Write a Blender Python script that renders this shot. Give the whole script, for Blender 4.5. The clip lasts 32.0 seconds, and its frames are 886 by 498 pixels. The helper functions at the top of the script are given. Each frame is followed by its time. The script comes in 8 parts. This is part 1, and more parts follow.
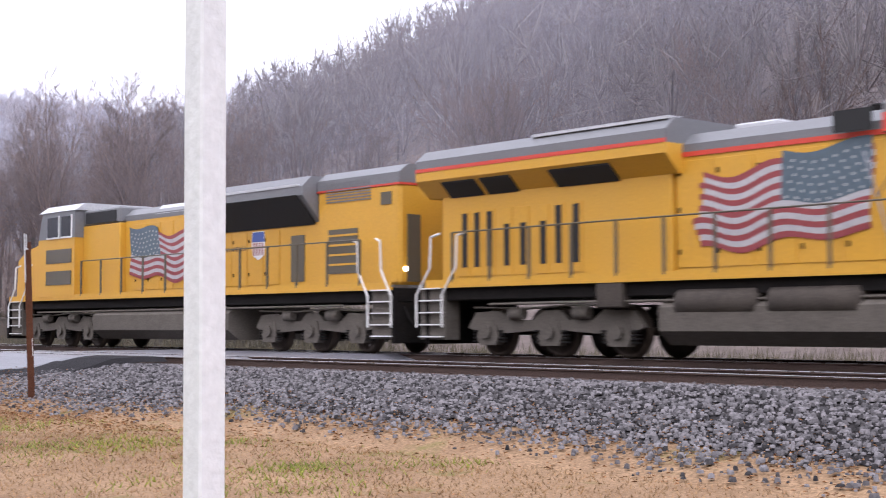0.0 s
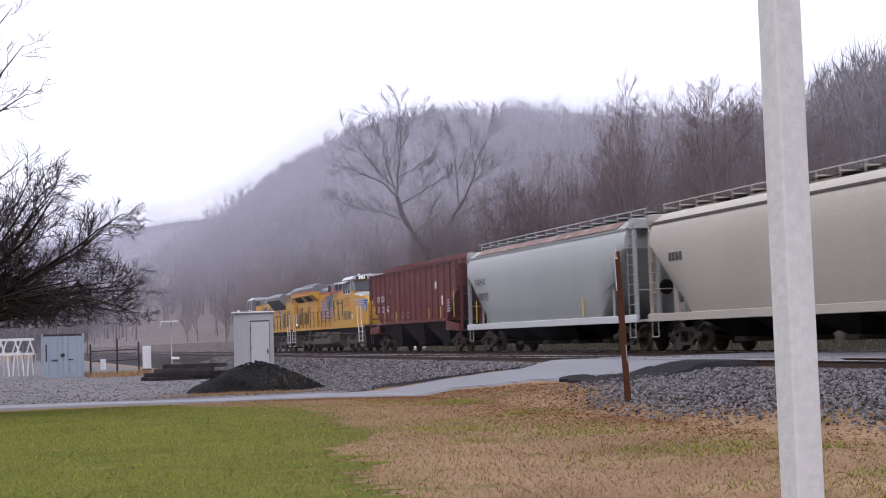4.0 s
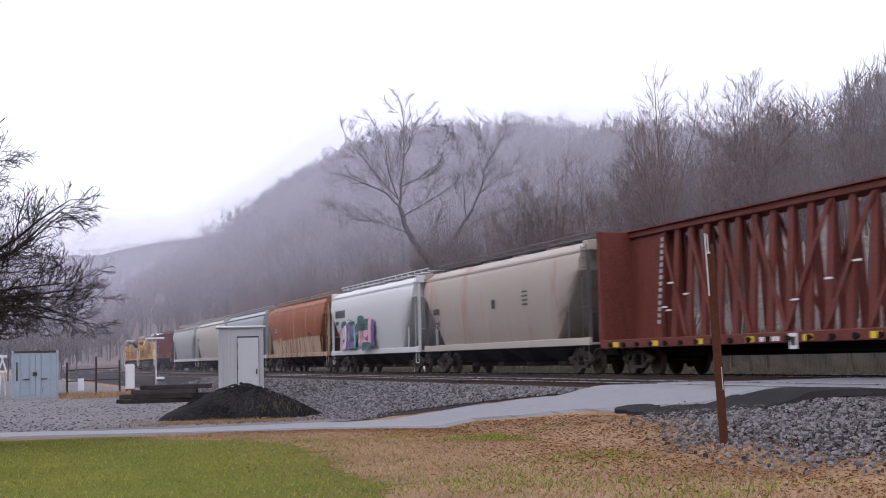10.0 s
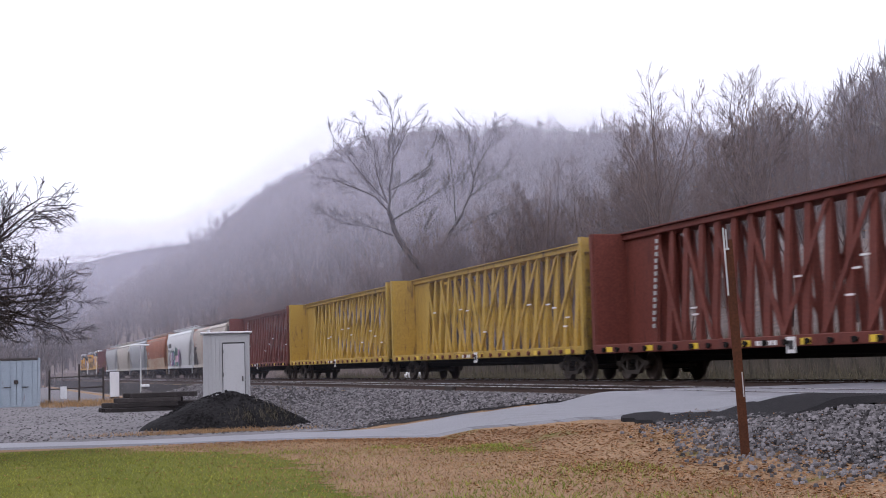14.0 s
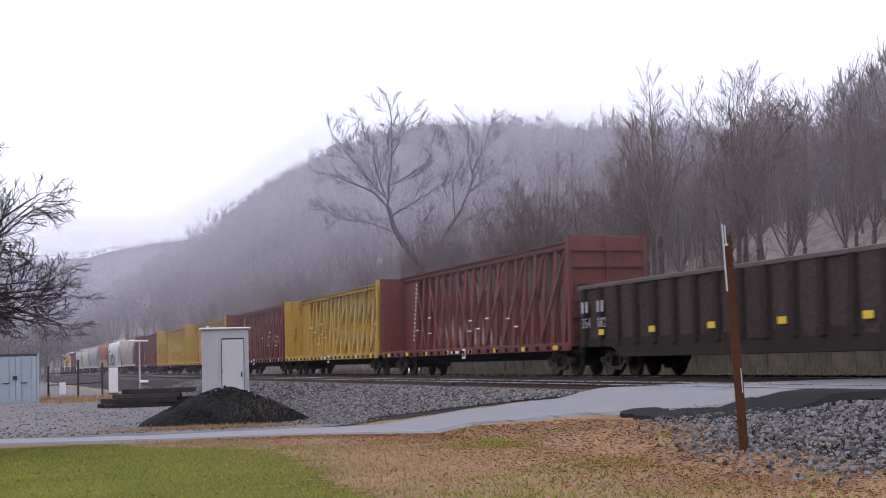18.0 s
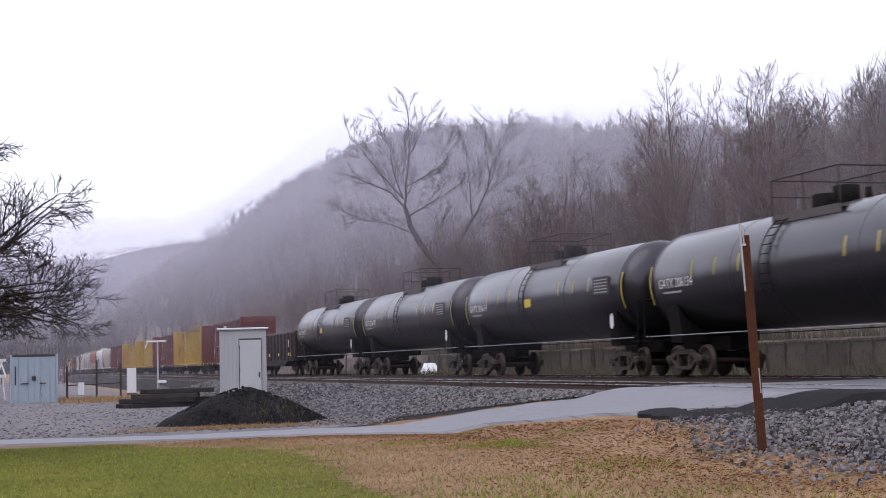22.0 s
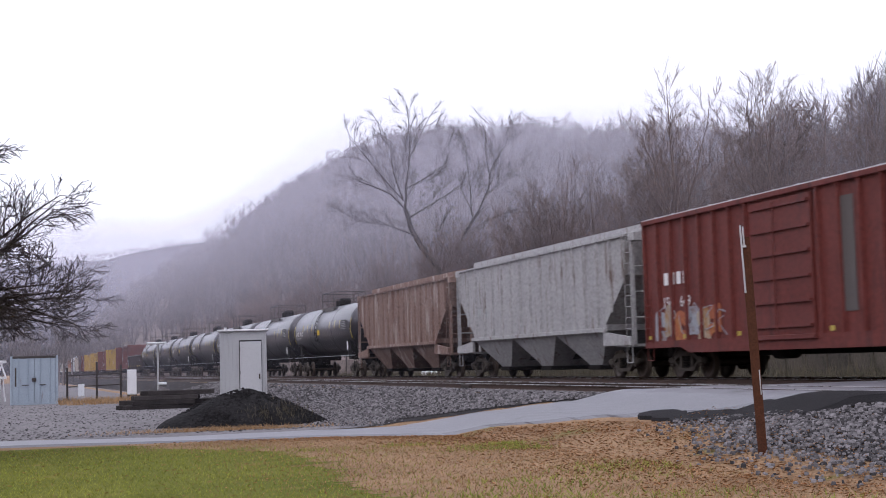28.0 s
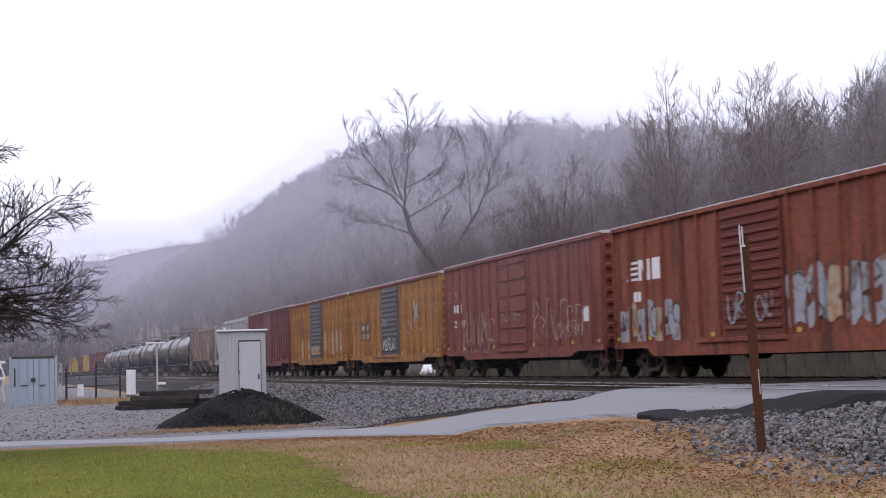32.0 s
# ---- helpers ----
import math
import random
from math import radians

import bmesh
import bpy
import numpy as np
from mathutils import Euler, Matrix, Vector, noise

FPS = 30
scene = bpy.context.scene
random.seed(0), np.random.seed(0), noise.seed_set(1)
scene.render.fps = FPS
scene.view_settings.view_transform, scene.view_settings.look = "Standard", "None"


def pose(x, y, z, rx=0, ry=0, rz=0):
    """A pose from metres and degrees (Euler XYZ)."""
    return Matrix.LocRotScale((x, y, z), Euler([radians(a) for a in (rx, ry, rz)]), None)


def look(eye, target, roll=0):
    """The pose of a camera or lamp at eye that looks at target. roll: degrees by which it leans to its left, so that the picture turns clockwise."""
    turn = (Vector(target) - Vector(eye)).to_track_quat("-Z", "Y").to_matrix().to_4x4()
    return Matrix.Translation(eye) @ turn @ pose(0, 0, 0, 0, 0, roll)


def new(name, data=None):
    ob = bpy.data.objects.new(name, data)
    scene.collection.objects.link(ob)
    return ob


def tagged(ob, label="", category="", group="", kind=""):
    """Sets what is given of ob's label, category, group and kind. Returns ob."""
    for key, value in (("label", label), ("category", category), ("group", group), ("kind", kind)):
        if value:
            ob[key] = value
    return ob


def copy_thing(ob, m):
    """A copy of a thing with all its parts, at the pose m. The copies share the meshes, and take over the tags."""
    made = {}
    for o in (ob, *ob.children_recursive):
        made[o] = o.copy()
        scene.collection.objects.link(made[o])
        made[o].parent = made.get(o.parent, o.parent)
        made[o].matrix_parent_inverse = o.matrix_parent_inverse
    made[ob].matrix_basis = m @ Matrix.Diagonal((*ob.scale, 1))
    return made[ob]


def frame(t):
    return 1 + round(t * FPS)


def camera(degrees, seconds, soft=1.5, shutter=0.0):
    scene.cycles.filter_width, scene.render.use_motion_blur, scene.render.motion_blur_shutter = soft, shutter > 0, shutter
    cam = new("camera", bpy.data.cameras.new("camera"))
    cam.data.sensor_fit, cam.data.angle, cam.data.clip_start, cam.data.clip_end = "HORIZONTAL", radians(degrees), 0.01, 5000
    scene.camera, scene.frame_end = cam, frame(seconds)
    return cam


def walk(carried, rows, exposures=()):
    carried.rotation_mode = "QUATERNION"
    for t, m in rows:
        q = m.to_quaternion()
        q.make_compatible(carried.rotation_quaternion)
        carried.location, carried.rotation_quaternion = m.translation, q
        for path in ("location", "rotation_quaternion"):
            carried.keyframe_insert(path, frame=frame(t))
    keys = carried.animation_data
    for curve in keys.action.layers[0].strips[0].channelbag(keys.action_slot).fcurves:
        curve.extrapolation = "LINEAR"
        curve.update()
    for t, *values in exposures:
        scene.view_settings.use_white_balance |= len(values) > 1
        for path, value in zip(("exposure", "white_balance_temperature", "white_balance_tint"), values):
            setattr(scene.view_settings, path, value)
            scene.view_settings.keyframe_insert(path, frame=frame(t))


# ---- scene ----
# The eye stands on a lawn; the tracks run along +Y, to its right. z = 0 is the lawn.
cam = camera(34.81, 32.0, soft=1.0, shutter=0.25)

# seconds, eye x y z, turn to the left from +Y, tilt up, lean
PATH = [
    (0, -1.9, -8.5, 1.62, -40.98, 3.09, -0.12),
    (0.5, -1.9, -8.5, 1.62, -37.85, 3.1, -0.27),
    (1, -1.9, -8.5, 1.62, -33.42, 3.03, -0.43),
    (1.5, -1.9, -8.5, 1.62, -28.7, 2.95, -1.47),
    (2, -1.9, -8.5, 1.62, -25.43, 2.94, -2.4),
    (2.5, -1.9, -8.5, 1.62, -22.31, 3.22, -2.07),
    (3, -1.9, -8.5, 1.62, -19.51, 3.44, -1.64),
    (3.5, -1.9, -8.5, 1.62, -18.21, 3.52, -1.68),
    (5.5, -1.9, -8.5, 1.62, -16.76, 3.75, -1.86),
    (6, -1.9, -8.5, 1.62, -16.56, 3.7, -1.91),
    (6.5, -1.9, -8.5, 1.62, -16.35, 3.43, -1.2),
    (7, -1.9, -8.5, 1.62, -15.85, 3.2, -0.9),
    (7.5, -1.1, -4.93, 1.61, -16.38, 3.24, -0.73),
    (8, -0.61, -2.73, 1.61, -16.42, 3.51, -0.84),
    (8.5, -0.35, -1.58, 1.6, -16.42, 3.84, -0.95),
    (9, -0.35, -1.57, 1.6, -16.57, 4.03, -1.18),
    (9.5, -0.35, -1.59, 1.6, -16.95, 4.31, -1.25),
    (10, -0.36, -1.6, 1.6, -17.67, 4.45, -1.32),
    (10.5, -0.28, -1.26, 1.6, -18.11, 4.59, -1.36),
    (11, -0.13, -0.56, 1.6, -18.3, 4.69, -1.54),
    (11.5, 0, 0, 1.6, -17.85, 4.81, -1.68),
    (12, 0, 0, 1.6, -17.85, 4.92, -1.56),
    (12.5, 0, 0, 1.6, -18.13, 4.98, -1.55),
    (13, 0, 0, 1.6, -18.15, 4.98, -1.55),
    (13.5, 0, 0, 1.6, -18.15, 4.84, -1.56),
    (14, 0, 0, 1.6, -18.16, 4.68, -1.56),
    (14.5, 0, 0, 1.6, -18.16, 4.58, -1.61),
    (16.5, 0, 0, 1.6, -18.19, 4.51, -1.57),
    (18.5, 0, 0, 1.6, -18.2, 4.51, -1.56),
    (20.5, 0, 0, 1.6, -18.21, 4.52, -1.61),
    (21, 0, 0, 1.6, -18.05, 4.52, -1.6),
    (21.5, 0, 0, 1.6, -17.71, 4.53, -1.58),
    (22, 0, 0, 1.6, -17.5, 4.54, -1.57),
    (22.5, 0, 0, 1.6, -17.44, 4.57, -1.55),
    (24, 0, 0, 1.6, -17.45, 4.57, -1.59),
    (25.5, 0, 0, 1.6, -17.46, 4.57, -1.59),
    (27.5, 0, 0, 1.6, -17.49, 4.6, -1.55),
    (29, 0, 0, 1.6, -17.5, 4.61, -1.59),
    (30.5, 0, 0, 1.6, -17.51, 4.6, -1.6),
    (32, 0, 0, 1.6, -17.53, 4.6, -1.63),
]


def aim(x, y, z, yaw, pitch, roll):
    a, b = radians(yaw), radians(pitch)
    way = Vector((-math.sin(a) * math.cos(b), math.cos(a) * math.cos(b), math.sin(b)))
    eye = Vector((x, y, z))
    return look(eye, eye + way, roll)


# the film opens a little overexposed, then settles; its white balance is cool
walk(cam, [(t, aim(*p)) for t, *p in PATH],
     exposures=[(0.0, 0.95, 6050, 16), (0.6, 0.82, 6050, 16), (1.3, 0.52, 6050, 16), (2.2, 0.32, 6050, 16), (4.0, 0.24, 6050, 16), (32.0, 0.24, 6050, 16)])

# ---- light ----
world = bpy.data.worlds.new("overcast")
scene.world = world
world.use_nodes = True
nt = world.node_tree
nt.nodes.clear()
sky = nt.nodes.new("ShaderNodeTexSky")
sky.sky_type, sky.sun_disc = "NISHITA", False
sky.sun_elevation, sky.sun_rotation = radians(40), radians(235)
sky.dust_density = 5.0
cloud = nt.nodes.new("ShaderNodeMix")
cloud.data_type = "RGBA"
cloud.inputs[0].default_value = 0.88
cloud.inputs["B"].default_value = (12.0, 12.0, 12.7, 1)
bg = nt.nodes.new("ShaderNodeBackground")
bg.inputs[1].default_value = 0.1
wout = nt.nodes.new("ShaderNodeOutputWorld")
nt.links.new(sky.outputs[0], cloud.inputs["A"])
nt.links.new(cloud.outputs["Result"], bg.inputs[0])
nt.links.new(bg.outputs[0], wout.inputs[0])
sun = new("sun", bpy.data.lights.new("sun", "SUN"))
sun.data.energy, sun.data.angle, sun.data.color = 0.7, radians(50), (1, 0.97, 0.93)
sun.matrix_world = look((-40, -30, 80), (0, 0, 0))

# ---- materials ----


def hue(c, k):
    return tuple(min(1, max(0, v * k)) for v in c) + (1,)


def surface(name, base, rough=0.6, metal=0.0, vary=0.25, big=1.2, fine=45.0, bump=0.15, other=None, share=0.5,
            streak=False, spots=None, spot_share=0.35, spot_scale=2.0, per_object=0.0, island=False, sheen=0.5, even=False):
    """Two scales of variation on a base colour, with a second colour in patches and optional spots of a third."""
    m = bpy.data.materials.new(name)
    m.use_nodes = True
    t = m.node_tree
    b = t.nodes["Principled BSDF"]
    co = t.nodes.new("ShaderNodeTexCoord")
    mp = t.nodes.new("ShaderNodeMapping")
    if streak:
        mp.inputs["Scale"].default_value = (1, 1, 0.14)
    t.links.new(co.outputs["Object"], mp.inputs[0])
    n1 = t.nodes.new("ShaderNodeTexNoise")
    n1.inputs["Scale"].default_value, n1.inputs["Detail"].default_value = big, 6
    n1.inputs["Roughness"].default_value = 0.65
    t.links.new(mp.outputs[0], n1.inputs[0])
    n2 = t.nodes.new("ShaderNodeTexNoise")
    n2.inputs["Scale"].default_value, n2.inputs["Detail"].default_value = fine, 3
    t.links.new(co.outputs["Object"], n2.inputs[0])
    r = t.nodes.new("ShaderNodeValToRGB")
    w = 0.16
    r.color_ramp.elements[0].position, r.color_ramp.elements[1].position = max(0, 1 - share - 0.5 + 0.25 - w), min(1, 1 - share + w)
    r.color_ramp.elements[0].color = hue(base, 1 - vary * 0.4)
    r.color_ramp.elements[1].color = hue(other or base, 1 + vary * 0.4 if not other else 1)
    t.links.new(n1.outputs[0], r.inputs[0])
    last = r.outputs[0]
    mul = t.nodes.new("ShaderNodeMix")
    mul.data_type, mul.blend_type = "RGBA", "MULTIPLY"
    mul.inputs[0].default_value = 1.0
    r2 = t.nodes.new("ShaderNodeValToRGB")
    r2.color_ramp.elements[0].position, r2.color_ramp.elements[1].position = 0.3, 0.7
    r2.color_ramp.elements[0].color = hue((1, 1, 1), 1 - vary)
    r2.color_ramp.elements[1].color = (1, 1, 1, 1)
    t.links.new(n2.outputs[0], r2.inputs[0])
    t.links.new(last, mul.inputs["A"])
    t.links.new(r2.outputs[0], mul.inputs["B"])
    last = mul.outputs["Result"]
    if spots:
        n3 = t.nodes.new("ShaderNodeTexNoise")
        n3.inputs["Scale"].default_value, n3.inputs["Detail"].default_value = spot_scale, 8
        n3.inputs["Roughness"].default_value = 0.7
        t.links.new(mp.outputs[0], n3.inputs[0])
        r3 = t.nodes.new("ShaderNodeValToRGB")
        r3.color_ramp.elements[0].position, r3.color_ramp.elements[1].position = 0.68 - spot_share * 0.5, 0.80 - spot_share * 0.5
        r3.color_ramp.elements[0].color, r3.color_ramp.elements[1].color = (0, 0, 0, 1), (1, 1, 1, 1)
        t.links.new(n3.outputs[0], r3.inputs[0])
        sp = t.nodes.new("ShaderNodeMix")
        sp.data_type = "RGBA"
        t.links.new(r3.outputs[0], sp.inputs[0])
        t.links.new(last, sp.inputs["A"])
        sp.inputs["B"].default_value = (*spots, 1)
        last = sp.outputs["Result"]
    if per_object:
        info = t.nodes.new("ShaderNodeNewGeometry" if island else "ShaderNodeObjectInfo")
        hs = t.nodes.new("ShaderNodeHueSaturation")
        mr = t.nodes.new("ShaderNodeMapRange")
        mr.inputs[3].default_value, mr.inputs[4].default_value = 1 - per_object, 1 + per_object
        t.links.new(info.outputs["Random Per Island" if island else "Random"], mr.inputs[0])
        t.links.new(mr.outputs[0], hs.inputs["Value"])
        t.links.new(last, hs.inputs["Color"])
        last = hs.outputs[0]
    t.links.new(last, b.inputs["Base Color"])
    rr = t.nodes.new("ShaderNodeMapRange")
    rr.inputs[3].default_value, rr.inputs[4].default_value = max(0.05, rough - 0.12), min(1, rough + 0.12)
    t.links.new(n1.outputs[0], rr.inputs[0])
    if even:
        b.inputs["Roughness"].default_value = rough
    else:
        t.links.new(rr.outputs[0], b.inputs["Roughness"])
    b.inputs["Metallic"].default_value = metal
    b.inputs["Specular IOR Level"].default_value = sheen
    if bump:
        bp = t.nodes.new("ShaderNodeBump")
        bp.inputs["Strength"].default_value, bp.inputs["Distance"].default_value = bump, 0.02
        t.links.new(n2.outputs[0], bp.inputs["Height"])
        t.links.new(bp.outputs[0], b.inputs["Normal"])
    return m


def plain(name, c, rough=0.5, metal=0.0, glow=0.0):
    m = bpy.data.materials.new(name)
    m.use_nodes = True
    b = m.node_tree.nodes["Principled BSDF"]
    b.inputs["Base Color"].default_value = (*c, 1)
    b.inputs["Roughness"].default_value, b.inputs["Metallic"].default_value = rough, metal
    if glow:
        b.inputs["Emission Color"].default_value, b.inputs["Emission Strength"].default_value = (*c, 1), glow
    return m


RUST = (0.16, 0.055, 0.025)
m_dirt = surface("dry_turf", (0.195, 0.105, 0.06), 0.95, vary=0.5, big=0.35, fine=22, bump=0.7, other=(0.43, 0.285, 0.17), share=0.46, spots=(0.115, 0.12, 0.03), spot_scale=0.5, spot_share=0.24, sheen=0.05)
m_lawn = surface("green_turf", (0.085, 0.12, 0.012), 0.95, vary=0.55, big=0.4, fine=22, bump=0.6, other=(0.19, 0.19, 0.036), share=0.48, spots=(0.21, 0.165, 0.055), spot_scale=0.6, spot_share=0.22, sheen=0.05)
m_gravel = surface("yard_gravel", (0.175, 0.165, 0.172), 0.95, vary=0.5, big=0.35, fine=7, bump=0.9, other=(0.245, 0.23, 0.235), spots=(0.22, 0.17, 0.125), spot_scale=0.22, spot_share=0.1, sheen=0.05)
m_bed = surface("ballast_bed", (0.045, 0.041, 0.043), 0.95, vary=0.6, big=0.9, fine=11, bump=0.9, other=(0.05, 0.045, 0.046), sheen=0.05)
m_stone = surface("ballast_stone", (0.14, 0.13, 0.135), 0.9, vary=0.4, big=3, fine=30, bump=0.3, per_object=0.8, island=True, sheen=0.15)
m_road = surface("worn_asphalt", (0.125, 0.122, 0.14), 0.48, vary=0.35, big=0.4, fine=30, bump=0.15, other=(0.18, 0.176, 0.197), spots=(0.06, 0.057, 0.062), spot_scale=0.7, spot_share=0.16, sheen=0.4)
m_asph = surface("fresh_asphalt", (0.011, 0.0105, 0.012), 0.85, vary=0.4, big=1.5, fine=50, bump=0.5, other=(0.024, 0.022, 0.024), sheen=0.1)
m_heap = surface("asphalt_millings", (0.011, 0.0105, 0.012), 0.9, vary=0.6, big=2.5, fine=14, bump=1.0, other=(0.028, 0.026, 0.027), spots=(0.07, 0.06, 0.05), spot_scale=6, spot_share=0.08, sheen=0.1)
m_hill = surface("leaf_litter", (0.17, 0.14, 0.13), 0.95, vary=0.4, big=0.08, fine=1.2, bump=0.8, other=(0.21, 0.17, 0.155), sheen=0.05)
m_bark = surface("grey_bark", (0.08, 0.068, 0.064), 0.9, vary=0.4, big=1.5, fine=18, bump=0.5, other=(0.11, 0.092, 0.086), per_object=0.25, sheen=0.1)
m_barkd = surface("dark_wet_bark", (0.022, 0.016, 0.016), 0.85, vary=0.4, big=2.5, fine=25, bump=0.6, other=(0.045, 0.032, 0.03), sheen=0.15)
m_pale = surface("pale_sycamore_bark", (0.125, 0.11, 0.106), 0.9, vary=0.4, big=1.5, fine=10, bump=0.3, other=(0.06, 0.05, 0.048), sheen=0.1)
m_twig = surface("bare_twigs", (0.125, 0.095, 0.086), 0.9, vary=0.3, big=0.4, fine=8, bump=0, other=(0.18, 0.13, 0.112), per_object=0.35, sheen=0.1)
m_wood = surface("hill_wood", (0.155, 0.138, 0.142), 0.95, vary=0.25, big=0.05, fine=1, bump=0, other=(0.20, 0.172, 0.165), per_object=0.4, island=True, sheen=0.05)
m_leaf = surface("dead_leaves", (0.22, 0.10, 0.042), 0.9, vary=0.3, big=2, fine=30, bump=0, other=(0.36, 0.19, 0.09), per_object=0.5, island=True, sheen=0.1)
m_weed = surface("dry_weeds", (0.105, 0.08, 0.045), 0.95, vary=0.35, big=0.5, fine=20, bump=0, other=(0.065, 0.055, 0.03), per_object=0.35, island=True)
m_blade = surface("grass_blades", (0.125, 0.18, 0.03), 0.9, vary=0.3, big=0.7, fine=20, bump=0, other=(0.25, 0.25, 0.045), per_object=0.4, island=True, sheen=0.1)
m_straw = surface("straw_blades", (0.44, 0.302, 0.18), 0.9, vary=0.3, big=0.5, fine=20, bump=0, other=(0.25, 0.14, 0.06), per_object=0.45, island=True, sheen=0.1)
m_rail = surface("rail_side_rust", (0.075, 0.045, 0.035), 0.75, metal=0.2, vary=0.3, big=3, fine=40, bump=0.3)
m_head = surface("worn_rail_head", (0.42, 0.41, 0.42), 0.28, metal=0.9, vary=0.15, big=2, fine=30, bump=0.03)
m_tie = surface("creosoted_tie", (0.055, 0.042, 0.036), 0.9, vary=0.45, big=4, fine=40, bump=0.5, other=(0.10, 0.08, 0.07), per_object=0.3)
m_post = surface("rusted_rail_steel", (0.060, 0.021, 0.012), 0.85, vary=0.4, big=3, fine=50, bump=0.3, other=(0.105, 0.04, 0.02), sheen=0.2)
m_galv = surface("galvanised_conduit", (0.62, 0.62, 0.63), 0.4, metal=0.5, vary=0.2, big=4, fine=40, bump=0.05)
m_white = surface("white_paint", (0.80, 0.79, 0.80), 0.55, vary=0.12, big=3, fine=25, bump=0.25, other=(0.70, 0.69, 0.71), streak=True, spots=(0.42, 0.40, 0.38), spot_scale=7, spot_share=0.06)
m_shed = surface("shed_cladding", (0.50, 0.50, 0.515), 0.5, vary=0.15, big=2, fine=25, bump=0.05, streak=True, other=(0.42, 0.42, 0.43), spots=(0.22, 0.21, 0.2), spot_scale=3, spot_share=0.14)
m_shedd = surface("shed_door_paint", (0.47, 0.47, 0.485), 0.5, vary=0.1, big=2, fine=25, bump=0.05, streak=True, spots=(0.3, 0.29, 0.28), spot_scale=3, spot_share=0.08)
m_oldtie = surface("old_tie_wood", (0.028, 0.024, 0.024), 0.95, vary=0.5, big=3, fine=30, bump=0.5, other=(0.06, 0.052, 0.05), per_object=0.35, sheen=0.1)
m_cont = surface("container_paint", (0.30, 0.36, 0.43), 0.55, vary=0.2, big=1, fine=20, bump=0.1, other=(0.36, 0.42, 0.485), streak=True, spots=(0.12, 0.06, 0.04), spot_scale=4, spot_share=0.1)
m_dark = plain("dark_gap", (0.015, 0.015, 0.016), 0.8)
m_sign = plain("sign_panel", (0.75, 0.76, 0.78), 0.4)
m_iron = surface("dark_iron", (0.05, 0.038, 0.034), 0.7, metal=0.3, vary=0.3, big=4, fine=40, bump=0.1)
m_board = surface("old_fence_boards", (0.045, 0.028, 0.025), 0.9, vary=0.4, big=2, fine=30, bump=0.4, streak=True, other=(0.085, 0.05, 0.04), per_object=0.35)
m_car = plain("white_car_paint", (0.78, 0.78, 0.79), 0.25)


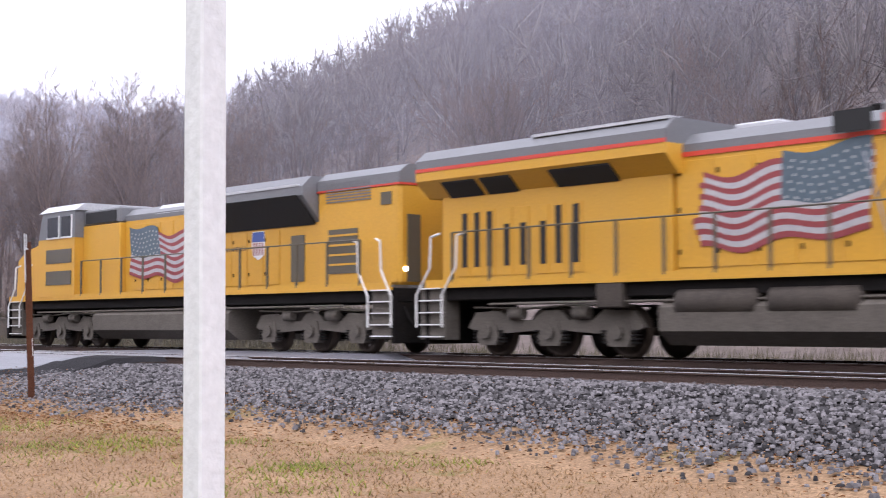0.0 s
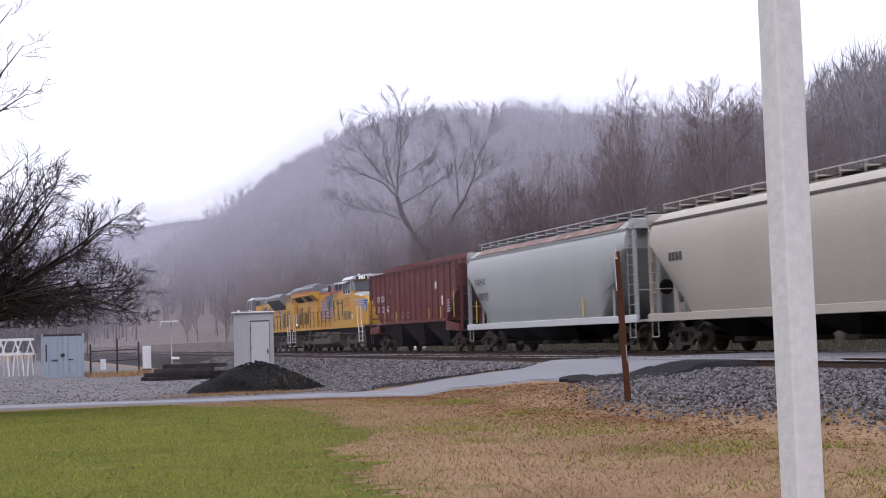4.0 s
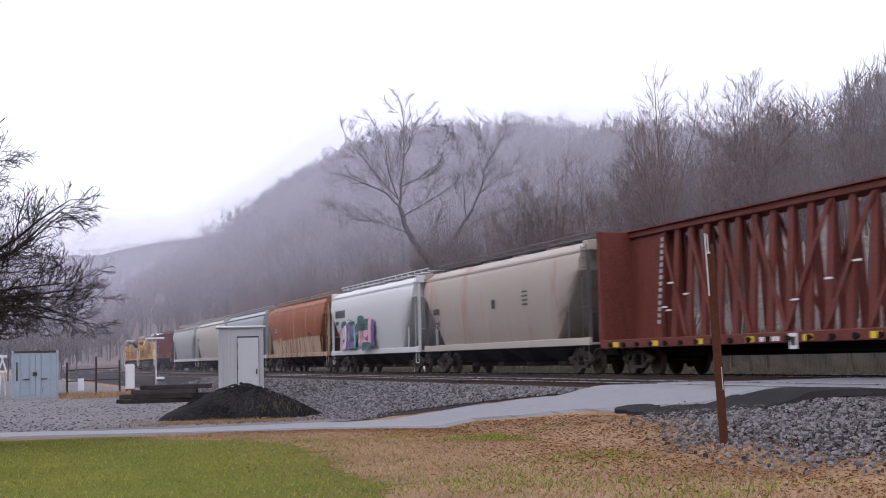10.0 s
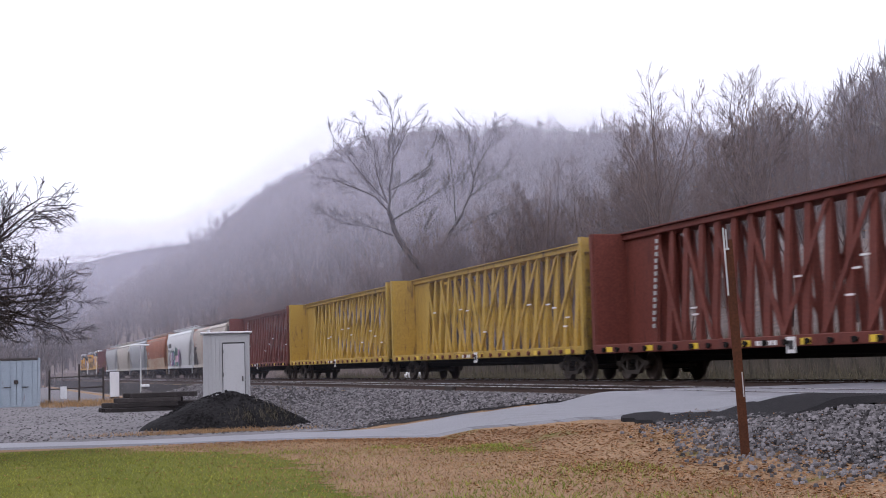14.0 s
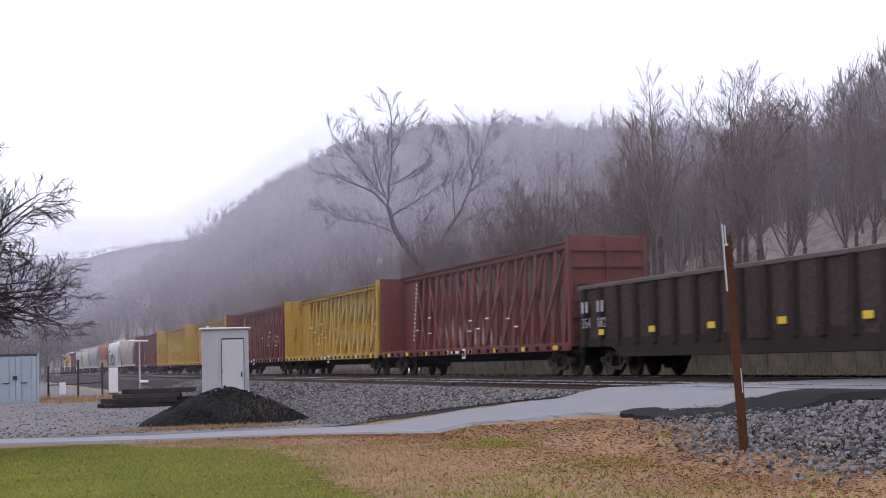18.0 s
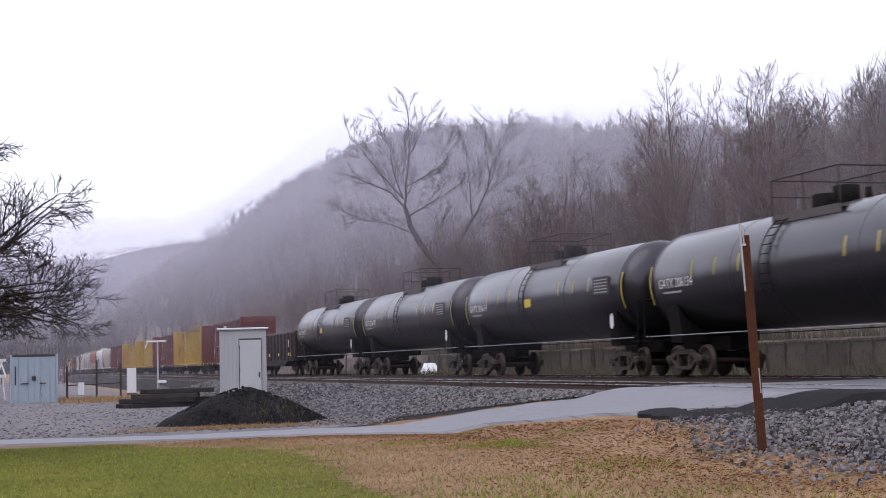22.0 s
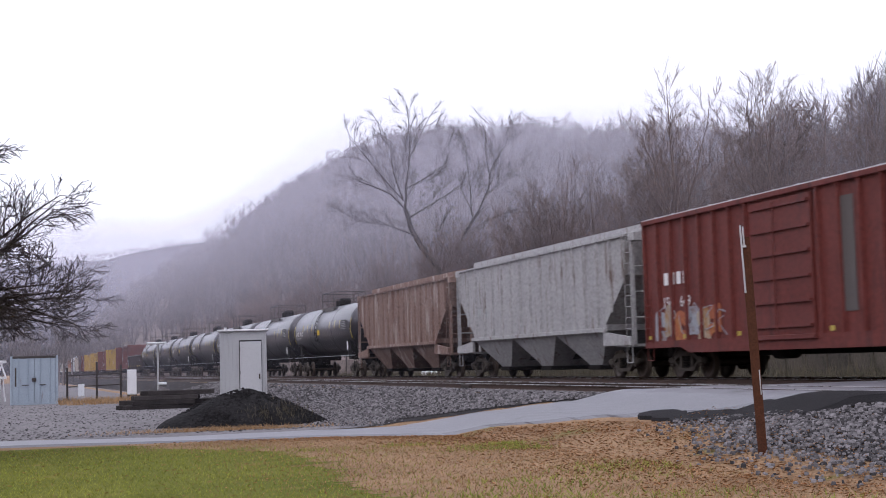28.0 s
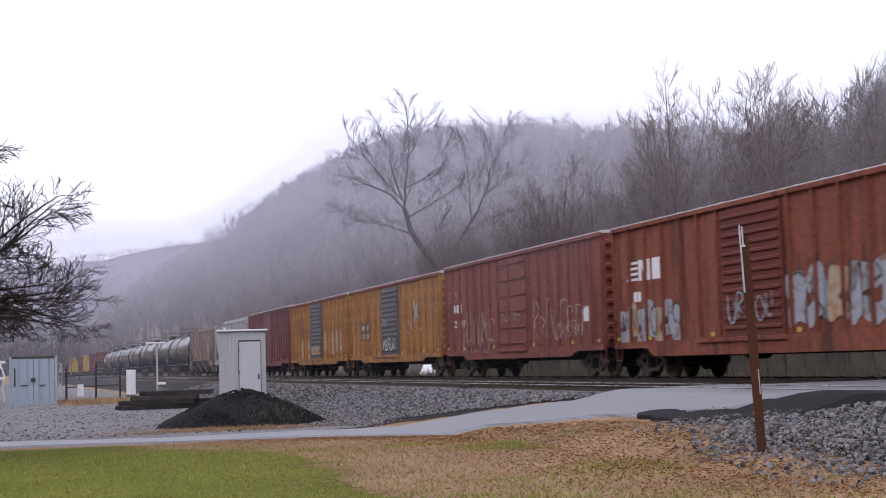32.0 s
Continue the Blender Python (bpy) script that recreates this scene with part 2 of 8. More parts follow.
# Distance haze put into lilac see-through sheets, faded out towards the sky.
def haze_sheet_material(name, alpha, z_fade, z_end, turn=None, low=None):
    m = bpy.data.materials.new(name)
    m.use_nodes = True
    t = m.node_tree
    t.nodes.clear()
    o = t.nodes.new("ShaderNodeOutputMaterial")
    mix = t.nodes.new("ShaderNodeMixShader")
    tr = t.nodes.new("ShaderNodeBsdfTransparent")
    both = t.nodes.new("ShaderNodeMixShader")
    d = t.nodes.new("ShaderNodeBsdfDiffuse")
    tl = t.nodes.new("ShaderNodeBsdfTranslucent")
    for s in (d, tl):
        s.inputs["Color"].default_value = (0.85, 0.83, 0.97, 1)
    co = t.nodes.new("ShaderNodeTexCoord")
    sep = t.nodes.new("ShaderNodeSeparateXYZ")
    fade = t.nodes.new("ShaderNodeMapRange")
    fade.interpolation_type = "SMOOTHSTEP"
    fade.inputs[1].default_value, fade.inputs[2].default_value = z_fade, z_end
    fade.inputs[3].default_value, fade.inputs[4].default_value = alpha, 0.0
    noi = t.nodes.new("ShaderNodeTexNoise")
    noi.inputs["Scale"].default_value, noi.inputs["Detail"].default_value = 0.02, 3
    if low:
        # over the open valley, on the near side of a bearing, the haze ends lower
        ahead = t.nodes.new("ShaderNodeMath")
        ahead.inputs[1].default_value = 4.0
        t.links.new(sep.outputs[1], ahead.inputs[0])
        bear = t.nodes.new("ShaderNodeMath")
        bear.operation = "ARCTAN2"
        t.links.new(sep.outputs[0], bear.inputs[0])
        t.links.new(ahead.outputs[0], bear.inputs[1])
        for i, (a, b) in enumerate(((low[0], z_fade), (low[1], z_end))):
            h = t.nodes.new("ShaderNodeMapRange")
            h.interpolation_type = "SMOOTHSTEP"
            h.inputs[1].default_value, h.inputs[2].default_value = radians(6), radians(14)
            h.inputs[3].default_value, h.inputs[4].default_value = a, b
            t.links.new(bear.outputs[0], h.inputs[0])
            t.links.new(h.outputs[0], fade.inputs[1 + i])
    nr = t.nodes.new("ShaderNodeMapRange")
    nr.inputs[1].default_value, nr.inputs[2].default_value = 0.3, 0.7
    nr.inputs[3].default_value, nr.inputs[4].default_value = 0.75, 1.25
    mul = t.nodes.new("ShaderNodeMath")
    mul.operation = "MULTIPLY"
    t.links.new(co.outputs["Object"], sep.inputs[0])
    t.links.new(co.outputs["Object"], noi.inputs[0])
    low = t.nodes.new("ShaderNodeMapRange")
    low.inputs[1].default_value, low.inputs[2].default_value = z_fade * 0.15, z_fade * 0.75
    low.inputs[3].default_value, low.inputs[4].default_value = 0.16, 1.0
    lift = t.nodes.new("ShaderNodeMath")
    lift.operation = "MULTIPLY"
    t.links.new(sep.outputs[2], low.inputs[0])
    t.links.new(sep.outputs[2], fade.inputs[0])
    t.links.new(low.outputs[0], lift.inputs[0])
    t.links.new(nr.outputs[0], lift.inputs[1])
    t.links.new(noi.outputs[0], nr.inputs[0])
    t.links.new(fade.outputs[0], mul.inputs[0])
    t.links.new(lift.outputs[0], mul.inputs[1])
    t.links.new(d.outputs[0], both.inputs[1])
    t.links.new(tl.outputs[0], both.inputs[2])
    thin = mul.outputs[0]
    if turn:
        # its alpha grows by degrees with the bearing
        way = t.nodes.new("ShaderNodeMath")
        way.operation = "ARCTAN2"
        ramp = t.nodes.new("ShaderNodeMapRange")
        ramp.interpolation_type = "SMOOTHSTEP"
        ramp.inputs[1].default_value, ramp.inputs[2].default_value = radians(turn[0]), radians(turn[1])
        both_ = t.nodes.new("ShaderNodeMath")
        both_.operation = "MULTIPLY"
        t.links.new(sep.outputs[0], way.inputs[0])
        t.links.new(sep.outputs[1], way.inputs[1])
        t.links.new(way.outputs[0], ramp.inputs[0])
        t.links.new(ramp.outputs[0], both_.inputs[0])
        t.links.new(thin, both_.inputs[1])
        thin = both_.outputs[0]
    t.links.new(thin, mix.inputs[0])
    t.links.new(tr.outputs[0], mix.inputs[1])
    t.links.new(both.outputs[0], mix.inputs[2])
    t.links.new(mix.outputs[0], o.inputs[0])
    return m


# ---- mesh helpers ----


class Build:
    """Collects vertices and faces; each method adds one closed piece."""

    def __init__(self):
        self.v, self.f, self.s = [], [], []

    def add(self, verts, faces, smooth=False):
        n = len(self.v)
        self.v += [tuple(p) for p in verts]
        self.f += [tuple(i + n for i in f) for f in faces]
        self.s += [smooth] * len(faces)
        return self

    def box(self, x0, x1, y0, y1, z0, z1, c=0.0):
        if c <= 0:
            v = [(x, y, z) for z in (z0, z1) for y in (y0, y1) for x in (x0, x1)]
            return self.add(v, [(0, 2, 3, 1), (4, 5, 7, 6), (0, 1, 5, 4), (2, 6, 7, 3), (0, 4, 6, 2), (1, 3, 7, 5)])
        v, ix = [], {}
        for i, x in enumerate((x0, x1)):
            for j, y in enumerate((y0, y1)):
                for k, z in enumerate((z0, z1)):
                    sx, sy, sz = (1, -1)[i] * c, (1, -1)[j] * c, (1, -1)[k] * c
                    for a, p in enumerate(((x, y + sy, z + sz), (x + sx, y, z + sz), (x + sx, y + sy, z))):
                        ix[i, j, k, a] = len(v)
                        v.append(p)
        f = []
        q = ((0, 0), (1, 0), (1, 1), (0, 1))
        for s in (0, 1):
            f += [[ix[s, a, b, 0] for a, b in q], [ix[a, s, b, 1] for a, b in q], [ix[a, b, s, 2] for a, b in q]]
            for r in (0, 1):
                f += [[ix[s, r, 0, 0], ix[s, r, 1, 0], ix[s, r, 1, 1], ix[s, r, 0, 1]],
                      [ix[s, 0, r, 0], ix[s, 1, r, 0], ix[s, 1, r, 2], ix[s, 0, r, 2]],
                      [ix[0, s, r, 1], ix[1, s, r, 1], ix[1, s, r, 2], ix[0, s, r, 2]]]
                for k in (0, 1):
                    f.append([ix[s, r, k, 0], ix[s, r, k, 1], ix[s, r, k, 2]])
        return self.add(v, f)

    def prism(self, pts, axis, a, b, smooth=False):
        """A closed outline swept along an axis from a to b. pts lie in the other two axes, in order xyz."""
        n = len(pts)

        def at(p, w):
            return {"x": (w, p[0], p[1]), "y": (p[0], w, p[1]), "z": (p[0], p[1], w)}[axis]

        v = [at(p, a) for p in pts] + [at(p, b) for p in pts]
        self.add(v, [(i, (i + 1) % n, n + (i + 1) % n, n + i) for i in range(n)], smooth)
        return self.add(v, [tuple(range(n)), tuple(range(n, 2 * n))])

    def rod(self, p, q, r, n=8, r2=None, caps=True):
        p, q = Vector(p), Vector(q)
        d = (q - p).normalized()
        u = d.orthogonal().normalized()
        w = d.cross(u)
        r2 = r if r2 is None else r2
        v = []
        for c, k in ((p, r), (q, r2)):
            v += [c + (u * math.cos(2 * math.pi * i / n) + w * math.sin(2 * math.pi * i / n)) * k for i in range(n)]
        self.add(v, [(i, (i + 1) % n, n + (i + 1) % n, n + i) for i in range(n)], n > 4)
        if caps:
            self.add(v, [tuple(range(n)), tuple(range(n, 2 * n))])
        return self

    def path(self, pts, r, n=6):
        for p, q in zip(pts, pts[1:]):
            self.rod(p, q, r, n)
        return self

    def turned(self, prof, axis="x", n=18):
        """A lathe: prof is a list of (along, radius)."""
        v = []
        for a, r in prof:
            for i in range(n):
                c, s = r * math.cos(2 * math.pi * i / n), r * math.sin(2 * math.pi * i / n)
                v.append({"x": (a, c, s), "y": (c, a, s), "z": (c, s, a)}[axis])
        m = len(prof)
        self.add(v, [(j * n + i, j * n + (i + 1) % n, (j + 1) * n + (i + 1) % n, (j + 1) * n + i) for j in range(m - 1) for i in range(n)], True)
        return self.add(v, [tuple(range(n)), tuple(range((m - 1) * n, m * n))])

    def shift(self, x=0, y=0, z=0):
        self.v = [(a + x, b + y, c + z) for a, b, c in self.v]
        return self

    def mesh(self, name, material):
        me = bpy.data.meshes.new(name)
        me.from_pydata(self.v, [], self.f)
        me.polygons.foreach_set("use_smooth", self.s)
        me.materials.append(material)
        bm = bmesh.new()
        bm.from_mesh(me)
        bmesh.ops.recalc_face_normals(bm, faces=bm.faces)
        bm.to_mesh(me)
        bm.free()
        return me


def thing(name, label, category, m=None, group="", kind=""):
    ob = new(name)
    if m is not None:
        ob.matrix_basis = m
    return tagged(ob, label, category, group, kind)


def part(name, b, material, parent, label="", at=None):
    me = b if isinstance(b, bpy.types.Mesh) else b.mesh(name, material)
    ob = new(name, me)
    ob.parent = parent
    if at is not None:
        ob.matrix_basis = at
    return tagged(ob, label)


def solid(name, b, material, label, category, m=None, kind="", group=""):
    ob = new(name, b if isinstance(b, bpy.types.Mesh) else b.mesh(name, material))
    if m is not None:
        ob.matrix_basis = m
    return tagged(ob, label, category, group, kind)


def arrays_mesh(name, verts, faces_n, material, smooth=False):
    """A mesh from numpy arrays: verts (N, 3) and triangles (M, 3)."""
    me = bpy.data.meshes.new(name)
    me.vertices.add(len(verts))
    me.vertices.foreach_set("co", np.asarray(verts, np.float32).ravel())
    me.loops.add(len(faces_n) * 3)
    me.loops.foreach_set("vertex_index", np.asarray(faces_n, np.int32).ravel())
    me.polygons.add(len(faces_n))
    me.polygons.foreach_set("loop_start", np.arange(0, len(faces_n) * 3, 3, dtype=np.int32))
    me.update(calc_edges=True)
    me.materials.append(material)
    return me


# ---- ground ----
RZ = 0.95          # top of rail
NEAR, FAR = 14.6, 20.2   # centre lines of the two tracks


def step(a, b, x):
    t = max(0.0, min(1.0, (x - a) / (b - a)))
    return t * t * (3 - 2 * t)


def lin(x, xs, ys):
    return float(np.interp(x, xs, ys))


CREST_Y = [-400, -60, 0, 40, 71, 86, 97, 105, 115, 125, 146, 160, 183, 205, 256, 272, 307, 348, 379, 434, 506, 700, 960, 1150, 4000]
CREST_Z = [45, 42, 38, 33, 29.5, 27, 25, 23.5, 21.5, 20.5, 25, 28, 31.5, 36, 44, 47, 50, 52, 52, 50, 47.5, 48, 48, 14, 14]


def ground_z(x, y):
    if x < 9.5:
        z = -0.05 * step(45, 90, y)
    elif x < 24:
        z = 0.75 * min(1, (x - 9.5) / 3.3)
    elif x < 28:
        z = 0.75 - 0.45 * step(24, 26, x)
    else:
        z = 0.3 + 0.35 * step(28, 29.6, x) * step(24, 34, y) + 1.45 * step(30.2, 30.6, x) * step(30, 36, y)
    if x > 33:
        c = lin(y, CREST_Y, CREST_Z)
        z += (c - 9) * step(33, 85, x) ** 0.9
        z += 1.5 * noise.noise(Vector((x * 0.03, y * 0.03, 3))) * step(36, 50, x)
        if x > 85:
            z -= (c - 9) * 0.4 * step(85, 400, x)
    if x < -12:
        z += 48 * step(-24, -120, x) + 25 * step(-120, -600, x)
    if y > 1000:
        z = max(z, lin(x, [-900, -60, 89, 148, 200, 900], [82, 96, 106, 115, 124, 155]) * step(1000, 1320, y) + 5 * noise.noise(Vector((x * 0.03, y * 0.02, 8))) * step(1200, 1320, y))
    return z


xs = [-3000, -1500, -600, -260, -200, -150, -110, -80, -40, -20, -8, 0, 4, 7, 9.5, 10.5, 11.5, 12.8, 16, 20, 24, 25, 26, 28, 29.6, 30.2, 30.6, 31, 33, 36, 39, 42, 46, 50, 55, 60, 65, 70, 75, 80, 85, 95, 110, 150, 250, 400, 1000, 3000]
ys = [-3000, -1000, -300, -100, -60] + list(range(-40, 60, 4)) + list(range(60, 260, 10)) + [280, 320, 360, 420, 490, 580, 680, 820, 990, 1080, 1160, 1240, 1330, 1500, 2000, 3000, 4500]
gm = bpy.data.meshes.new("ground")
gm.from_pydata([(x, y, ground_z(x, y)) for y in ys for x in xs], [],
               [(j * len(xs) + i, j * len(xs) + i + 1, (j + 1) * len(xs) + i + 1, (j + 1) * len(xs) + i) for j in range(len(ys) - 1) for i in range(len(xs) - 1)])
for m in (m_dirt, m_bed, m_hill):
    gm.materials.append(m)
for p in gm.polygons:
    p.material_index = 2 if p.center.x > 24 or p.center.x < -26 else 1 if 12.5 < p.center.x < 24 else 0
ground = tagged(new("ground", gm), "brown winter turf rising into a wooded hillside", "ground", kind="structure")


def sheet(name, rows_, material, label, category="ground", lift=0.006, n=10):
    """A strip of ground between two edges: rows of (x0, y0, x1, y1), laid on the ground with fine cross divisions."""
    v, f = [], []
    for x0, y0, x1, y1, *dz in rows_:
        for i in range(n + 1):
            k = i / n
            x, y = x0 + (x1 - x0) * k, y0 + (y1 - y0) * k
            v.append((x, y, ground_z(x, y) + lift + (dz[0] if dz else 0) * math.sin(math.pi * min(1, max(0, k)))))
    for j in range(len(rows_) - 1):
        for i in range(n):
            a = j * (n + 1) + i
            f.append((a, a + 1, a + n + 2, a + n + 1))
    me = bpy.data.meshes.new(name)
    me.from_pydata(v, [], f)
    me.materials.append(material)
    bm = bmesh.new()
    bm.from_mesh(me)
    bmesh.ops.recalc_face_normals(bm, faces=bm.faces)
    if sum(q.normal.z for q in bm.faces) < 0:
        bmesh.ops.reverse_faces(bm, faces=bm.faces)
    bm.to_mesh(me)
    bm.free()
    return tagged(new(name, me), label, category, kind="structure")


def dense(rows_, n):
    out = []
    for a, b in zip(rows_, rows_[1:]):
        for i in range(n):
            out.append([p + (q - p) * i / n for p, q in zip(a, b)])
    return out + [list(rows_[-1])]


random.seed(5)


def lawn_edge(y):
    return lin(y, [-30, 0, 3, 7, 12, 14, 16.6, 19.4, 26.3, 31.2], [-1.0, 0.5, 1.4, 2.1, 2.8, 3.8, 4.4, 4.6, 5.2, 2.6]) + 0.7 * noise.noise(Vector((y * 0.35, 0, 0))) + 0.6 * noise.noise(Vector((y * 1.7, 5, 0))) + 0.55 * noise.noise(Vector((y * 6.3, 2, 0)))


sheet("lawn", [(-60, y, lawn_edge(y), y) for y in np.arange(-30, 31.6, 0.1)], m_lawn, "mown green lawn with yellowed patches", "lawn")
sheet("gravel_yard", dense([(-60, 35, -60, 34.6), (-40, 110, -40, 34.8), (0, 260, 0, 34.6), (4, 300, 4, 33.5), (8.5, 300, 8.5, 35), (9.5, 300, 9.5, 36)], 4), m_gravel, "pale trodden gravel yard beside the tracks", "yard", 0.03)

# ballast shoulder, with the stones on it
def toe(y):
    return lin(y, [-40, 0, 8, 12, 15, 18.4, 21, 23, 31, 34, 37, 60], [9.8, 10.6, 11.0, 10.9, 10.4, 10.8, 11.4, 12.2, 12.4, 10.5, 9.0, 9.0]) + 0.35 * noise.noise(Vector((y * 0.5, 9, 0)))


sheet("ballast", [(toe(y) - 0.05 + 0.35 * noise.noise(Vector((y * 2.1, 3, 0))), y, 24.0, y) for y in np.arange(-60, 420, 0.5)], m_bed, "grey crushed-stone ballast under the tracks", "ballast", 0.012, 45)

stone_v = np.array([(0.9, 0.1, -0.4), (-0.2, 0.95, -0.4), (-0.85, -0.3, -0.4), (0.25, -0.9, -0.4), (0.6, 0.35, 0.45), (-0.45, 0.5, 0.55), (-0.3, -0.6, 0.4), (0.45, -0.35, 0.6)])
stone_f = np.array([(0, 1, 4), (1, 5, 4), (1, 2, 5), (2, 6, 5), (2, 3, 6), (3, 7, 6), (3, 0, 7), (0, 4, 7), (4, 5, 7), (5, 6, 7)])


def scatter_mesh(name, base_v, base_f, places, sizes, turns, squash, material, tilt=None):
    """Many small copies of one piece in one mesh, by numpy. places (N,3), sizes (N,), turns (N,) about z."""
    n = len(places)
    c, s = np.cos(turns), np.sin(turns)
    bv = base_v[None] * (sizes[:, None, None] * squash)
    x = bv[..., 0] * c[:, None] - bv[..., 1] * s[:, None]
    y = bv[..., 0] * s[:, None] + bv[..., 1] * c[:, None]
    z = bv[..., 2]
    if tilt is not None:
        x = x + tilt[:, 0:1] * z
        y = y + tilt[:, 1:2] * z
    v = np.stack([x, y, z], -1) + places[:, None]
    f = base_f[None] + (np.arange(n) * len(base_v))[:, None, None]
    return arrays_mesh(name, v.reshape(-1, 3), f.reshape(-1, 3), material)


rng = np.random.default_rng(4)
P = []
for _ in range(78000):
    k = rng.random()
    y = rng.uniform(-14, 23) if k < 0.62 else rng.uniform(29, 50) if k < 0.87 else rng.uniform(50, 90)
    x = rng.uniform(toe(y) - 1.3, 13.4)
    if rng.random() < 0.985 * (1 - step(toe(y) - 1.2, toe(y) + 0.5, x)):
        continue
    # the road keeps clear of stones
    if 20.4 < y < 36.8 and x > lin(y, [20.4, 22.3, 25.6, 29, 31.3, 36.8], [12.4, 11.5, 11.4, 10.3, 7, 9.9]) and y < lin(x, [9.8, 11.7, 12.9, 13.6], [36.8, 32.4, 28.5, 27.6]):
        continue
    P.append((x, y, ground_z(x, y) + 0.045))
P = np.array(P)
sz = (0.016 + 0.034 * rng.random(len(P)) ** 1.3) * np.where(P[:, 1] > 30, 1.25, 1.0)
tagged(new("ballast_stones", scatter_mesh("ballast_stones", stone_v, stone_f, P, sz, rng.uniform(0, 6.28, len(P)), rng.uniform(0.55, 1.4, (len(P), 1, 3)), m_stone)), "loose grey crushed ballast stones on the shoulder", "stones", kind="stuff")
P = np.stack([np.where(rng.random(9000) < 0.5, rng.uniform(12.9, 16.4, 9000), rng.uniform(16.3, 22.6, 9000)), rng.uniform(-8, 60, 9000), np.full(9000, 0.79)], -1)
tagged(new("track_stones", scatter_mesh("track_stones", stone_v, stone_f, P, rng.uniform(0.03, 0.055, 9000), rng.uniform(0, 6.28, 9000), rng.uniform(0.7, 1.2, (9000, 1, 3)), m_stone)), "grey ballast stones between the ties", "stones", kind="stuff")

# loose stones strewn over the yard
n = 6500
xx, yy = rng.uniform(-8, 10, n), 35.5 + 45 * rng.random(n) ** 1.5
P = np.array([(x, y, ground_z(x, y) + 0.035) for x, y in zip(xx, yy)])
tagged(new("yard_stones", scatter_mesh("yard_stones", stone_v, stone_f, P, rng.uniform(0.02, 0.055, n), rng.uniform(0, 6.28, n), rng.uniform(0.7, 1.2, (n, 1, 3)) * np.array([1, 1, 0.6]), m_stone)), "loose grey stones strewn over the yard", "stones", kind="stuff")

# ---- road over the tracks ----
def road_z(x, y):
    """The road climbs smoothly to the rails."""
    return ground_z(x, y) + (RZ - 0.81) * step(12.0, 13.3, x)


def road_sheet(name, rows_, material, label, category, lift):
    ob = sheet(name, rows_, material, label, category, 0)
    for p in ob.data.vertices:
        edge = p.index % 11 in (0, 10)
        p.co.z = road_z(p.co.x, p.co.y) + (-0.04 if edge else lift + 0.012 * noise.noise(Vector((p.co.x * 0.8, p.co.y * 0.8, 1))))
    return ob


def rough_edge(rows_, far=0.16, near=0.16):
    """Breaks up both long edges of a strip."""
    out = []
    for i, (x0, y0, x1, y1) in enumerate(rows_):
        out.append((x0 + far * noise.noise(Vector((x0 * 1.9, y0 * 1.9, 2))), y0 + far * noise.noise(Vector((x0 * 1.7, y0 * 1.7, 7))), x1 + near * noise.noise(Vector((x1 * 1.9, y1 * 1.9, 3))), y1 + near * noise.noise(Vector((x1 * 1.7, y1 * 1.7, 5)))))
    return out


road_sheet("road", rough_edge(dense([(-60, 36.6, -60, 33.4), (-20, 35.8, -20, 32.9), (0, 35.3, 0, 32.6), (3.5, 34.0, 3.5, 31.7), (6.6, 34.4, 7.3, 31.2), (9.3, 35.0, 10.3, 29.2), (11.2, 33.0, 11.3, 25.8), (12.5, 29.8, 12.3, 21.4), (13.77, 28.6, 13.77, 19.6)], 10)), m_road, "narrow worn grey asphalt road", "road", 0.045)
road_sheet("road_edge", rough_edge(dense([(11.75, 24.9, 11.5, 24.6), (11.85, 23.8, 11.3, 22.9), (12.2, 22.4, 11.45, 21.0), (12.9, 21.2, 12.3, 19.4), (13.75, 20.9, 13.6, 18.4)], 8), 0.3, 0.2), m_asph, "fresh black asphalt patch along the road edge", "asphalt", 0.062)
for i, (x0, x1, y0, y1, lab) in enumerate(((13.98, 15.23, 17.8, 28.4, "grey asphalt panel between the rails"), (15.43, 19.37, 17.6, 27.6, "grey asphalt panel between the two tracks"), (19.58, 20.83, 17.6, 27.0, "grey asphalt panel between the far rails"))):
    b = Build().prism([(y0 - 1.2, 0.70), (y0, RZ - 0.012), (y1, RZ - 0.012), (y1 + 1.4, 0.72), (y1 + 1.4, 0.5), (y0 - 1.2, 0.5)], "x", x0, x1)
    solid("crossing_panel_%d" % (i + 1), b, m_road, lab, "crossing", kind="structure")
b = Build().prism([(21.03, 0.6), (21.03, RZ - 0.02), (24.0, 0.80), (26.0, 0.42), (26.0, 0.2)], "y", 18.2, 27.0)
solid("crossing_ramp", b, m_road, "asphalt ramp on the far side of the tracks", "crossing", kind="structure")
sheet("far_road", dense([(25.0, -60, 29.0, -60), (25.0, 26, 29.0, 29)], 20), m_road, "pale wet road beyond the tracks", "road", 0.05)

